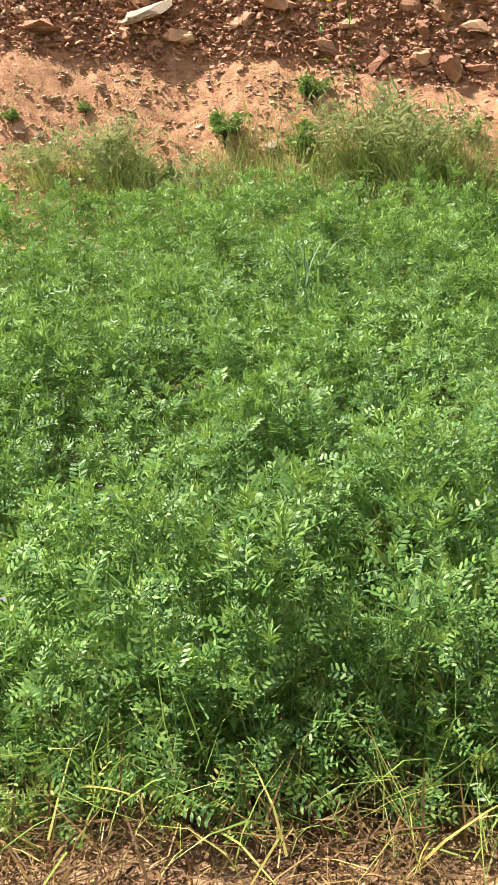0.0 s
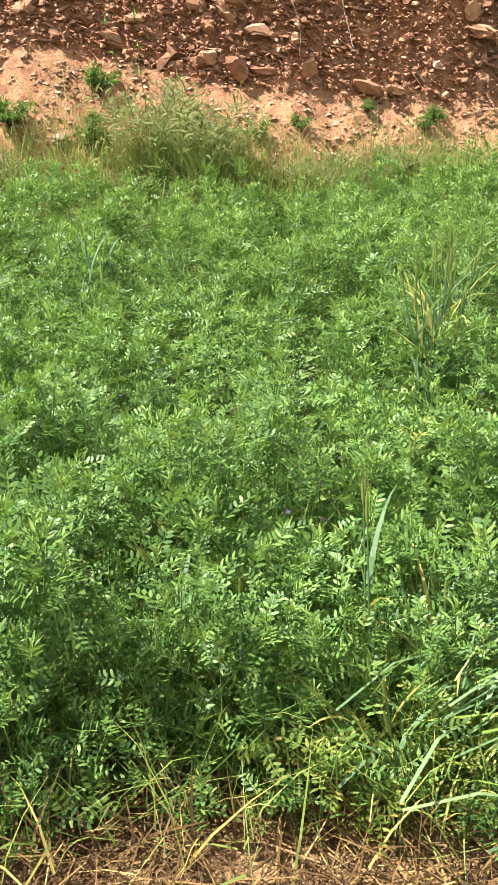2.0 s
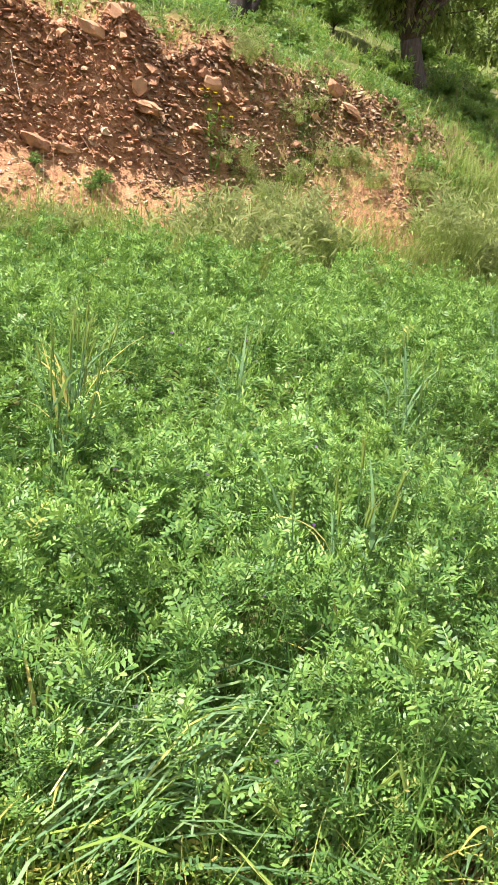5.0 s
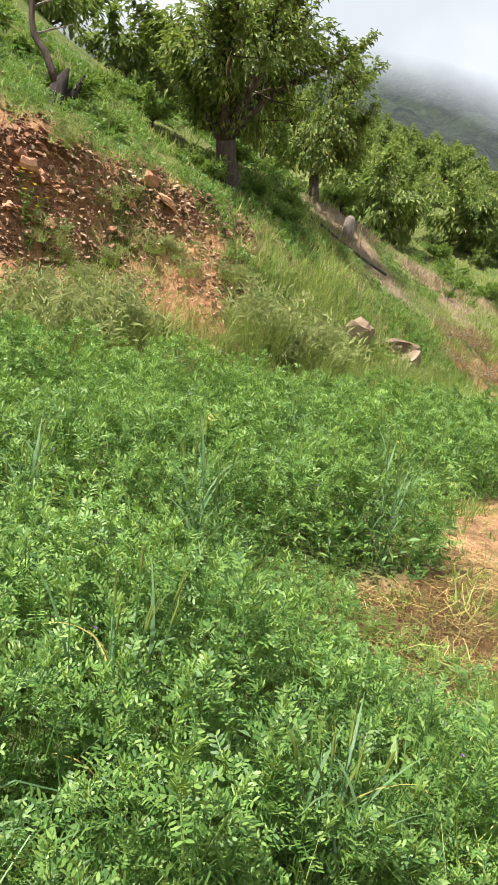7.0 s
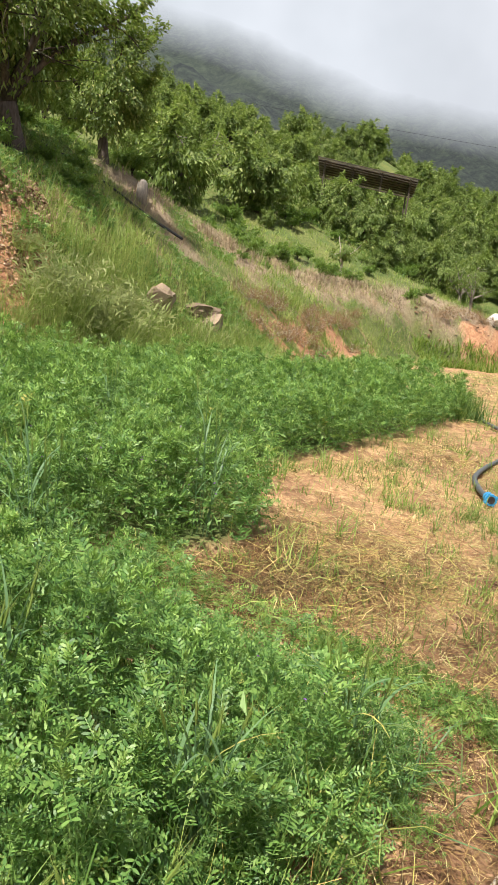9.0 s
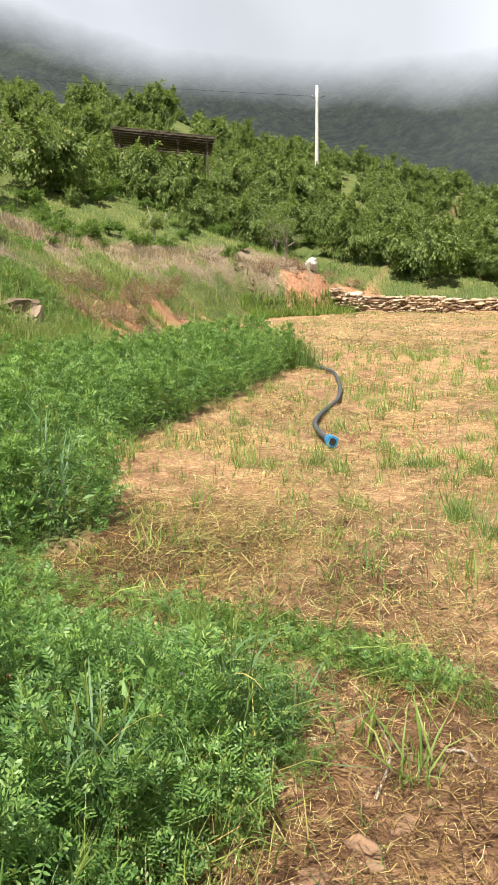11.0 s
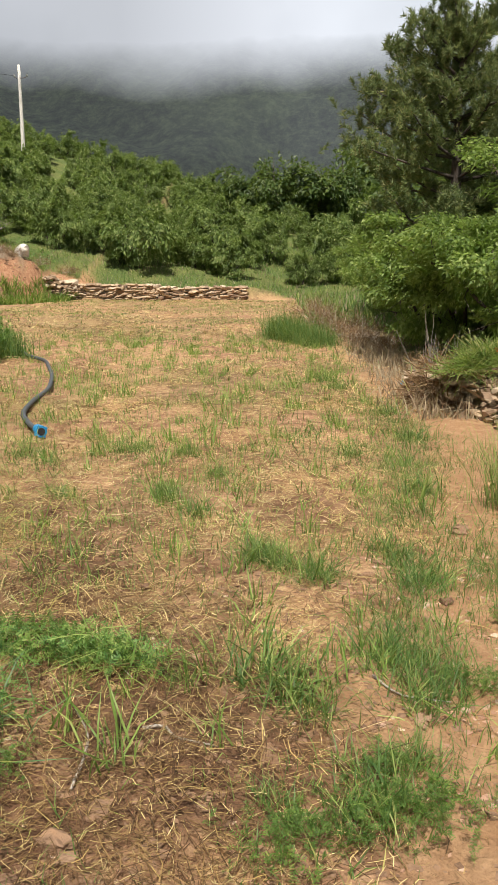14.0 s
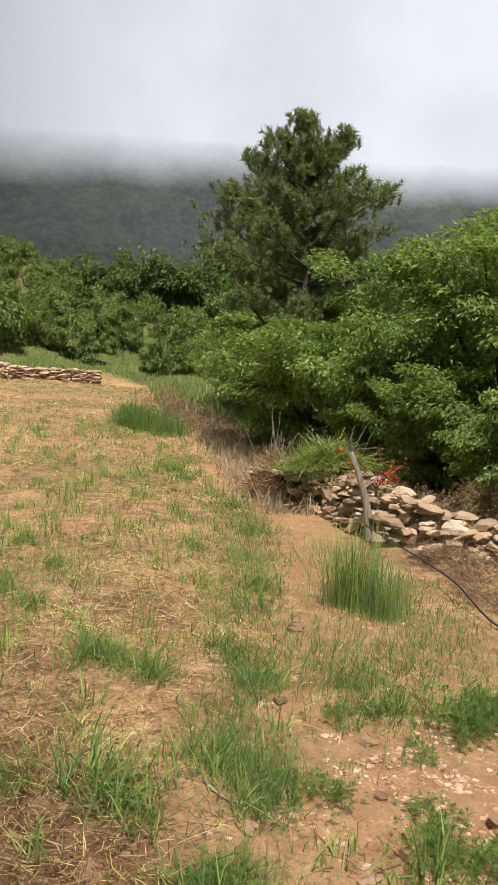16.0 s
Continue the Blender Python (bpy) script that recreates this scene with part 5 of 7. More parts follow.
POLE = (60.0, 16.4, float(height(60.0, 16.4)))
utility_pole(*POLE, 14.75 - POLE[2])
wires = tagged(base("power_line", pose(POLE[0], POLE[1], 14.0), "thin dark overhead wires hung from the pole", "power line"))
for k, off in enumerate((0.35,)):
    s = np.linspace(0, 1, 24)
    for far, nm in (((-8.0, 150.0, 27.0), "wire"),):
        p = np.stack([far[0] * s, off + far[1] * s, 0.05 + far[2] * s - 9.0 * s * (1 - s)], 1)
        part(nm, add_tube(Buf(), p, 0.012, 4).mesh("wire", [M_BLACK_PIPE]), wires)


def box(buf, lo, hi, mat=0):
    (a, b_, c), (d, e, f) = lo, hi
    v = [(a, b_, c), (d, b_, c), (d, e, c), (a, e, c), (a, b_, f), (d, b_, f), (d, e, f), (a, e, f)]
    return buf.add(v, [(0, 3, 2, 1), (4, 5, 6, 7), (0, 1, 5, 4), (1, 2, 6, 5), (2, 3, 7, 6), (3, 0, 4, 7)], mat)


def shed(m, wide, deep, tall):
    """An open frame on a hillside; the roof of slats falls towards the back and along its length."""
    root = base("open_shed", m, "open iron shed with a dark slatted roof in the orchard", "shed")

    def z_at(x, y):
        return tall - 0.36 * y / deep - 0.095 * x

    def slab(x0, x1, y0, y1, low, high):
        ring_xy = [(x0, y0), (x1, y0), (x1, y1), (x0, y1)]
        return Buf().add([(x, y, z_at(x, y) + d) for d in (low, high) for x, y in ring_xy], [(0, 3, 2, 1), (4, 5, 6, 7), (0, 1, 5, 4), (1, 2, 6, 5), (2, 3, 7, 6), (3, 0, 4, 7)])

    for x in np.linspace(0, wide, 4):
        for y in (0, deep):
            part("post", box(Buf(), (x - 0.035, y - 0.035, -1.9), (x + 0.035, y + 0.035, z_at(x, y))).mesh("post", [M_RUST]), root)
        part("rafter", slab(x - 0.03, x + 0.03, -0.3, deep + 0.3, 0.002, 0.08).mesh("rafter", [M_RUST]), root)
    for k in range(9):
        y = -0.3 + k * (deep + 0.6) / 8
        part("purlin", slab(-0.35, wide + 0.35, y - 0.03, y + 0.03, 0.084, 0.14).mesh("purlin", [M_TWIG if k == 0 else M_RUST]), root)
    # narrow roof sheets with gaps of daylight between them
    step = (deep + 0.8) / 9
    for k in range(9):
        y0 = -0.4 + k * step
        part("roof_sheet", slab(-0.4, wide + 0.4, y0, y0 + step * 0.58, 0.144, 0.17).mesh("roof_sheet", [M_SHEET]), root)


# the shed stands among the trees
a0, a1 = np.array((41.2, 22.0)), np.array((43.2, 17.8))
shed(pose(a0[0], a0[1], 6.2, 0, 0, math.degrees(math.atan2(a1[1] - a0[1], a1[0] - a0[0]))), float(np.linalg.norm(a1 - a0)), 3.0, 3.1)


# ---- stubble, straw and grass on the field ----
BLADES = [blade(1.0, 0.035, bnd, 3) for bnd in (0.15, 0.45, 0.8, 1.1)]
SHORT = [blade(1.0, 0.05, bnd, 2) for bnd in (0.2, 0.5, 0.9)]
LYING = (np.array([(-0.5, 0, 0.0), (0.5, 0, 0.0), (0.5, 0.5, 0.10), (-0.5, 0.5, 0.10), (0.5, 1, 0.0), (-0.5, 1, 0.0)]) * (0.02, 1, 0.3), np.array([(0, 1, 2, 3), (3, 2, 4, 5)]))


def sow(buf, x, y, length, templates, tilt, mat, rnd, z=None, thick=1.0):
    """Blades rooted in the ground at the places given."""
    k = len(x)
    if not k:
        return
    z = height(x, y) - 0.01 if z is None else z
    rot = rots(k, tilt, rnd)
    ln = np.asarray(length) * np.ones(k)
    pick = rnd.integers(0, len(templates), k)
    p = np.stack([x, y, z], 1)
    w = np.clip(ln, 0, 1) ** 0.5 * thick * 0.6
    for n, (tv, tf) in enumerate(templates):
        q = pick == n
        buf.scatter(tv, tf, p[q], rot[q], np.stack([w[q], ln[q], ln[q]], 1), mat)


def strew(buf, x, y, length, wide, mat, rnd, tilt=0.12, lift=0.015, heading=None):
    """Stalks lying on the ground."""
    k = len(x)
    if not k:
        return
    rot = rots(k, tilt, rnd)
    if heading is not None:
        a = heading + rnd.normal(0, 0.35, k)
        rot = rots(k, tilt, rnd, False) @ axis_turn(np.tile([0.0, 0, 1], (k, 1)), a)
    ln = np.asarray(length) * np.ones(k)
    wd = np.asarray(wide) * np.ones(k)
    p, sc = np.stack([x, y, height(x, y) + lift * rnd.random(k)], 1), np.stack([wd / 0.02, ln, ln], 1)
    for n, bow in enumerate((-0.28, -0.1, 0.06, 0.22)):
        q = np.arange(k) % 4 == n
        tv = LYING[0] + np.array([0, 0, bow, bow, 0, 0])[:, None] * (0.02 / wd.mean() * 0.5, 0, 0) * ln.mean()
        buf.scatter(tv, LYING[1], p[q], rot[q], sc[q], mat)


def field_spots(rnd, k, x0, x1, y0, y1, keep_off_crop=True):
    x, y = rnd.uniform(x0, x1, k), rnd.uniform(y0, y1, k)
    q = y < bank_base(x) - 0.1
    wx = np.interp(y, WALL_LINE[::-1, 1], WALL_LINE[::-1, 0])
    q &= x < wx - 0.3
    if keep_off_crop:
        q &= ~inside(x, y, CROP)
    return x[q], y[q]


field_rng = np.random.default_rng(33)
straw = Buf()
for k, x0, x1, y0, y1, l0, l1, wd in ((30000, -1.2, 6.0, -1.6, 4.0, 0.02, 0.13, 0.0019), (52000, 4.0, 11.0, -2.2, 5.0, 0.03, 0.17, 0.0042), (30000, 10.0, 22.0, -2.5, 7.0, 0.06, 0.24, 0.009), (16000, 20.0, 38.5, -2.0, 9.0, 0.12, 0.4, 0.016)):
    x, y = field_spots(field_rng, k, x0, x1, y0, y1)
    path_m = field_masks(x, y)[3]
    q = field_rng.random(len(x)) < (1 - 0.75 * smooth(0.2, 0.8, y) * smooth(2.4, 1.6, x)) * (0.16 + 0.84 * smooth(-0.3, 0.3, fbm(x * 1.1, y * 1.1, 4, 81))) * (1 - 0.8 * path_m) * (1 - 0.75 * humus_mask(x, y))
    x, y = x[q], y[q]
    strew(straw, x, y, field_rng.uniform(l0, l1, len(x)), field_rng.uniform(0.6, 1.3, len(x)) * wd, 0, field_rng, 0.2, 0.03)
k = 9000
x, y = field_rng.uniform(1.9, 4.8, k), field_rng.uniform(-1.3, 1.7, k)
q = ~inside(x, y, CROP) & (field_masks(x, y)[3] < 0.5)
strew(straw, x[q], y[q], field_rng.uniform(0.02, 0.11, q.sum()), field_rng.uniform(0.0014, 0.003, q.sum()), 0, field_rng, 0.25, 0.03)
x, y = field_spots(field_rng, 5000, -7, -1, -6, 1.5)
strew(straw, x, y, field_rng.uniform(0.08, 0.3, len(x)), 0.007, 0, field_rng, 0.2, 0.03)
# the mown patch beside the crop is thick with tangled straw
k = 5200
x, y = field_rng.normal(5.3, 0.75, k), field_rng.normal(2.05, 0.65, k)
q = ~inside(x, y, CROP)
x, y = x[q], y[q]
for flag, mi in ((np.arange(len(x)) % 8 < 3, 0), (np.arange(len(x)) % 8 > 4, 1), (np.arange(len(x)) % 8 == 3, 2), (np.arange(len(x)) % 8 == 4, 4)):
    strew(straw, x[flag], y[flag], field_rng.uniform(0.06, 0.26, flag.sum()), field_rng.uniform(0.002, 0.0045, flag.sum()), mi, field_rng, 0.35, 0.08)
# dead stems along the crop's front edge
k = 1900
x = field_rng.uniform(-1.2, 2.2, k)
y = np.interp(x, CROP[:7, 0], CROP[:7, 1]) + field_rng.normal(-0.06, 0.13, k)
strew(straw, x, y, field_rng.uniform(0.1, 0.34, k), field_rng.uniform(0.002, 0.004, k), 1, field_rng, 0.4, 0.07)
sow(straw, x[:900], y[:900], field_rng.uniform(0.08, 0.3, 900), SHORT, 0.7, 1, field_rng, None, 0.5)
# long green stems lodged along the edge
k = 620
x = field_rng.uniform(-1.2, 2.6, k)
y = np.interp(x, CROP[:8, 0], CROP[:8, 1]) + field_rng.normal(0.04, 0.12, k)
sow(straw, x, y, field_rng.uniform(0.15, 0.42, k), BLADES[1:], 1.0, 2, field_rng, height(x, y) + field_rng.uniform(0, 0.22, k), 0.22)
# dark decayed straw
for cx, cy, sx, sy, k in ((4.9, 2.35, 0.7, 0.42, 8000), (3.6, 0.1, 0.6, 0.5, 1200), (2.6, 0.2, 0.4, 0.4, 1500), (0.2, 1.2, 0.8, 0.18, 700), (4.2, 0.8, 0.5, 0.4, 900)):
    x, y = field_rng.normal(cx, sx, k), field_rng.normal(cy, sy, k)
    q = ~inside(x, y, CROP)
    strew(straw, x[q], y[q], field_rng.uniform(0.04, 0.17, q.sum()), field_rng.uniform(0.0018, 0.004, q.sum()), 1, field_rng, 0.25, 0.05)
# long pale stalks on top of the litter
for k, x0, x1, y0, y1 in ((1300, 1.9, 6.5, -1.2, 2.6), (900, 4.5, 9.5, -1.4, 3.4)):
    x, y = field_spots(field_rng, k, x0, x1, y0, y1)
    q = (fbm(x * 1.3, y * 1.3, 3, 82) > 0.45 * smooth(4.4, 2.8, x)) & (field_masks(x, y)[3] < 0.5)
    strew(straw, x[q], y[q], field_rng.uniform(0.05, 0.24, q.sum()), field_rng.uniform(0.0013, 0.003, q.sum()) * (1 + 0.16 * (x[q] - 2)), 3, field_rng, 0.16, 0.05)
# fine brown fibres on the near soil
k = 9000
x, y = field_rng.uniform(1.8, 4.4, k), field_rng.uniform(-1.1, 1.3, k)
q = ~inside(x, y, CROP) & (fbm(x * 1.7, y * 1.7, 3, 83) > -0.2) & (field_masks(x, y)[3] < 0.5)
strew(straw, x[q], y[q], field_rng.uniform(0.02, 0.09, q.sum()), field_rng.uniform(0.0011, 0.0022, q.sum()), 1, field_rng, 0.35, 0.03)
# broad blades, green to yellow, fallen out of the crop's front edge
k = 620
x = field_rng.uniform(-1.0, 2.7, k)
y = np.interp(x, CROP[:9, 0], CROP[:9, 1]) + field_rng.normal(-0.02, 0.11, k)
for flag, mi in ((np.arange(k) % 5 < 3, 2), (np.arange(k) % 5 == 3, 3), (np.arange(k) % 5 == 4, 4)):
    sow(straw, x[flag], y[flag], field_rng.uniform(0.14, 0.38, flag.sum()) * (0.5 if mi == 3 else 1.0), BLADES[1:], 0.75, mi, field_rng, height(x, y)[flag] + field_rng.uniform(0, 0.12, flag.sum()), 0.5)
# cut stubs still standing
x, y = field_spots(field_rng, 5200, 2.0, 14.0, -1.5, 4.5)
sow(straw, x, y, field_rng.uniform(0.03, 0.10, len(x)), SHORT, 0.35, 0, field_rng, None, 0.6)
tagged(new("straw_litter", straw.mesh("straw_litter", [M_STRAW, M_STRAW_DARK, M_STEM, M_STRAW_PALE, M_CEREAL_YELLOW])), "dry yellow straw and stubble strewn over red earth", "straw", "", "stuff")

# freshly cut green stalks in a swath along the crop
swath = Buf()
SWATH = np.array([(4.6, 3.2), (4.1, 2.7), (4.05, 2.1), (3.95, 1.5), (3.8, 0.95), (3.7, 0.5), (3.6, 0.2)])
k = 620
t = field_rng.uniform(0, len(SWATH) - 1.001, k)
i = t.astype(int)
p = SWATH[i] + (SWATH[i + 1] - SWATH[i]) * (t - i)[:, None] + field_rng.normal(0, 0.075, (k, 2))
strew(swath, p[:, 0], p[:, 1], field_rng.uniform(0.08, 0.3, k), field_rng.uniform(0.002, 0.004, k), 0, field_rng, 0.25, 0.07)
strew(swath, p[::6, 0], p[::6, 1] + 0.05, field_rng.uniform(0.1, 0.32, len(p[::6])), field_rng.uniform(0.003, 0.008, len(p[::6])), 4, field_rng, 0.35, 0.13)
for n, (low, tip) in enumerate(EDGE_SPRIGS):
    q = p[n::13]
    swath.scatter(*low, np.column_stack([q, height(q[:, 0], q[:, 1]) + field_rng.uniform(0.0, 0.06, len(q))]), rots(len(q), 1.1, field_rng), field_rng.uniform(0.6, 1.0, len(q)), 2 + 2 * (n % 2))
# trodden vetch and bent stalks between the crop and the swath
LODGED = np.array([(2.75, 0.78), (3.3, 0.72), (3.9, 0.85), (4.05, 1.5), (4.15, 2.2), (4.1, 2.95), (3.6, 3.05), (3.2, 2.6), (3.1, 2.0), (3.0, 1.4)])
k = 3600
x, y = field_rng.uniform(2.7, 4.2, k), field_rng.uniform(0.7, 3.1, k)
q = inside(x, y, LODGED)
x, y = x[q], y[q]
rise = 0.34 * smooth(0.75, 0.0, edge_gap(x, y, CROP)) * (0.7 + 0.5 * vnoise(x * 3, y * 3, 48)) + 0.03
q = field_rng.random(len(x)) < 0.10 + 0.9 * smooth(0.75, 0.15, edge_gap(x, y, CROP))
x, y, rise = x[q], y[q], rise[q]
half = int(len(x) * 0.68)
z = height(x, y) + rise * field_rng.random(len(x))
for n, (low, tip) in enumerate(EDGE_SPRIGS):
    q = (np.arange(len(x)) % 5 == n) & (np.arange(len(x)) < half)
    swath.scatter(*low, np.stack([x, y, z], 1)[q], rots(q.sum(), 1.0, field_rng), field_rng.uniform(0.7, 1.1, q.sum()), 2)
q = np.arange(len(x)) >= half
rot = rots(q.sum(), 0.3, field_rng, False) @ axis_turn(np.tile([0.0, 0, 1], (q.sum(), 1)), field_rng.normal(-2.9, 1.1, q.sum()))
swath.scatter(*LYING, np.stack([x, y, z], 1)[q], rot, np.stack([field_rng.uniform(0.12, 0.26, q.sum()), field_rng.uniform(0.1, 0.3, q.sum()), field_rng.uniform(0.3, 1.2, q.sum())], 1), 0)
# barley blown flat over the crop's edge
k = 230
p = np.stack([field_rng.normal(0.96, 0.17, k), field_rng.normal(1.45, 0.11, k)], 1)
p = np.column_stack([p, height(p[:, 0], p[:, 1]) + field_rng.uniform(0.18, 0.4, k)])
rot = rots(k, 0.16, field_rng, False) @ axis_turn(np.tile([0.0, 0, 1], (k, 1)), field_rng.normal(-1.45, 0.4, k))
sc = np.stack([field_rng.uniform(0.18, 0.48, k), field_rng.uniform(0.14, 0.36, k), field_rng.uniform(0.6, 2.2, k)], 1)
swath.scatter(*LYING, p[:185], rot[:185], sc[:185], 1)
swath.scatter(*LYING, p[185:], rot[185:], sc[185:], 0)
# coarse grass at the corner of the crop, and withered vetch at its front
x, y = field_rng.normal(2.95, 0.14, 260), field_rng.normal(0.98, 0.13, 260)
sow(swath, x, y, field_rng.uniform(0.16, 0.42, 260), BLADES, 0.5, 1, field_rng, None, 0.6)
for n, (low, tip) in enumerate(EDGE_SPRIGS):
    x, y = field_rng.normal(0.72, 0.16, 14), field_rng.normal(1.46, 0.06, 14)
    swath.scatter(*low, np.stack([x, y, height(x, y) + field_rng.uniform(0.03, 0.22, 14)], 1), rots(14, 0.8, field_rng), field_rng.uniform(0.8, 1.1, 14), 3)
tagged(new("cut_stalks", swath.mesh("cut_stalks", [M_STEM, M_CEREAL, M_VETCH, M_VETCH_DRY, M_SPROUT])), "freshly cut yellow-green stalks lying beside the crop", "cut stalks", "", "stuff")

# green regrowth
regrow = Buf()
STRIP = np.array([(3.4, -0.95), (3.8, -0.95), (4.6, -1.05), (5.3, -1.1), (6.5, -1.42), (7.6, -1.6), (8.6, -1.75), (9.9, -1.7), (11.5, -1.3), (14, -0.6)])
k = 8500
t = field_rng.uniform(0, len(STRIP) - 1.001, k)
i = t.astype(int)
p = STRIP[i] + (STRIP[i + 1] - STRIP[i]) * (t - i)[:, None] + field_rng.normal(0, 1, (k, 2)) * (0.13 + 0.018 * t[:, None])
q = vnoise(p[:, 0] * 2.6, p[:, 1] * 2.6, 5) > -0.12
p = p[q]
sow(regrow, p[:, 0], p[:, 1], field_rng.uniform(0.05, 0.21, len(p)), BLADES[1:], 0.55, 0, field_rng, None, 0.5)
for k, x0, x1, y0, y1, cut, l0, l1, th in ((5000, 2.2, 9, -1.4, 3.6, -0.6, 0.02, 0.07, 0.4), (13000, 2.2, 9, -1.4, 3.6, 0.14, 0.03, 0.16, 0.5), (11000, 8, 18, -2.2, 4.5, 0.24, 0.04, 0.16, 0.7), (14000, 17, 38.5, -2.0, 8.5, 0.05, 0.05, 0.15, 1.1)):
    x, y = field_spots(field_rng, k, x0, x1, y0, y1)
    q = (fbm(x * 1.5, y * 1.5, 3, 91) > cut) & (field_masks(x, y)[3] < 0.6)
    sow(regrow, x[q], y[q], field_rng.uniform(l0, l1, q.sum()), SHORT, 0.35, 0, field_rng, None, th)
# yellow-green stubble towards the far wall
x, y = field_spots(field_rng, 12000, 19, 38.5, -2.0, 9.0)
q = fbm(x * 0.4, y * 0.4, 3, 92) + 0.03 * (x - 28) > -0.1
sow(regrow, x[q], y[q], field_rng.uniform(0.04, 0.12, q.sum()), SHORT, 0.5, 1, field_rng, None, 1.3)
# a stand of taller grass behind the corner of the crop
x, y = field_rng.normal(15.15, 0.3, 700), field_rng.normal(4.4, 0.16, 700)
sow(regrow, x, y, field_rng.uniform(0.3, 0.62, 700), BLADES, 0.25, 0, field_rng, None, 0.8)
# sprouts in bunches
k = 1100
cx, cy = field_spots(field_rng, k, 2.6, 20, -1.6, 4.4)
n = 18
x, y = np.repeat(cx, n) + field_rng.normal(0, 0.06, len(cx) * n), np.repeat(cy, n) + field_rng.normal(0, 0.05, len(cx) * n)
sow(regrow, x, y, np.repeat(0.06 + 0.26 * field_rng.random(len(cx)) ** 1.6, n) * field_rng.uniform(0.5, 1.1, len(x)), SHORT, 0.35, 1, field_rng, None, 0.6)
# beside the path
for cx, cy, sx, sy, k, l0, l1 in ((5.0, -1.75, 0.35, 0.22, 900, 0.08, 0.26), (4.4, -1.85, 0.35, 0.2, 800, 0.06, 0.22), (5.8, -2.35, 0.5, 0.25, 800, 0.08, 0.22), (4.1, -1.35, 0.25, 0.1, 200, 0.05, 0.12), (3.0, -1.05, 0.2, 0.12, 200, 0.05, 0.15), (5.4, -2.75, 0.4, 0.2, 700, 0.06, 0.18), (4.9, -2.3, 0.35, 0.2, 900, 0.05, 0.2), (6.4, -2.75, 0.4, 0.2, 700, 0.06, 0.2), (4.3, -2.75, 0.3, 0.25, 600, 0.05, 0.14), (7.4, -2.3, 0.5, 0.15, 500, 0.06, 0.2)):
    x, y = field_rng.normal(cx, sx, k), field_rng.normal(cy, sy, k)
    sow(regrow, x, y, field_rng.uniform(l0, l1, k) * 0.85, BLADES, 0.5, 0, field_rng, None, 0.5)
tagged(new("grass_regrowth", regrow.mesh("grass_regrowth", [M_GRASS_BRIGHT, M_SPROUT])), "short fresh green grass growing through the stubble", "grass", "", "stuff")

# tall reed grass at the field's edge
reed = Buf()
k = 4200
t = field_rng.random(k)
x, y = 20.2 - 2.4 * t + field_rng.normal(0, 0.22, k), -0.45 - 1.1 * t + field_rng.normal(0, 0.16, k)
sow(reed, x, y, field_rng.uniform(0.3, 0.8, k) * (1.05 - 0.35 * t), BLADES, 0.3, 0, field_rng, None, 0.6)
tagged(new("reed_bed", reed.mesh("reed_bed", [M_GRASS_BRIGHT])), "dense stand of dark green reed grass at the field edge", "reeds", "", "stuff")


def tuft_mesh(seed, blades, tall, spread, mats, pale=0.0, tilt=0.4, templates=None, thick=1.0):
    rnd = np.random.default_rng(seed)
    bf = Buf()
    k = blades
    x, y = rnd.normal(0, spread, k), rnd.normal(0, spread, k)
    flag = rnd.random(k) < pale
    for m in range(len(mats)):
        q = flag == bool(m)
        if q.any():
            sow(bf, x[q], y[q], rnd.uniform(0.45, 1.0, q.sum()) * tall, templates or BLADES, tilt, m, rnd, np.zeros(q.sum()) - 0.02, thick)
    return bf.mesh("blades", mats)


def tuft(name, me, m, label, category="grass", group=""):
    return tagged_mesh(name, me, m, label, category, group)


def tagged_mesh(name, me, m, label, category, group="", kind=""):
    ob = new(name, me)
    ob.matrix_basis = m
    return tagged(ob, label, category, group, kind)


TUFTS = [tuft_mesh(s, 140, 0.29, 0.085, [M_GRASS_BRIGHT, M_GRASS_PALE], 0.25, 0.5, BLADES[1:], 0.62) for s in range(3)]
for k, (x, y, s) in enumerate([(3.53, -0.25, 1.25), (3.4, -0.36, 1.0), (3.26, -0.48, 0.8), (6.0, 0.2, 1.0), (7.15, 0.14, 0.8), (6.45, 0.5, 0.7), (5.08, -0.23, 0.95), (4.9, -0.35, 0.7), (8.0, 0.9, 0.8), (6.43, 1.28, 0.7), (7.8, 0.46, 0.8), (7.9, 1.06, 0.8),
                               (6.6, 1.4, 0.6), (6.3, 0.5, 0.7), (9.45, 3.39, 0.7), (8.6, 1.5, 0.7), (7.9, 2.04, 0.7), (5.05, -0.26, 0.8), (4.85, -0.57, 0.9), (3.8, -0.88, 1.0), (3.39, -0.94, 0.9), (4.64, -1.17, 1.0), (5.19, -1.02, 1.0), (6.5, -1.5, 1.1), (8.62, -1.8, 1.2), (9.9, -1.75, 1.2), (7.8, -1.05, 0.8), (12.6, -1.16, 1.1), (3.5, 0.1, 0.5), (2.62, -0.62, 0.8), (2.8, -0.7, 0.9), (2.95, -0.82, 0.7), (2.69, -0.3, 0.5), (5.2, -0.25, 0.7), (4.7, -0.6, 0.8), (11.9, -1.25, 1.0), (4.74, -1.74, 0.8), (4.28, -1.8, 0.9)]):
    tuft("grass_tuft", TUFTS[k % 3], on_ground(x, y, k * 67, s), "clump of fresh green grass rooted in the stubble", "grass", "grass tufts")

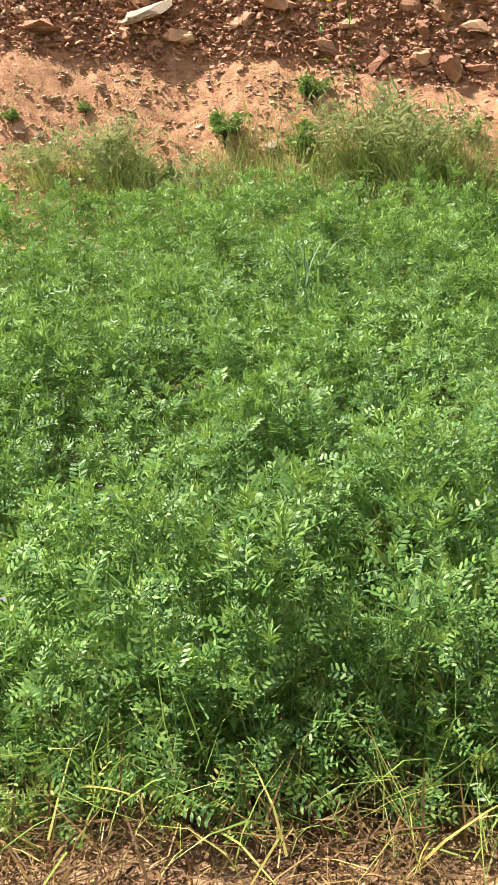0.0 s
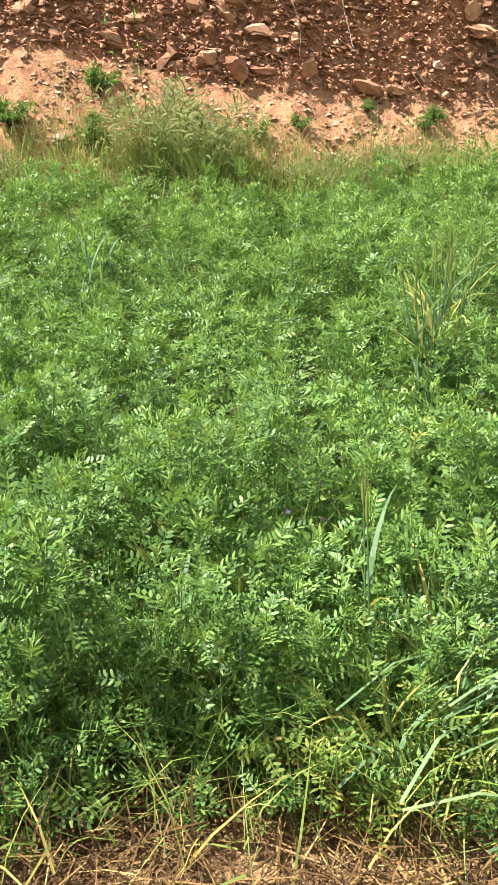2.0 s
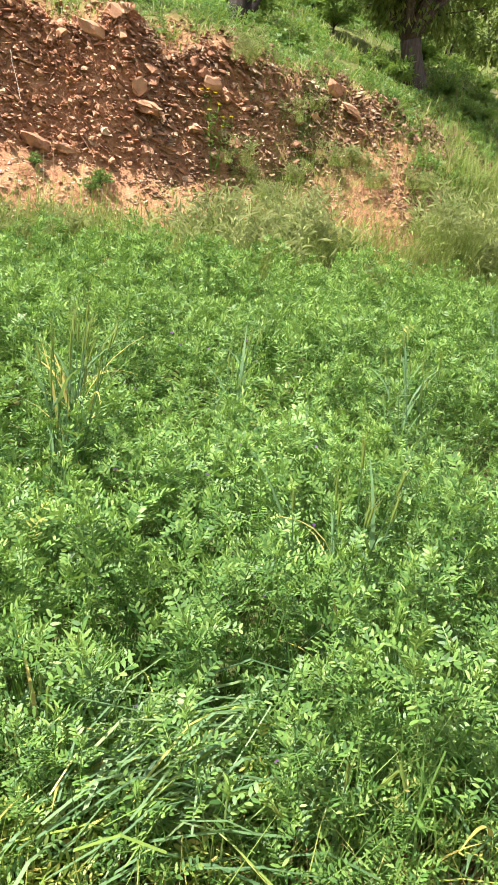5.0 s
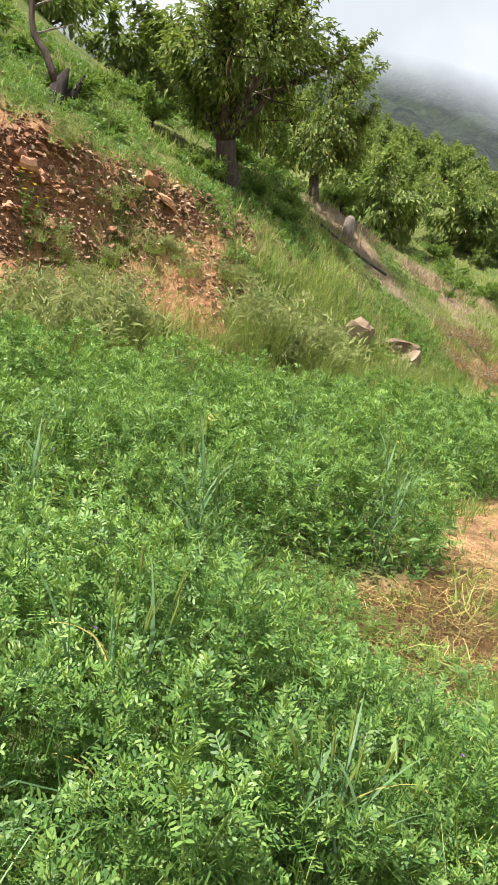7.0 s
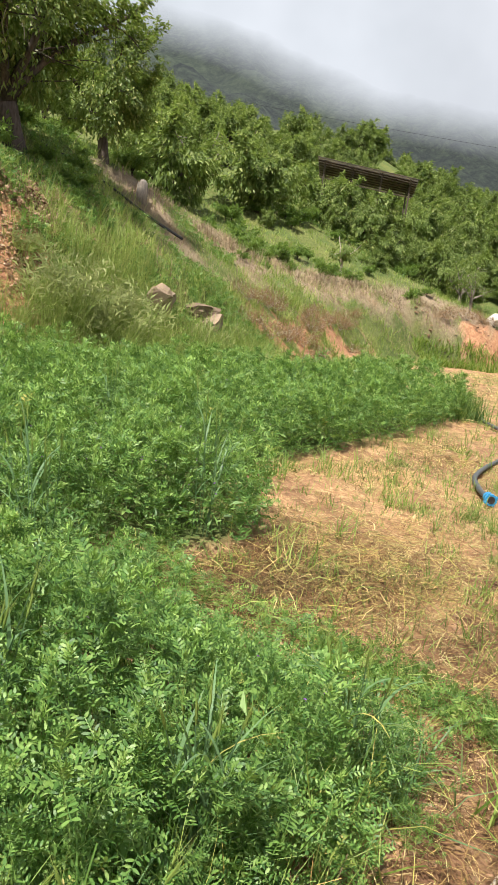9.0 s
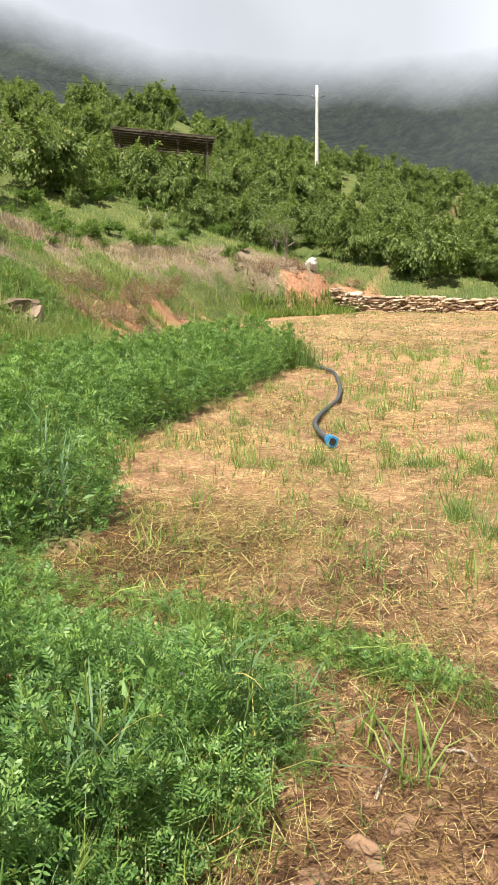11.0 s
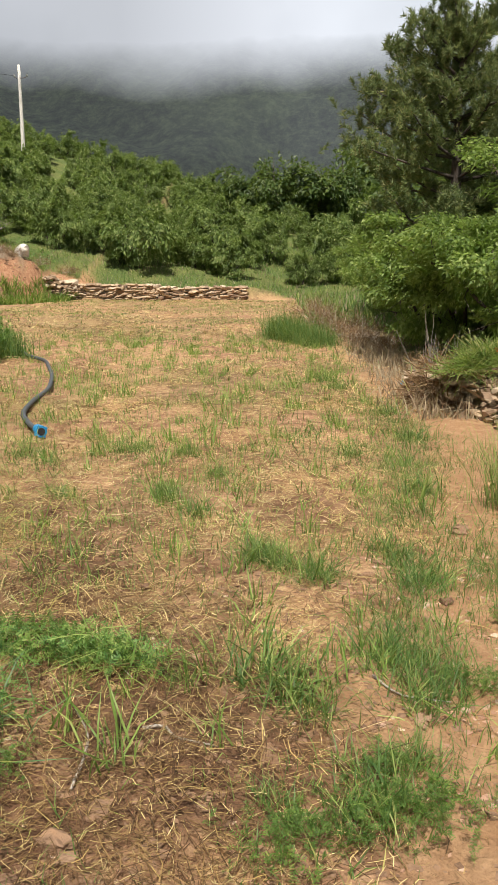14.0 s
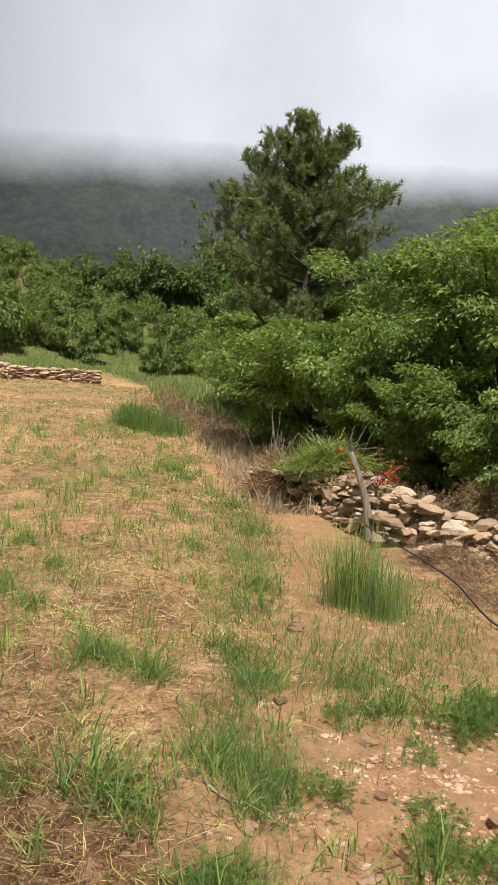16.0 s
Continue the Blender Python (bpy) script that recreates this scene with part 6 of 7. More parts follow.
# tall cereal clump beside the path
for seed, k, x, y, tall, spread, mats in ((8, 430, 6.1, -2.12, 0.80, 0.11, [M_GRASS_PALE, M_GRASS_BRIGHT]), (9, 260, 5.85, -2.3, 0.6, 0.08, [M_GRASS_PALE, M_CEREAL])):
    tagged_mesh("cereal_clump", tuft_mesh(seed, k, tall, spread, mats, 0.35, 0.16, BLADES[:2], 0.36), on_ground(x, y), "tall upright green cereal clump with drying tips beside the path", "cereal", "cereal clumps", "stuff")


def cereal(seed, stalks, tall, yellow, x, y, lean, label):
    """Volunteer barley: stiff blue-green stalks, hanging blades, some yellowed, and bearded ears."""
    rnd = np.random.default_rng(seed)
    rnd2 = random.Random(seed)
    root = base("cereal_plant", on_ground(x, y), label, "cereal", "cereal plants")
    for k in range(stalks):
        a, b_ = rnd2.uniform(0, 6.28), rnd2.uniform(0, lean)
        fx, fy = rnd2.gauss(0, 0.035), rnd2.gauss(0, 0.035)
        h = tall * rnd2.uniform(0.8, 1.08)
        line = smooth_line([(fx, fy, -0.02), (fx + 0.4 * b_ * np.cos(a) * h, fy + 0.4 * b_ * np.sin(a) * h, h * 0.55), (fx + b_ * np.cos(a) * h, fy + b_ * np.sin(a) * h, h)], 5)
        stalk = part("stalk", add_tube(Buf(), line, np.linspace(0.0034, 0.002, 5), 4).mesh("stalk", [M_CEREAL]), root)
        tipd = line[-1] - line[-2]
        tipd /= np.linalg.norm(tipd)
        ear = Buf()
        add_tube(ear, np.array([line[-1], line[-1] + tipd * 0.02, line[-1] + tipd * 0.06, line[-1] + tipd * 0.075]), [0.002, 0.005, 0.004, 0.001], 5)
        n_aw = 12
        d = tipd + rnd.normal(0, 0.16, (n_aw, 3))
        d /= np.linalg.norm(d, axis=1, keepdims=True)
        sx = np.cross(d, rnd.normal(0, 1, (n_aw, 3)))
        sx /= np.linalg.norm(sx, axis=1, keepdims=True)
        ear.scatter(np.array([(-0.0008, 0, 0), (0.0008, 0, 0), (0, 0.12, 0)]), np.array([(0, 1, 2)]), line[-1] + tipd * rnd.uniform(0, 0.06, (n_aw, 1)), np.stack([sx, d, np.cross(sx, d)], 2), rnd.uniform(0.7, 1.1, n_aw))
        part("ear", ear.mesh("ear", [M_GRASS_PALE]), stalk, "pale bearded ear")
        for s in (1, 2, 3):
            bv, bf = blade(rnd2.uniform(0.2, 0.4) * min(1.0, tall / 0.55), 0.013, rnd2.uniform(0.3, 1.1), 5)
            r = np.array(Euler((-0.22, 0, rnd2.uniform(0, 6.28))).to_matrix())
            dry = rnd2.random() < yellow
            part("leaf", Buf().add(bv @ r.T + line[s], bf).mesh("leaf", [M_CEREAL_YELLOW if dry else M_CEREAL]), stalk, "yellowed leaf blade" if dry else "")
    return root


cereal(1, 22, 0.97, 0.38, 1.4, 3.0, 0.17, "blue-green barley clump with yellowed leaves in the crop")
cereal(2, 7, 0.85, 0.15, 2.32, 3.36, 0.16, "thin barley clump standing in the crop")
cereal(4, 8, 0.86, 0.06, 1.8, 1.75, 0.22, "blue-green barley clump in the crop")
cereal(5, 8, 0.88, 0.0, 3.2, 2.95, 0.25, "blue-green barley clump in the crop")
cereal(6, 7, 0.95, 0.0, 5.0, 3.1, 0.25, "blue-green barley clump in the crop")
cereal(7, 8, 0.62, 0.08, 1.98, 1.06, 0.45, "leaning barley with drying blades at the crop edge")
cereal(8, 2, 0.8, 0.2, 0.65, 1.6, 0.12, "single tall barley stalk at the crop edge")
cereal(9, 6, 0.42, 0.3, 0.82, 1.55, 0.5, "drying barley at the crop edge")
cereal(10, 7, 0.52, 0.05, 2.85, 0.98, 0.25, "green barley at the corner of the crop")
cereal(11, 5, 0.9, 0.0, 0.15, 4.6, 0.16, "thin barley clump standing in the crop")
cereal(12, 6, 0.95, 0.0, 5.6, 4.6, 0.15, "blue-green barley clump in the crop")
cereal(13, 7, 0.95, 0.0, 9.6, 5.0, 0.15, "pale barley clump in the crop")


cereal(14, 4, 0.3, 0.15, 1.08, 1.42, 0.6, "drying barley at the crop edge")
cereal(15, 4, 0.32, 0.1, 1.4, 1.2, 0.55, "drying barley at the crop edge")
cereal(16, 3, 0.34, 0.1, 1.62, 1.05, 0.5, "drying barley at the crop edge")
cereal(18, 5, 0.3, 0.6, 0.68, 1.45, 0.55, "withered yellow barley at the crop edge")
cereal(17, 3, 0.55, 0.2, 0.35, 1.75, 0.4, "thin barley at the crop edge")


# low leafy weeds
def weed_mesh(seed, stems, spread, tall, mats=None):
    rnd = np.random.default_rng(seed)
    bf, sh = Buf(), Buf()
    k = stems
    x, y = rnd.normal(0, spread, k), rnd.normal(0, spread, k)
    z = np.clip(tall * (1 - (x**2 + y**2) / (4 * spread**2)), 0.02, None) * rnd.uniform(0.3, 1.0, k)
    rot = rots(k, 0.7, rnd)
    for n, (low, tip) in enumerate(MID_SPRIGS):
        q = np.arange(k) % 4 == n
        bf.scatter(*low, np.stack([x, y, z], 1)[q], rot[q], rnd.uniform(0.4, 0.7, q.sum()), 0)
        sh.scatter(*tip, np.stack([x, y, z], 1)[q], rot[q], rnd.uniform(0.4, 0.7, q.sum()), 0)
    return bf.mesh("foliage", mats or [M_SHADE_WEED]), sh.mesh("shoot", [M_GRASS_BRIGHT])


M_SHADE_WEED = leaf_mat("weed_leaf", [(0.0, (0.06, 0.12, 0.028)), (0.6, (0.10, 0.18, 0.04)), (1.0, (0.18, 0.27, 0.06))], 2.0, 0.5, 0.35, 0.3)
WEEDS = [weed_mesh(s, 55, 0.13, 0.08) for s in range(3)]
for k, (x, y, s) in enumerate([(2.6, -0.55, 0.75), (2.62, -0.82, 0.8), (2.85, -0.72, 0.6), (3.88, 0.78, 0.9), (4.0, 1.15, 0.9), (3.95, 1.5, 1.0), (3.7, 0.55, 0.8), (2.85, 0.75, 0.7), (3.0, 0.95, 0.8), (3.2, 1.3, 0.8), (3.4, -1.29, 0.6), (3.54, -1.13, 0.5), (3.22, -1.65, 0.5), (2.95, -1.6, 0.9), (2.8, -1.75, 0.9), (3.67, -1.79, 0.4), (4.01, -2.16, 1.3), (4.1, -2.4, 1.4), (4.2, -1.55, 0.6), (2.5, -0.35, 0.7)]):
    weed = base("leafy_weed", on_ground(x, y, k * 51, s), "low dark green leafy weed on bare earth", "weed", "weeds")
    tagged(part("foliage", WEEDS[k % 3][0], weed), kind="stuff")
    tagged(part("young_growth", WEEDS[k % 3][1], weed), kind="stuff")

# clods, stones and sticks
M_CLOD = stone_mat("earth_clod", [(0.0, (0.20, 0.115, 0.07)), (0.6, (0.34, 0.21, 0.13)), (1.0, (0.48, 0.33, 0.22))], 14.0)
CLODS = [rock_mesh(400 + k, (1, 1, 1), 0.4, M_CLOD, 0.17, 2) for k in range(5)]
for k, (x, y, s) in enumerate([(2.66, 0.28, 0.09), (2.5, 0.38, 0.12), (2.43, 0.33, 0.07), (3.0, 0.2, 0.05), (3.2, -0.9, 0.07), (3.6, -1.0, 0.09), (3.4, -1.5, 0.06), (3.9, -1.6, 0.08), (4.4, -1.25, 0.07), (3.1, -1.9, 0.10), (3.3, -2.1, 0.12), (3.6, -2.3, 0.1), (2.9, -1.3, 0.08), (5.6, -1.6, 0.1), (3.75, 0.05, 0.05), (4.6, 0.4, 0.06), (2.3, 0.5, 0.1)]):
    tagged_mesh("field_stone", CLODS[k % 5], on_ground(x, y, k * 40, 1, s * 0.15) @ Matrix.Diagonal((s, s * 0.8, s * 0.5, 1)), "small brownish red stone lying on the earth", "stone", "field stones")
grit, clods = Buf(), Buf()
grit_t = []
for k in range(3):
    corner = np.array([(i, j, n) for n in (0, 1) for j in (-0.5, 0.5) for i in (-0.5, 0.5)], float) * (1, 1, 0.8)
    corner = corner * np.where(corner[:, 2:] > 0, 0.72, 1.0) + field_rng.uniform(-0.17, 0.17, (8, 3))
    grit_t.append((corner, np.array([(0, 2, 3), (0, 3, 1), (4, 5, 7), (4, 7, 6), (0, 1, 5), (0, 5, 4), (1, 3, 7), (1, 7, 5), (3, 2, 6), (3, 6, 7), (2, 0, 4), (2, 4, 6)])))


def pebbles(buf, x, y, size, rnd, z=None):
    z = height(x, y) if z is None else z
    pick = rnd.integers(0, 3, len(x))
    sc = np.stack([size, size * rnd.uniform(0.6, 1, len(x)), size * rnd.uniform(0.35, 0.6, len(x))], 1)
    for n, (tv, tf) in enumerate(grit_t):
        q = pick == n
        buf.scatter(tv, tf, np.stack([x, y, z - 0.2 * size], 1)[q], rots(q.sum(), 0.3, rnd), sc[q])


x, y = field_rng.normal(3.6, 0.7, 900), field_rng.normal(-1.8, 0.5, 900)
pebbles(grit, x, y, field_rng.uniform(0.008, 0.04, 900) ** 1.0, field_rng)
x, y = field_spots(field_rng, 900, -1.0, 6.0, -1.2, 2.0)
pebbles(grit, x, y, field_rng.uniform(0.008, 0.03, len(x)), field_rng)
x, y = field_rng.normal(3.9, 1.1, 5200), field_rng.normal(-1.85, 0.45, 5200)
pebbles(grit, x, y, 0.004 + 0.022 * field_rng.random(5200) ** 2, field_rng)
clod_n = 9000
x, y = field_rng.uniform(1.6, 6.0, clod_n), field_rng.uniform(-1.2, 2.6, clod_n)
q = ~inside(x, y, CROP) & (fbm(x * 1.1, y * 1.1, 4, 81) < 0.1)
pebbles(clods, x[q], y[q], 0.008 + 0.045 * field_rng.random(q.sum()) ** 3, field_rng)
tagged(new("earth_clods", clods.mesh("earth_clods", [M_CLOD])), "crumbled brown earth clods between the straw", "soil", "", "stuff")
tagged(new("gravel", grit.mesh("gravel", [M_PEBBLE])), "small red gravel on the footpath and field", "gravel", "", "stuff")


def stick(pts, r, label, mat):
    x0, y0 = pts[0]
    line = smooth_line([(x - x0, y - y0, float(height(x, y)) + 0.012) for x, y in pts], 14)
    tagged_mesh("stick", add_tube(Buf(), line, np.linspace(r, r * 0.5, 14), 5).mesh("stick", [mat], True), pose(x0, y0, 0), label, "stick", "sticks")


stick([(2.76, 0.40), (2.95, 0.39), (3.12, 0.42), (3.33, 0.53)], 0.007, "bleached dry stick lying on the earth", M_TWIG)
stick([(3.12, 0.20), (3.14, 0.12), (3.05, 0.06), (2.98, -0.1)], 0.008, "bleached dry stick lying on the earth", M_TWIG)
stick([(3.75, 0.42), (3.6, 0.36), (3.5, 0.3)], 0.005, "thin pale stick lying on the earth", M_TWIG)
stick([(3.55, -0.75), (3.4, -0.85), (3.35, -1.05)], 0.006, "thin pale stick lying on the earth", M_TWIG)


# ---- the cut bank: rocks, scree and weeds ----
bank_rng = np.random.default_rng(55)
br = random.Random(55)
SLABS = [rock_mesh(500 + k, (1, 1, 1), 0.4, M_ROCK, 0.2, 2 if k % 3 else 1) for k in range(12)]


def bank_y(x, s):
    """The place on the bank at share s of its width."""
    return float(bank_base(np.array(x)) + s * np.interp(x, RISE_X, WIDE))


# ledges of shale that dip to the right, and angular blocks broken from them
for n_rock in range(285):
    x = br.uniform(-4.2, 8.0)
    if x > 6.5 and br.random() < 0.5:
        x -= 5.0
    s = br.uniform(0.74, 0.90)
    y = bank_y(x, s)
    z = float(height(x, y))
    if n_rock < 34:
        size = br.uniform(0.18, 0.42)
        m = pose(x, y - 0.02 - 0.08 * br.random(), z - 0.04 + br.uniform(-0.08, 0.08), br.gauss(8, 8), br.gauss(11, 6), br.gauss(0, 16))
        sc = (size, size * br.uniform(0.4, 0.7), br.uniform(0.09, 0.2))
    else:
        size = br.choice((0.06, 0.075, 0.095, 0.12, 0.17)) * br.uniform(0.8, 1.25)
        m = pose(x, y + 0.03 - 0.08 * br.random(), z - 0.04 + br.uniform(-0.08, 0.06), br.gauss(12, 30), br.gauss(12, 25), br.uniform(0, 360))
        sc = (size * br.uniform(0.9, 1.5), size * br.uniform(0.7, 1.1), size * br.uniform(0.45, 0.9))
    part("rock", SLABS[n_rock % 12], ground, "", m @ Matrix.Diagonal((*sc, 1)))

shards, rubble = Buf(), Buf()
k = 19000
x = bank_rng.uniform(-4.4, 10.0, k)
s = np.where(bank_rng.random(k) < 0.75, bank_rng.uniform(0.73, 0.90, k), bank_rng.uniform(0.68, 1.12, k))
y = bank_base(x) + s * np.interp(x, RISE_X, WIDE)
size = 0.014 + 0.055 * bank_rng.random(k) ** 3
pick = bank_rng.integers(0, 3, k)
keep = (x < 6.0) | (bank_rng.random(k) < 0.6)
x, y, s, size, pick = x[keep], y[keep], s[keep], size[keep], pick[keep]
k = len(x)
p = np.stack([x, y - 0.03 - 0.05 * bank_rng.random(k), height(x, y) + bank_rng.uniform(-0.05, 0.08, k)], 1)
tip = axis_turn(np.tile([0.0, 1, 0], (k, 1)), bank_rng.normal(0.2, 0.5, k)) @ axis_turn(np.tile([1.0, 0, 0], (k, 1)), bank_rng.normal(0.25, 0.5, k)) @ axis_turn(np.tile([0.0, 0, 1], (k, 1)), bank_rng.uniform(0, 6.28, k))
for n, (tv, tf) in enumerate(grit_t):
    q = pick == n
    sc = np.stack([size * 1.15, size * 0.9, size * bank_rng.uniform(0.35, 0.8, k)], 1)
    old = x + 0.8 * vnoise(x * 1.5, s * 6, 44) > 5.2  # dusty brown, long exposed
    shards.scatter(tv, tf, p[q & ~old], tip[q & ~old], sc[q & ~old])
    rubble.scatter(tv, tf, p[q & old], tip[q & old], sc[q & old])
# broken strata, dipping with the ledges
k = 2300
x, s = bank_rng.uniform(-4.2, 6.5, k), bank_rng.uniform(0.73, 0.92, k)
y = bank_base(x) + s * np.interp(x, RISE_X, WIDE)
size = 0.04 + 0.10 * bank_rng.random(k) ** 2
p = np.stack([x, y + 0.02 - 0.05 * bank_rng.random(k), height(x, y) + bank_rng.uniform(-0.07, 0.05, k)], 1)
tip = axis_turn(np.tile([0.0, 1, 0], (k, 1)), bank_rng.normal(0.28, 0.32, k)) @ axis_turn(np.tile([1.0, 0, 0], (k, 1)), bank_rng.normal(0.2, 0.4, k)) @ axis_turn(np.tile([0.0, 0, 1], (k, 1)), bank_rng.normal(0, 0.4, k))
for n, (tv, tf) in enumerate(grit_t):
    q = np.arange(k) % 3 == n
    shards.scatter(tv, tf, p[q], tip[q], np.stack([size * 1.5, size * 0.9, size * bank_rng.uniform(0.25, 0.5, k)], 1)[q])
M_SHARD = stone_mat("shale_shard", [(0.0, (0.28, 0.135, 0.082)), (0.5, (0.39, 0.20, 0.12)), (0.9, (0.47, 0.27, 0.168)), (1.0, (0.54, 0.36, 0.24))], 6.0, 0.85, False)
tagged(new("shale_face", shards.mesh("shale_face", [M_SHARD])), "crumbling face of thin red shale on the cut bank", "rock face", "", "stuff")

# rubble on the broken ground and under the far cut
for k, x0, x1, s0, s1, big in ((9000, 4.6, 12.6, 0.30, 1.2, 0.075), (500, 32.0, 38.5, 0.0, 1.0, 0.16)):
    x, s = bank_rng.uniform(x0, x1, k), bank_rng.uniform(s0, s1, k)
    y = bank_base(x) + s * np.interp(x, RISE_X, WIDE)
    q = fbm(x * 1.3, y * 1.3, 3, 88) > -0.25
    pebbles(rubble, x[q], y[q], 0.012 + big * bank_rng.random(q.sum()) ** 3, bank_rng)
M_RUBBLE = stone_mat("brown_rubble", [(0.0, (0.15, 0.085, 0.055)), (0.5, (0.27, 0.16, 0.10)), (0.9, (0.40, 0.27, 0.18)), (1.0, (0.52, 0.40, 0.29))], 8.0, 0.9, False)
tagged(new("bank_rubble", rubble.mesh("bank_rubble", [M_RUBBLE])), "brown rubble on the slumped part of the bank", "rubble", "", "stuff")

scree = Buf()
k = 20000
x, s = bank_rng.uniform(-3.6, 9.5, k), bank_rng.uniform(-0.05, 0.78, k)
y = bank_base(x) + s * np.interp(x, RISE_X, WIDE)
pebbles(scree, x, y, 0.008 + 0.06 * bank_rng.random(k) ** 3.6, bank_rng)
tagged(new("scree", scree.mesh("scree", [M_PEBBLE])), "loose red pebbles on the earth slope", "scree", "", "stuff")
PALE = [rock_mesh(540 + k, (1, 1, 1), 0.4, M_PALE_STONE, 0.12, 2) for k in range(4)]
for k in range(48):
    x, s = br.uniform(-3.6, 6.2), br.uniform(0.02, 0.7)
    size = 0.06 + 0.16 * br.random() ** 2
    tagged_mesh("flat_stone", PALE[k % 4], on_ground(x, bank_y(x, s), br.uniform(0, 360)) @ pose(0, 0, -0.01, 18, br.uniform(-12, 12), 0) @ Matrix.Diagonal((size, size * 0.7, size * 0.25, 1)), "flat pale stone fallen onto the earth slope", "stone", "fallen stones")
tagged_mesh("stone_slab", PALE[0], pose(-1.36, bank_y(-1.36, 0.80) - 0.2, 3.1, 20, -14, 6) @ Matrix.Diagonal((0.62, 0.26, 0.09, 1)), "long pale stone slab jutting from the rock face", "stone")
GREY = [rock_mesh(580 + k, (1, 1, 1), 0.4, M_BOULDER, 0.085, 3) for k in range(3)]
tagged_mesh("boulder", GREY[0], on_ground(11.22, 8.7, 25, 1, 0.14) @ pose(0, 0, 0, 14, -8, 0) @ Matrix.Diagonal((0.5, 0.46, 0.5, 1)), "grey-brown boulder half buried in the grassy bank", "boulder", "bank boulders")
tagged_mesh("boulder", GREY[1], on_ground(12.5, 8.66, -20, 1, 0.0) @ pose(0, 0, 0, 6, 5, 0) @ Matrix.Diagonal((0.66, 0.5, 0.24, 1)), "flat-topped pale boulder jutting from the grassy bank", "boulder", "bank boulders")
tagged_mesh("boulder", GREY[2], on_ground(12.6, 8.5, 10, 1, 0.12) @ Matrix.Diagonal((0.6, 0.5, 0.36, 1)), "brown boulder under a flat stone on the bank", "boulder", "bank boulders")
white = rock_mesh(560, (1, 1, 1), 0.4, M_WHITE_STONE, 0.14)
tagged_mesh("white_boulder", white, on_ground(37.4, 10.4, 20, 1, 0.1) @ Matrix.Diagonal((0.95, 0.6, 0.55, 1)), "whitish boulder on the edge of the bank", "boulder")

# grass on the bank and the slope above
turf = Buf()
for k, x0, x1, d0, d1, l0, l1, tmp, th, mat in (
    (5000, -1.8, 7.5, -0.7, 0.45, 0.22, 0.62, SHORT, 0.5, 0), (15000, 5.5, 20, -0.5, 1.9, 0.1, 0.42, SHORT, 0.6, 0), (9000, 8.5, 22, 0.8, 5.5, 0.12, 0.36, SHORT, 1.2, 0),
    (9000, -3.0, 14, 1.9, 11, 0.10, 0.32, SHORT, 1.3, 0), (20000, 17, 40, -0.4, 4.5, 0.12, 0.4, SHORT, 0.95, 0), (18000, 14, 42, 3, 16, 0.10, 0.32, SHORT, 1.5, 0)):
    x = bank_rng.uniform(x0, x1, k)
    y = bank_base(x) + bank_rng.uniform(d0, d1, k)
    _, rm, dm, _ = field_masks(x, y)
    q = bank_rng.random(k) < (1 - 0.9 * rm) * smooth(-0.5, 0.1, fbm(x * 0.9, y * 0.9, 3, 95))
    x, y, dm = x[q], y[q], dm[q]
    ln = bank_rng.uniform(l0, l1, len(x))
    kind = bank_rng.random(len(x))
    isdry = kind < 0.10 + 0.8 * dm
    ln = np.where(isdry & (x > 12), ln * 0.5, ln)
    ispale = ~isdry & (kind > np.where(x < 16, 0.3, 0.5))
    for flag, mi in ((~isdry & ~ispale, 0), (ispale, 1), (isdry, 2)):
        sow(turf, x[flag], y[flag], ln[flag], tmp, 0.35, mi, bank_rng, None, th)
# the foot of the bank and its crest are overgrown whatever lies beneath
for k, x0, x1, s0, s1, l0, l1, tmp, th in ((11000, 4.2, 10.8, -0.12, 0.40, 0.25, 0.72, BLADES, 0.5), (3200, 6.5, 10.5, 0.3, 0.95, 0.1, 0.35, BLADES, 0.6), (3800, -3.5, 9.5, 0.90, 1.35, 0.08, 0.3, SHORT, 0.8), (5000, -3.5, 6.0, 0.08, 0.66, 0.05, 0.2, SHORT, 0.5)):
    x = bank_rng.uniform(x0, x1, k)
    y = bank_base(x) + bank_rng.uniform(s0, s1, k) * np.interp(x, RISE_X, WIDE)
    q = fbm(x * 1.6, y * 1.6, 3, 99) > (0.05 if l0 < 0.1 else -0.5 if l1 > 0.7 else -0.15)
    x, y = x[q], y[q]
    kind = bank_rng.random(len(x))
    for flag, mi in ((kind < 0.5, 0), ((kind >= 0.5) & (kind < 0.85), 1), (kind >= 0.85, 2)):
        sow(turf, x[flag], y[flag], bank_rng.uniform(l0, l1, flag.sum()), tmp, 0.4, mi, bank_rng, None, th)
# a soft fringe of seeding grass along the foot of the bank
k = 15000
x = bank_rng.uniform(-2.0, 13.5, k)
y = bank_base(x) + 0.26 + bank_rng.normal(0, 0.24, k)
q = fbm(x * 0.9, y * 0.5, 3, 101) > np.interp(x, [-2, 0.4, 1, 4, 5, 13], [-0.3, -0.3, -0.6, -0.6, -0.6, -0.7])
x, y = x[q], y[q]
kind = bank_rng.random(len(x))
for flag, mi in ((kind < 0.35, 0), ((kind >= 0.35) & (kind < 0.99), 1), (kind >= 0.99, 2)):
    sow(turf, x[flag], y[flag], bank_rng.uniform(0.35, 0.92, flag.sum()), BLADES, 0.3, mi, bank_rng, None, 0.42)
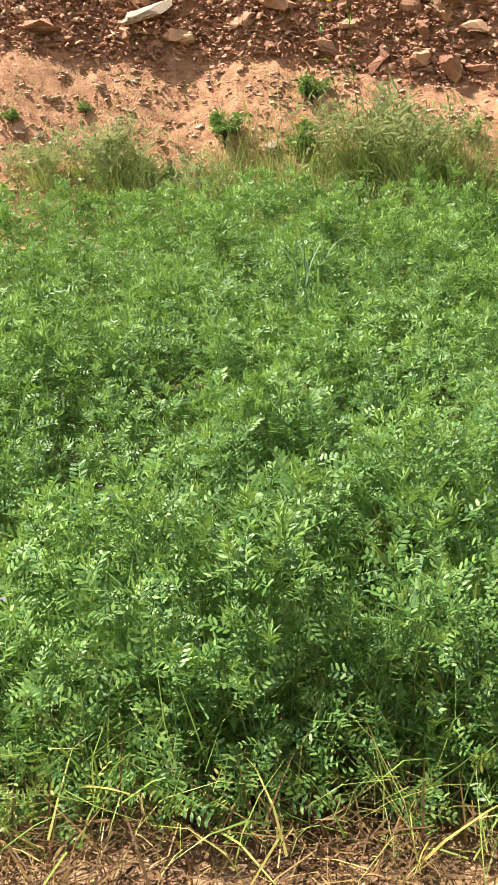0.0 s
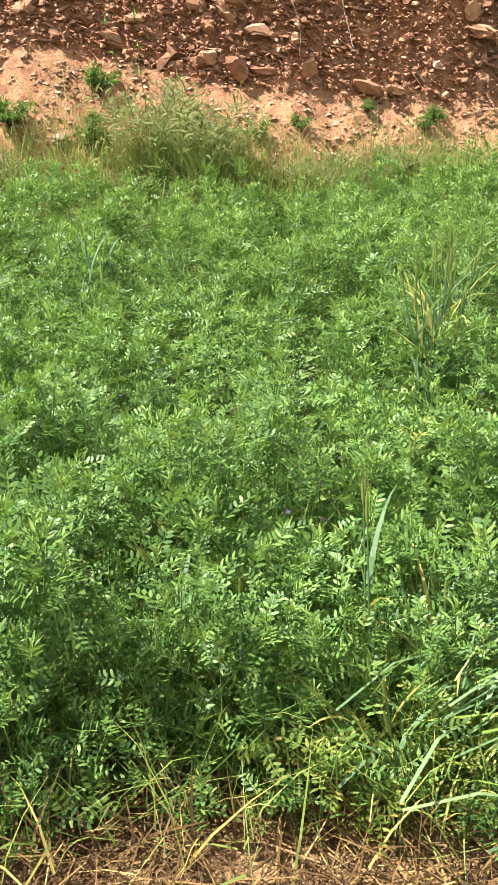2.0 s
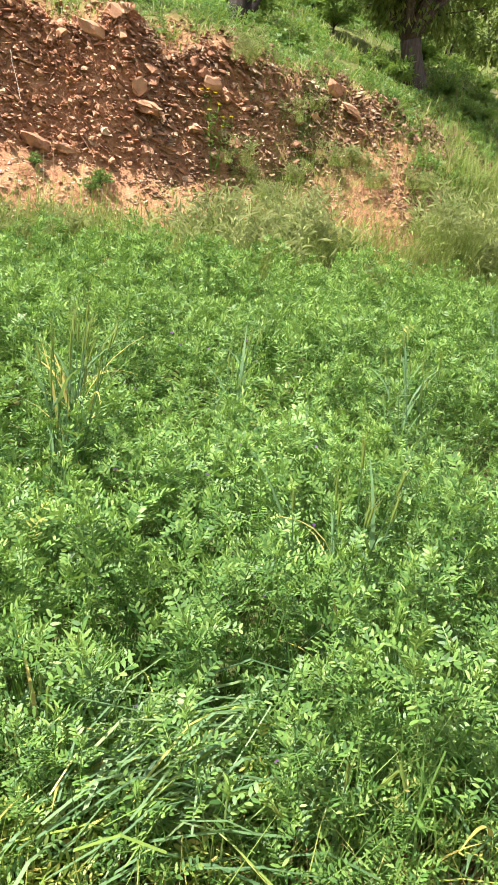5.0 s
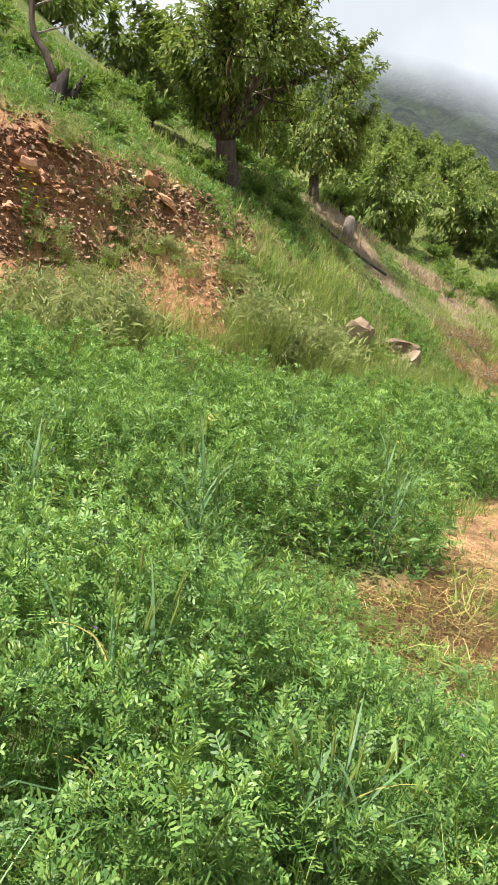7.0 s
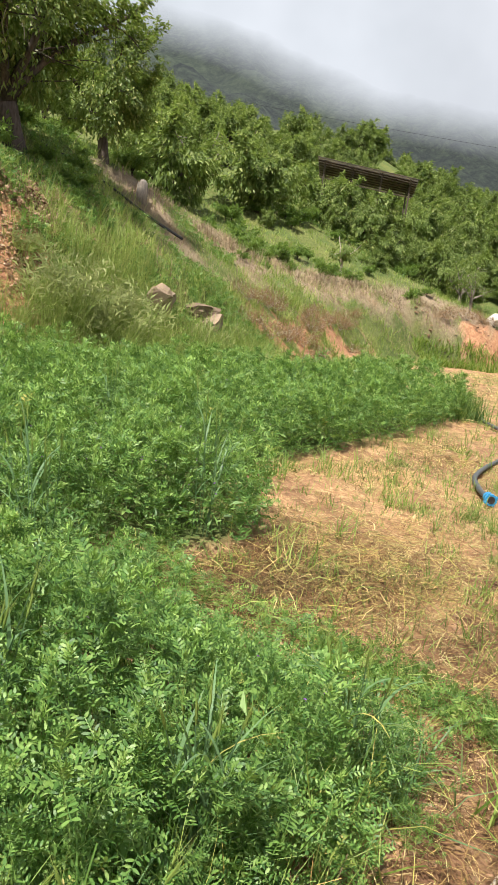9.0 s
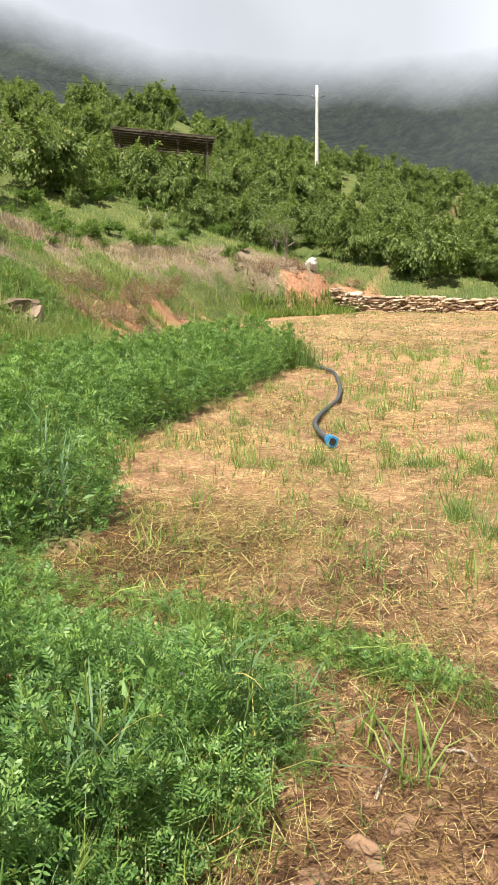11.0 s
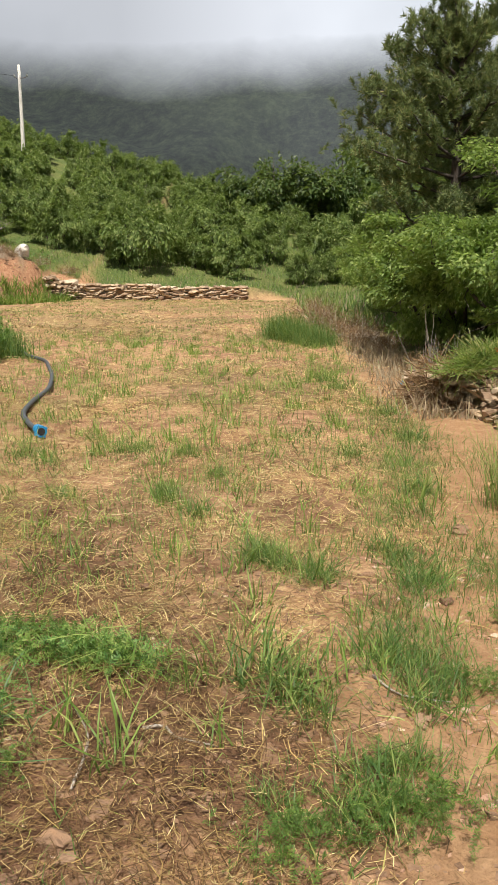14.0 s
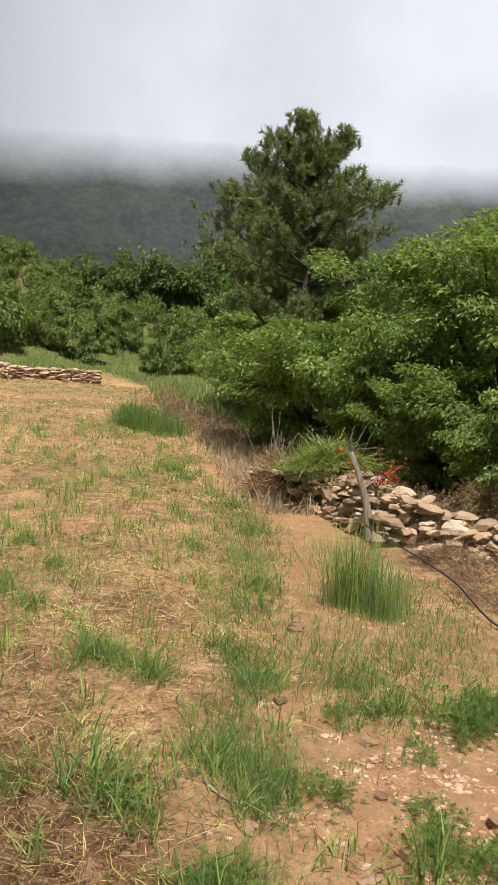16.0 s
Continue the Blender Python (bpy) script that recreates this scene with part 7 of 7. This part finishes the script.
# turf on the slumped earth
k = 7500
x = bank_rng.uniform(5.4, 11.0, k)
y = bank_base(x) + bank_rng.uniform(0.25, 1.05, k) * np.interp(x, RISE_X, WIDE)
q = fbm(x * 1.9, y * 1.9, 3, 103) > -0.12
x, y = x[q], y[q]
kind = bank_rng.random(len(x))
for flag, mi in ((kind < 0.45, 0), ((kind >= 0.45) & (kind < 0.8), 1), (kind >= 0.8, 2)):
    sow(turf, x[flag], y[flag], bank_rng.uniform(0.05, 0.3, flag.sum()), SHORT, 0.4, mi, bank_rng, None, 0.5)
# leafy ground cover on the slope
k = 8500
x = bank_rng.uniform(2.0, 18, k)
y = bank_base(x) + bank_rng.uniform(1.7, 9, k)
q = (fbm(x * 0.8, y * 0.8, 3, 97) > -0.2) & (y > bank_base(x) + np.interp(x, RISE_X, WIDE) * 0.95)
x, y = x[q], y[q]
x3 = bank_rng.uniform(16, 44, 6000)
y3 = bank_base(x3) + bank_rng.uniform(1.5, 15, 6000)
q = fbm(x3 * 0.5, y3 * 0.5, 3, 110) > 0.05
x, y = np.r_[x, x3[q]], np.r_[y, y3[q]]
x2 = bank_rng.uniform(8.5, 14.5, 2600)
y2 = bank_base(x2) + bank_rng.uniform(0.0, 3.2, 2600)
q = fbm(x2 * 1.1, y2 * 1.1, 3, 109) > 0.1
x, y = np.r_[x, x2[q]], np.r_[y, y2[q]]
q = field_masks(x, y)[2] < 0.35
x, y = x[q], y[q]
for n, (low, _) in enumerate(FAR_SPRIGS):
    q = np.arange(len(x)) % 3 == n
    turf.scatter(*low, np.stack([x, y, height(x, y) + bank_rng.uniform(-0.02, 0.08, len(x))], 1)[q], rots(q.sum(), 0.6, bank_rng), bank_rng.uniform(0.8, 1.5, q.sum()), 3)
# matted grass on the steep shoulder
for k, x0, x1, d0, d1, th in ((9000, 11.5, 19, 1.6, 4.6, 0.6), (9000, 24, 34, 0.4, 3.4, 0.9)):
    x = bank_rng.uniform(x0, x1, k)
    y = bank_base(x) + bank_rng.uniform(d0, d1, k)
    kind = bank_rng.random(k) + 0.35 * fbm(x * 1.2, y * 1.2, 3, 113) + 0.8 * field_masks(x, y)[2]
    for flag, mi in ((kind < 0.45, 0), ((kind >= 0.45) & (kind < 0.75), 1), (kind >= 0.75, 2)):
        sow(turf, x[flag], y[flag], bank_rng.uniform(0.06, 0.24, flag.sum()), SHORT, 0.5, mi, bank_rng, None, th)
# bleached grass along the dry band
k = 17000
t = (len(DRY_BAND) - 1.001) * bank_rng.random(k) ** 1.3
i = t.astype(int)
p = DRY_BAND[i] + (DRY_BAND[i + 1] - DRY_BAND[i]) * (t - i)[:, None] + bank_rng.normal(0, 0.5, (k, 2))
p = p[fbm(p[:, 0] * 0.8, p[:, 1] * 0.8, 3, 112) > -0.25]
sow(turf, p[:, 0], p[:, 1], bank_rng.uniform(0.14, 0.42, len(p)), SHORT, 0.4, 2, bank_rng, None, 1.0)
# tall pale grass on the toe of the slope
k = 4200
x, y = bank_rng.normal(10.5, 0.75, k), bank_rng.normal(9.0, 0.38, k)
q = fbm(x * 1.4, y * 1.4, 3, 114) > -0.3
sow(turf, x[q], y[q], bank_rng.uniform(0.25, 0.7, q.sum()), BLADES, 0.35, 1, bank_rng, None, 0.42)
k = 1800
x = bank_rng.uniform(30, 38, k)
y = bank_base(x) + bank_rng.uniform(-0.5, 0.7, k)
sow(turf, x, y, bank_rng.uniform(0.25, 0.6, k), SHORT, 0.3, 0, bank_rng, None, 1.8)
# turf terrace behind the far wall and the verge by the thicket
for k, x0, x1, y0, y1, l0, l1, th in ((15000, 39.6, 52, -6, 11, 0.08, 0.32, 1.5), (3500, 22, 39, -4.5, -1.6, 0.2, 0.6, 1.8)):
    x, y = bank_rng.uniform(x0, x1, k), bank_rng.uniform(y0, y1, k)
    for flag, mi in ((np.arange(k) % 10 < 6, 4), (np.arange(k) % 10 >= 8, 2), (np.isin(np.arange(k) % 10, (6, 7)), 1)):
        sow(turf, x[flag], y[flag], bank_rng.uniform(l0, l1, flag.sum()), SHORT, 0.35, mi, bank_rng, None, th)
tagged(new("hill_grass", turf.mesh("hill_grass", [M_GRASS, M_GRASS_PALE, M_GRASS_DRY, M_VETCH, M_GRASS_BRIGHT])), "rough green and dry grass on the bank and slope", "grass", "", "stuff")

# dry verge between the stone heap and the reeds
verge = Buf()
k = 3600
x = bank_rng.uniform(9.5, 24, k)
y = -2.35 - 0.02 * (x - 12) + bank_rng.normal(0, 0.28, k)
sow(verge, x, y, bank_rng.uniform(0.08, 0.35, k), SHORT, 0.5, 0, bank_rng, None, 1.0)
tagged(new("dry_verge", verge.mesh("dry_verge", [M_GRASS_DRY])), "dry brown grass along the field edge", "grass", "", "stuff")

# grass mounds on the scree
def mound_mesh(seed, bunches, per, tall, spread):
    """Bunches of seeding grass that lean apart, with pale feathery heads."""
    rnd = np.random.default_rng(seed)
    bf = Buf()
    for _ in range(bunches):
        c, lean, h = rnd.normal(0, spread, 2), rnd.normal(0, 0.28, 2), tall * rnd.uniform(0.45, 1.0)
        x, y = rnd.normal(c[0], 0.06, per), rnd.normal(c[1], 0.06, per)
        turn = axis_turn(np.tile([-lean[1], lean[0], 1e-6], (per, 1)) / (np.hypot(*lean) + 1e-6), np.full(per, np.hypot(*lean))) @ rots(per, 0.22, rnd)
        ln = h * rnd.uniform(0.6, 1.05, per)
        for n, (tv, tf) in enumerate(BLADES):
            q = np.arange(per) % 4 == n
            bf.scatter(tv, tf, np.stack([x, y, 0 * x - 0.02], 1)[q], turn[q], np.stack([0.20 * ln**0.5, ln, ln], 1)[q], int(rnd.random() < 0.82))
        heads = (3 * per) // 4
        tip = np.stack([x, y, 0 * x], 1)[:heads] + turn[:heads, :, 2] * (ln[:heads, None] * 0.93)
        tv, tf = leaf_quad(0.12, 0.020, 0.4, 0.2)
        bf.scatter(tv, tf, tip, turn[:heads] @ axis_turn(np.tile([1.0, 0, 0], (heads, 1)), rnd.uniform(0.3, 1.3, heads)), rnd.uniform(0.7, 1.3, heads), 2)
    return bf.mesh("blades", [M_GRASS, M_GRASS_PALE, M_SEEDHEAD])


MOUND, MOUND2 = mound_mesh(61, 15, 64, 0.95, 0.24), mound_mesh(62, 11, 48, 0.66, 0.2)
slump_rnd = random.Random(12)
for k in range(16):
    x = slump_rnd.uniform(6.2, 9.4)
    tagged_mesh("grass_mound", MOUND2, on_ground(x, bank_y(x, slump_rnd.uniform(0.25, 0.95)), k * 51, slump_rnd.uniform(0.35, 0.65)), "small seeding grass clump on the slumped earth", "grass", "grass mounds")
for k, (x, y, s, which) in enumerate([(1.1, 9.75, 0.95, 0), (1.35, 9.6, 1.0, 0), (1.6, 9.7, 0.8, 0), (0.95, 9.45, 0.7, 1), (2.5, 9.4, 0.8, 1), (2.9, 9.35, 0.7, 1), (-0.9, 9.7, 0.95, 1), (-1.3, 9.75, 1.0, 1), (-0.5, 9.6, 0.8, 1), (-1.7, 9.85, 0.95, 0), (-2.1, 9.9, 0.9, 1), (0.5, 9.5, 0.7, 1), (3.2, 9.5, 0.85, 1), (4.0, 9.4, 0.9, 1), (-2.6, 9.8, 0.9, 1), (3.5, 9.35, 0.7, 1), (5.2, 8.9, 1.1, 0), (5.7, 8.8, 1.2, 0), (6.2, 8.75, 1.2, 0), (6.7, 8.8, 1.0, 0), (7.2, 8.4, 0.9, 1), (8.8, 8.6, 1.1, 0), (9.3, 8.3, 1.1, 0), (9.8, 8.2, 1.15, 0), (10.0, 8.6, 0.9, 1), (8.2, 8.1, 0.8, 1), (4.5, 9.0, 0.7, 1), (12.3, 8.0, 1.0, 1), (12.9, 7.6, 0.9, 1)]):
    tagged_mesh("grass_mound", (MOUND, MOUND2)[which], on_ground(x, y, k * 73, s), "tall seeding grass clump at the foot of the bank", "grass", "grass mounds")


def bushy(seed, tall, wide, leaves, leaf_l, leaf_w, mat, stem_mat=None):
    return tree_meshes(seed, tall, wide, 0.06, 0.012, leaves, leaf_l, leaf_w, 7, 6, mat, stem_mat or M_BARK, 0.07, low=0.2, droop=-0.5, far=True)


WEEDBUSH = [bushy(80 + k, 0.42, 0.2, 900, 0.055, 0.016, M_VETCH) for k in range(2)]
for k, (x, y, s) in enumerate([(-0.56, 10.1, 1.1), (0.33, 10.0, 1.1), (0.47, 10.45, 1.0), (-1.5, 10.05, 0.6), (-1.2, 9.95, 0.6), (7.4, 8.7, 1.5), (0.95, 9.5, 1.3), (4.2, 9.9, 0.6), (-3.0, 10.2, 0.5), (4.9, 10.95, 0.9), (3.1, 11.0, 0.8), (2.2, 9.9, 0.7), (2.7, 10.05, 0.6), (3.6, 10.2, 0.5), (4.4, 10.1, 0.7), (-2.2, 10.5, 0.5), (5.0, 11.3, 0.9)]):
    tree("weed_bush", WEEDBUSH[k % 2], on_ground(x, y, k * 31, s), "small dark green weed bush on the red scree", "bush", "weed bushes")


SLOPEBUSH = [bushy(84 + k, 0.5, 0.3, 700, 0.075, 0.028, M_SHADE_WEED) for k in range(2)]
for k in range(42):
    x = slump_rnd.uniform(3.0, 16.0)
    y = float(bank_base(np.array(x))) + float(np.interp(x, RISE_X, WIDE)) + slump_rnd.uniform(0.2, 5.0)
    tree("slope_bush", SLOPEBUSH[k % 2], on_ground(x, y, k * 43, slump_rnd.uniform(0.7, 1.7)), "low leafy green bush on the grassy slope", "bush", "slope bushes")


for k in range(95):
    x, y = slump_rnd.uniform(17.0, 44.0), slump_rnd.uniform(11.5, 25.0)
    if y > 11.5 + 0.02 * x and vnoise(x * 0.4, y * 0.4, 53) > -0.3:
        tree("slope_bush", SLOPEBUSH[k % 2], on_ground(x, y, k * 43, slump_rnd.uniform(0.7, 2.0)), "low leafy green bush on the grassy slope", "bush", "slope bushes")


def flower_weed(x, y, tall, heads, seed, label, petals=M_FLOWER, z=None):
    rnd = random.Random(seed)
    root = base("flowering_weed", pose(x, y, float(height(x, y)) if z is None else z), label, "weed", "flowering weeds")
    st, lv, heads_made = Buf(), Buf(), []
    for k in range(max(1, heads // 2)):
        line = limb_line(rnd, (rnd.gauss(0, 0.04), rnd.gauss(0, 0.04), -0.02), (rnd.uniform(-0.2, 0.2), rnd.uniform(-0.25, 0.1), 1), tall * rnd.uniform(0.75, 1.05), 0, 0.06, 8)
        add_tube(st, line, np.linspace(0.007, 0.002, 8), 5)
        for q in range(1, 7):
            for _ in range(3):
                tv, tf = leaf_quad(rnd.uniform(0.06, 0.13), 0.022, 0.3)
                lv.add(tv @ np.array(Euler((rnd.uniform(-0.2, 0.9), 0, rnd.uniform(0, 6.28))).to_matrix()).T + line[q], tf)
        for _ in range(2):
            tw = limb_line(rnd, line[6], (rnd.uniform(-0.6, 0.6), rnd.uniform(-0.6, 0.6), 1), tall * 0.16, 0, 0.1, 4)
            add_tube(st, tw, 0.002, 4)
            fl = Buf()
            for n in range(9):
                tv, tf = leaf_quad(0.036, 0.018, 0.2)
                fl.add(tv @ np.array(Euler((0.35, 0, n * 0.7)).to_matrix()).T + tw[-1], tf)
            heads_made.append(fl)
    part("stem", st.mesh("stem", [M_GRASS]), root)
    part("leaves", lv.mesh("leaves", [M_VETCH]), root)
    for fl in heads_made:
        part("flower_head", fl.mesh("flower_head", [petals]), root, "bright yellow flower head")


flower_weed(1.0, 9.62, 2.0, 4, 3, "tall thin weed with a few yellow flowers", M_FLOWER)
flower_weed(0.30, 9.95, 0.55, 6, 4, "small yellow-flowered weed on the scree")
flower_weed(6.02, 10.12, 0.75, 8, 5, "yellow-flowered weed hanging on the rock face", M_FLOWER, 1.85)
flower_weed(5.9, 10.2, 0.7, 6, 6, "yellow-flowered weed hanging on the rock face", M_FLOWER, 2.15)


# roots hanging from the rock face
for k, x in enumerate((2.75, 3.35)):
    yy = bank_y(x, 0.78) - 0.22
    line = limb_line(br, (0, 0, 0), (0.1, -0.05, -1), 0.6, 0.0, 0.25, 10)
    tagged_mesh("hanging_root", add_tube(Buf(), line, np.linspace(0.006, 0.003, 10), 4).mesh("hanging_root", [M_TWIG]), pose(x, yy, 2.9), "thin pale root hanging down the rock face", "root", "roots")


# charred stump with a leaning limb, a grey stump, the black pipe
def charred():
    rnd = random.Random(5)
    x, y = 7.2, 12.05
    root = base("burnt_tree", on_ground(x, y), "charred stump with a leaning bare limb on the slope", "tree stump")
    bf = Buf()
    add_tube(bf, np.array([(0, 0, -0.2), (0.0, 0, 0.06), (0.03, 0.02, 0.22), (0.07, 0, 0.4), (0.16, 0, 0.62)]), [0.24, 0.2, 0.15, 0.12, 0.015], 7)
    add_tube(bf, np.array([(0.08, 0.02, 0.05), (0.24, 0, 0.2), (0.34, -0.02, 0.36), (0.44, -0.03, 0.6)]), [0.13, 0.12, 0.07, 0.012], 6)
    part("stump", bf.mesh("stump", [M_BARK_CHAR], True), root, "black charred stump")
    lb = Buf()
    main = smooth_line([(-0.02, 0.0, 0.35), (-0.2, 0.12, 0.75), (-0.36, 0.25, 1.0), (-0.42, 0.3, 1.5), (-0.40, 0.32, 2.1), (-0.5, 0.4, 2.6)], 14)
    add_tube(lb, main, np.linspace(0.065, 0.025, 14), 7)
    limb = part("limb", lb.mesh("limb", [M_BARK], True), root, "leaning dark grey limb")
    for s, w in ((7, (0.9, -0.5, 0.7)), (9, (-0.6, 0.3, 0.8)), (11, (0.7, -0.3, 0.9)), (5, (0.9, -0.5, 0.25))):
        tw = limb_line(rnd, main[s], w, rnd.uniform(0.6, 1.0), -0.02, 0.15, 7)
        part("twig", add_tube(Buf(), tw, np.linspace(0.022, 0.006, 7), 5).mesh("twig", [M_BARK_PALE]), limb)
    return root


charred()
st = Buf()
add_tube(st, np.array([(0, 0, -0.15), (0.01, 0, 0.1), (0.03, 0.02, 0.3), (0.05, 0.03, 0.36)]), [0.15, 0.12, 0.11, 0.06], 9)
tagged_mesh("grey_stump", st.mesh("grey_stump", [M_BARK_PALE], True), on_ground(14.1, 11.65), "small sawn grey stump on the grassy slope", "tree stump")
pp = [(11.9, 12.4), (12.6, 12.0), (13.2, 11.6), (13.8, 11.1), (14.3, 10.6)]
line = smooth_line([(x, y, float(height(x, y, False)) + 0.09) for x, y in pp], 30)
tagged_mesh("black_pipe", add_tube(Buf(), line, 0.028, 7).mesh("black_pipe", [M_BLACK_PIPE], True), Matrix(), "black irrigation pipe laid down the slope", "pipe")


# ---- beside the path ----
sx0, sy0 = 8.45, -3.0
trunk_line = smooth_line([(0, 0, -0.1), (0.01, 0.04, 0.25), (0.05, 0.13, 0.58), (0.06, 0.27, 0.92)], 9)
dead = base("dead_sapling", on_ground(sx0, sy0), "dead grey sapling trunk leaning by the stone heap", "tree stump")
part("trunk", add_tube(Buf(), trunk_line, np.linspace(0.056, 0.026, 9), 8).mesh("trunk", [M_BARK_PALE], True), dead)
part("twig", add_tube(Buf(), limb_line(random.Random(2), trunk_line[5], (0.1, -0.8, 0.5), 0.25, 0, 0.1, 5), np.linspace(0.018, 0.006, 5), 5).mesh("twig", [M_BARK_PALE]), dead)
for k, (way, ln) in enumerate((((0.0, -0.6, 0.9), 0.4), ((0.1, 0.35, 0.8), 0.22), ((-0.1, -0.9, 0.55), 0.5), ((0.2, -0.2, 1.0), 0.3))):
    part("twig", add_tube(Buf(), limb_line(random.Random(20 + k), trunk_line[8], way, ln, 0.1, 0.2, 6), np.linspace(0.011, 0.003, 6), 5).mesh("twig", [M_BARK]), dead)
tree("red_shrub", bushy(91, 0.75, 0.35, 260, 0.045, 0.02, M_RED_LEAF), on_ground(8.85, -3.15, 0) @ pose(0, 0, 0.42), "thin shrub with red leaves behind the stone heap", "shrub")

M_GRASS_PALE_CUT = leaf_mat("cut_grass", [(0.0, (0.08, 0.14, 0.03)), (0.6, (0.17, 0.24, 0.06)), (1.0, (0.36, 0.31, 0.14))], 1.5, 0.5, 0.3, 0.3)
heap = Buf()
k = 2400
hx, hy = bank_rng.normal(0, 0.42, k), bank_rng.normal(0, 0.22, k)
hz = 0.34 * np.exp(-(hx**2) / 0.4 - hy**2 / 0.12) * bank_rng.uniform(0.4, 1.0, k)
heap.scatter(*LYING, np.stack([hx, hy, hz], 1), rots(k, 0.6, bank_rng), np.stack([bank_rng.uniform(0.3, 0.7, k), bank_rng.uniform(0.2, 0.55, k), bank_rng.uniform(0.2, 0.5, k)], 1), 0)
tagged_mesh("cut_grass_heap", heap.mesh("cut_grass_heap", [M_GRASS_PALE_CUT]), pose(10.3, -3.0, 0.5, 0, 0, 128) @ Matrix.Diagonal((0.75, 0.75, 0.8, 1)), "heap of cut green grass thrown on the stone wall", "grass heap", "", "stuff")
side = Buf()
k = 1500
hx, hy = bank_rng.normal(0, 0.2, k), bank_rng.normal(0, 0.16, k)
hz = np.clip(0.55 - 1.4 * np.hypot(hx, hy), 0.02, None) * bank_rng.random(k)
side.scatter(*LYING, np.stack([hx, hy, hz], 1), rots(k, 0.9, bank_rng), np.stack([bank_rng.uniform(0.3, 0.6, k), bank_rng.uniform(0.2, 0.5, k), bank_rng.uniform(0.2, 0.5, k)], 1), 0)
tagged_mesh("withered_heap", side.mesh("withered_heap", [M_BRAMBLE]), on_ground(10.7, -2.45), "withered brown plants slumped against the stones", "brush", "", "stuff")

BRUSH = [tree_meshes(95 + k, 0.8, 0.75, 0.05, 0.012, 1500, 0.05, 0.012, 9, 9, M_BRAMBLE, M_TWIG, 0.12, low=0.4, droop=0.0) for k in range(2)]
for k, (x, y, s) in enumerate([(7.3, -3.45, 0.6), (6.8, -3.4, 0.6), (6.4, -3.2, 0.5), (7.55, -3.25, 0.5), (6.0, -3.3, 0.55), (8.9, -3.95, 0.9), (7.9, -4.3, 0.9), (6.9, -4.1, 0.85), (6.1, -3.7, 0.8), (5.4, -3.45, 0.7), (5.0, -3.9, 0.9), (10.1, -3.9, 0.8), (8.4, -4.9, 1.1), (7.4, -5.2, 1.1), (6.4, -4.8, 1.0), (9.4, -4.8, 1.0), (6.9, -5.9, 1.2), (8.1, -5.8, 1.2), (35.4, 11.0, 1.2), (36.6, 10.6, 1.1), (38.6, 10.0, 1.0), (34.2, 11.7, 1.3), (40.0, 9.0, 1.0), (19.8, -2.0, 1.3), (18.5, -2.35, 1.1), (17.0, -2.7, 1.0), (22.5, -1.6, 1.4), (26, -1.9, 1.2), (13.5, -3.0, 0.9), (12.2, -3.2, 0.8), (15.0, 8.6, 1.0), (16.2, 8.9, 0.9), (17.8, 9.3, 0.9), (18.9, 9.7, 0.9), (15.2, 9.4, 0.8), (15.9, 9.6, 0.7), (16.8, 9.8, 0.8), (17.4, 10.0, 0.7), (14.4, 8.9, 0.7), (19.6, 10.3, 0.8), (16.5, 8.4, 0.6), (18.2, 9.0, 0.6), (20.5, 10.4, 0.8), (21.8, 10.7, 0.8), (23.0, 10.9, 0.8), (24.2, 11.3, 0.9), (22.4, 10.2, 0.6), (25.2, 11.6, 0.8)]):
    tree("dry_brush", BRUSH[k % 2], on_ground(x, y, k * 83, s, 0.04), "tangled dry brown bramble brush", "brush", "dry brush")
for k, (x, y, h) in enumerate([(12.9, -2.75, 1.0), (13.05, -2.9, 0.9), (12.6, -3.1, 0.85), (12.75, -2.65, 0.8), (12.3, -3.25, 0.9)]):
    rnd = random.Random(300 + k)
    bf = Buf()
    for q in range(4):
        add_tube(bf, limb_line(rnd, (rnd.gauss(0, 0.05), rnd.gauss(0, 0.05), -0.03), (rnd.gauss(0, 0.15), rnd.gauss(0, 0.15), 1), h * rnd.uniform(0.6, 1.1), 0, 0.1, 7), np.linspace(0.010, 0.003, 7), 4)
    tagged_mesh("bare_stems", bf.mesh("bare_stems", [M_BARK_PALE]), on_ground(x, y), "bleached bare upright stems in front of the thicket", "dead plant", "bare stems")

pl = [(8.35, -2.9), (7.6, -2.95), (6.9, -3.0), (6.2, -3.0), (5.6, -3.05), (4.9, -3.2)]
line = smooth_line([(x, y, float(height(x, y, False)) + 0.05 + 0.12 * (k < 4)) for k, (x, y) in enumerate(pl)], 24)
tagged_mesh("drip_line", add_tube(Buf(), line, 0.008, 6).mesh("drip_line", [M_BLACK_PIPE], True), Matrix(), "thin black drip pipe running beside the path", "pipe")
fit_root = base("pipe_fitting", on_ground(11.9, -2.28, 30), "small blue and yellow plastic pipe fitting at the wall end", "pipe fitting")
part("body", add_tube(Buf(), np.array([(-0.1, 0, 0.07), (-0.02, 0, 0.07), (0.02, 0, 0.07), (0.1, 0, 0.07)]), [0.04, 0.05, 0.04, 0.04], 8).mesh("body", [M_BLUE]), fit_root)
part("handle", box(Buf(), (-0.02, -0.16, 0.02), (0.02, -0.12, 0.2)).mesh("handle", [M_YELLOW]), fit_root, "yellow plastic handle")
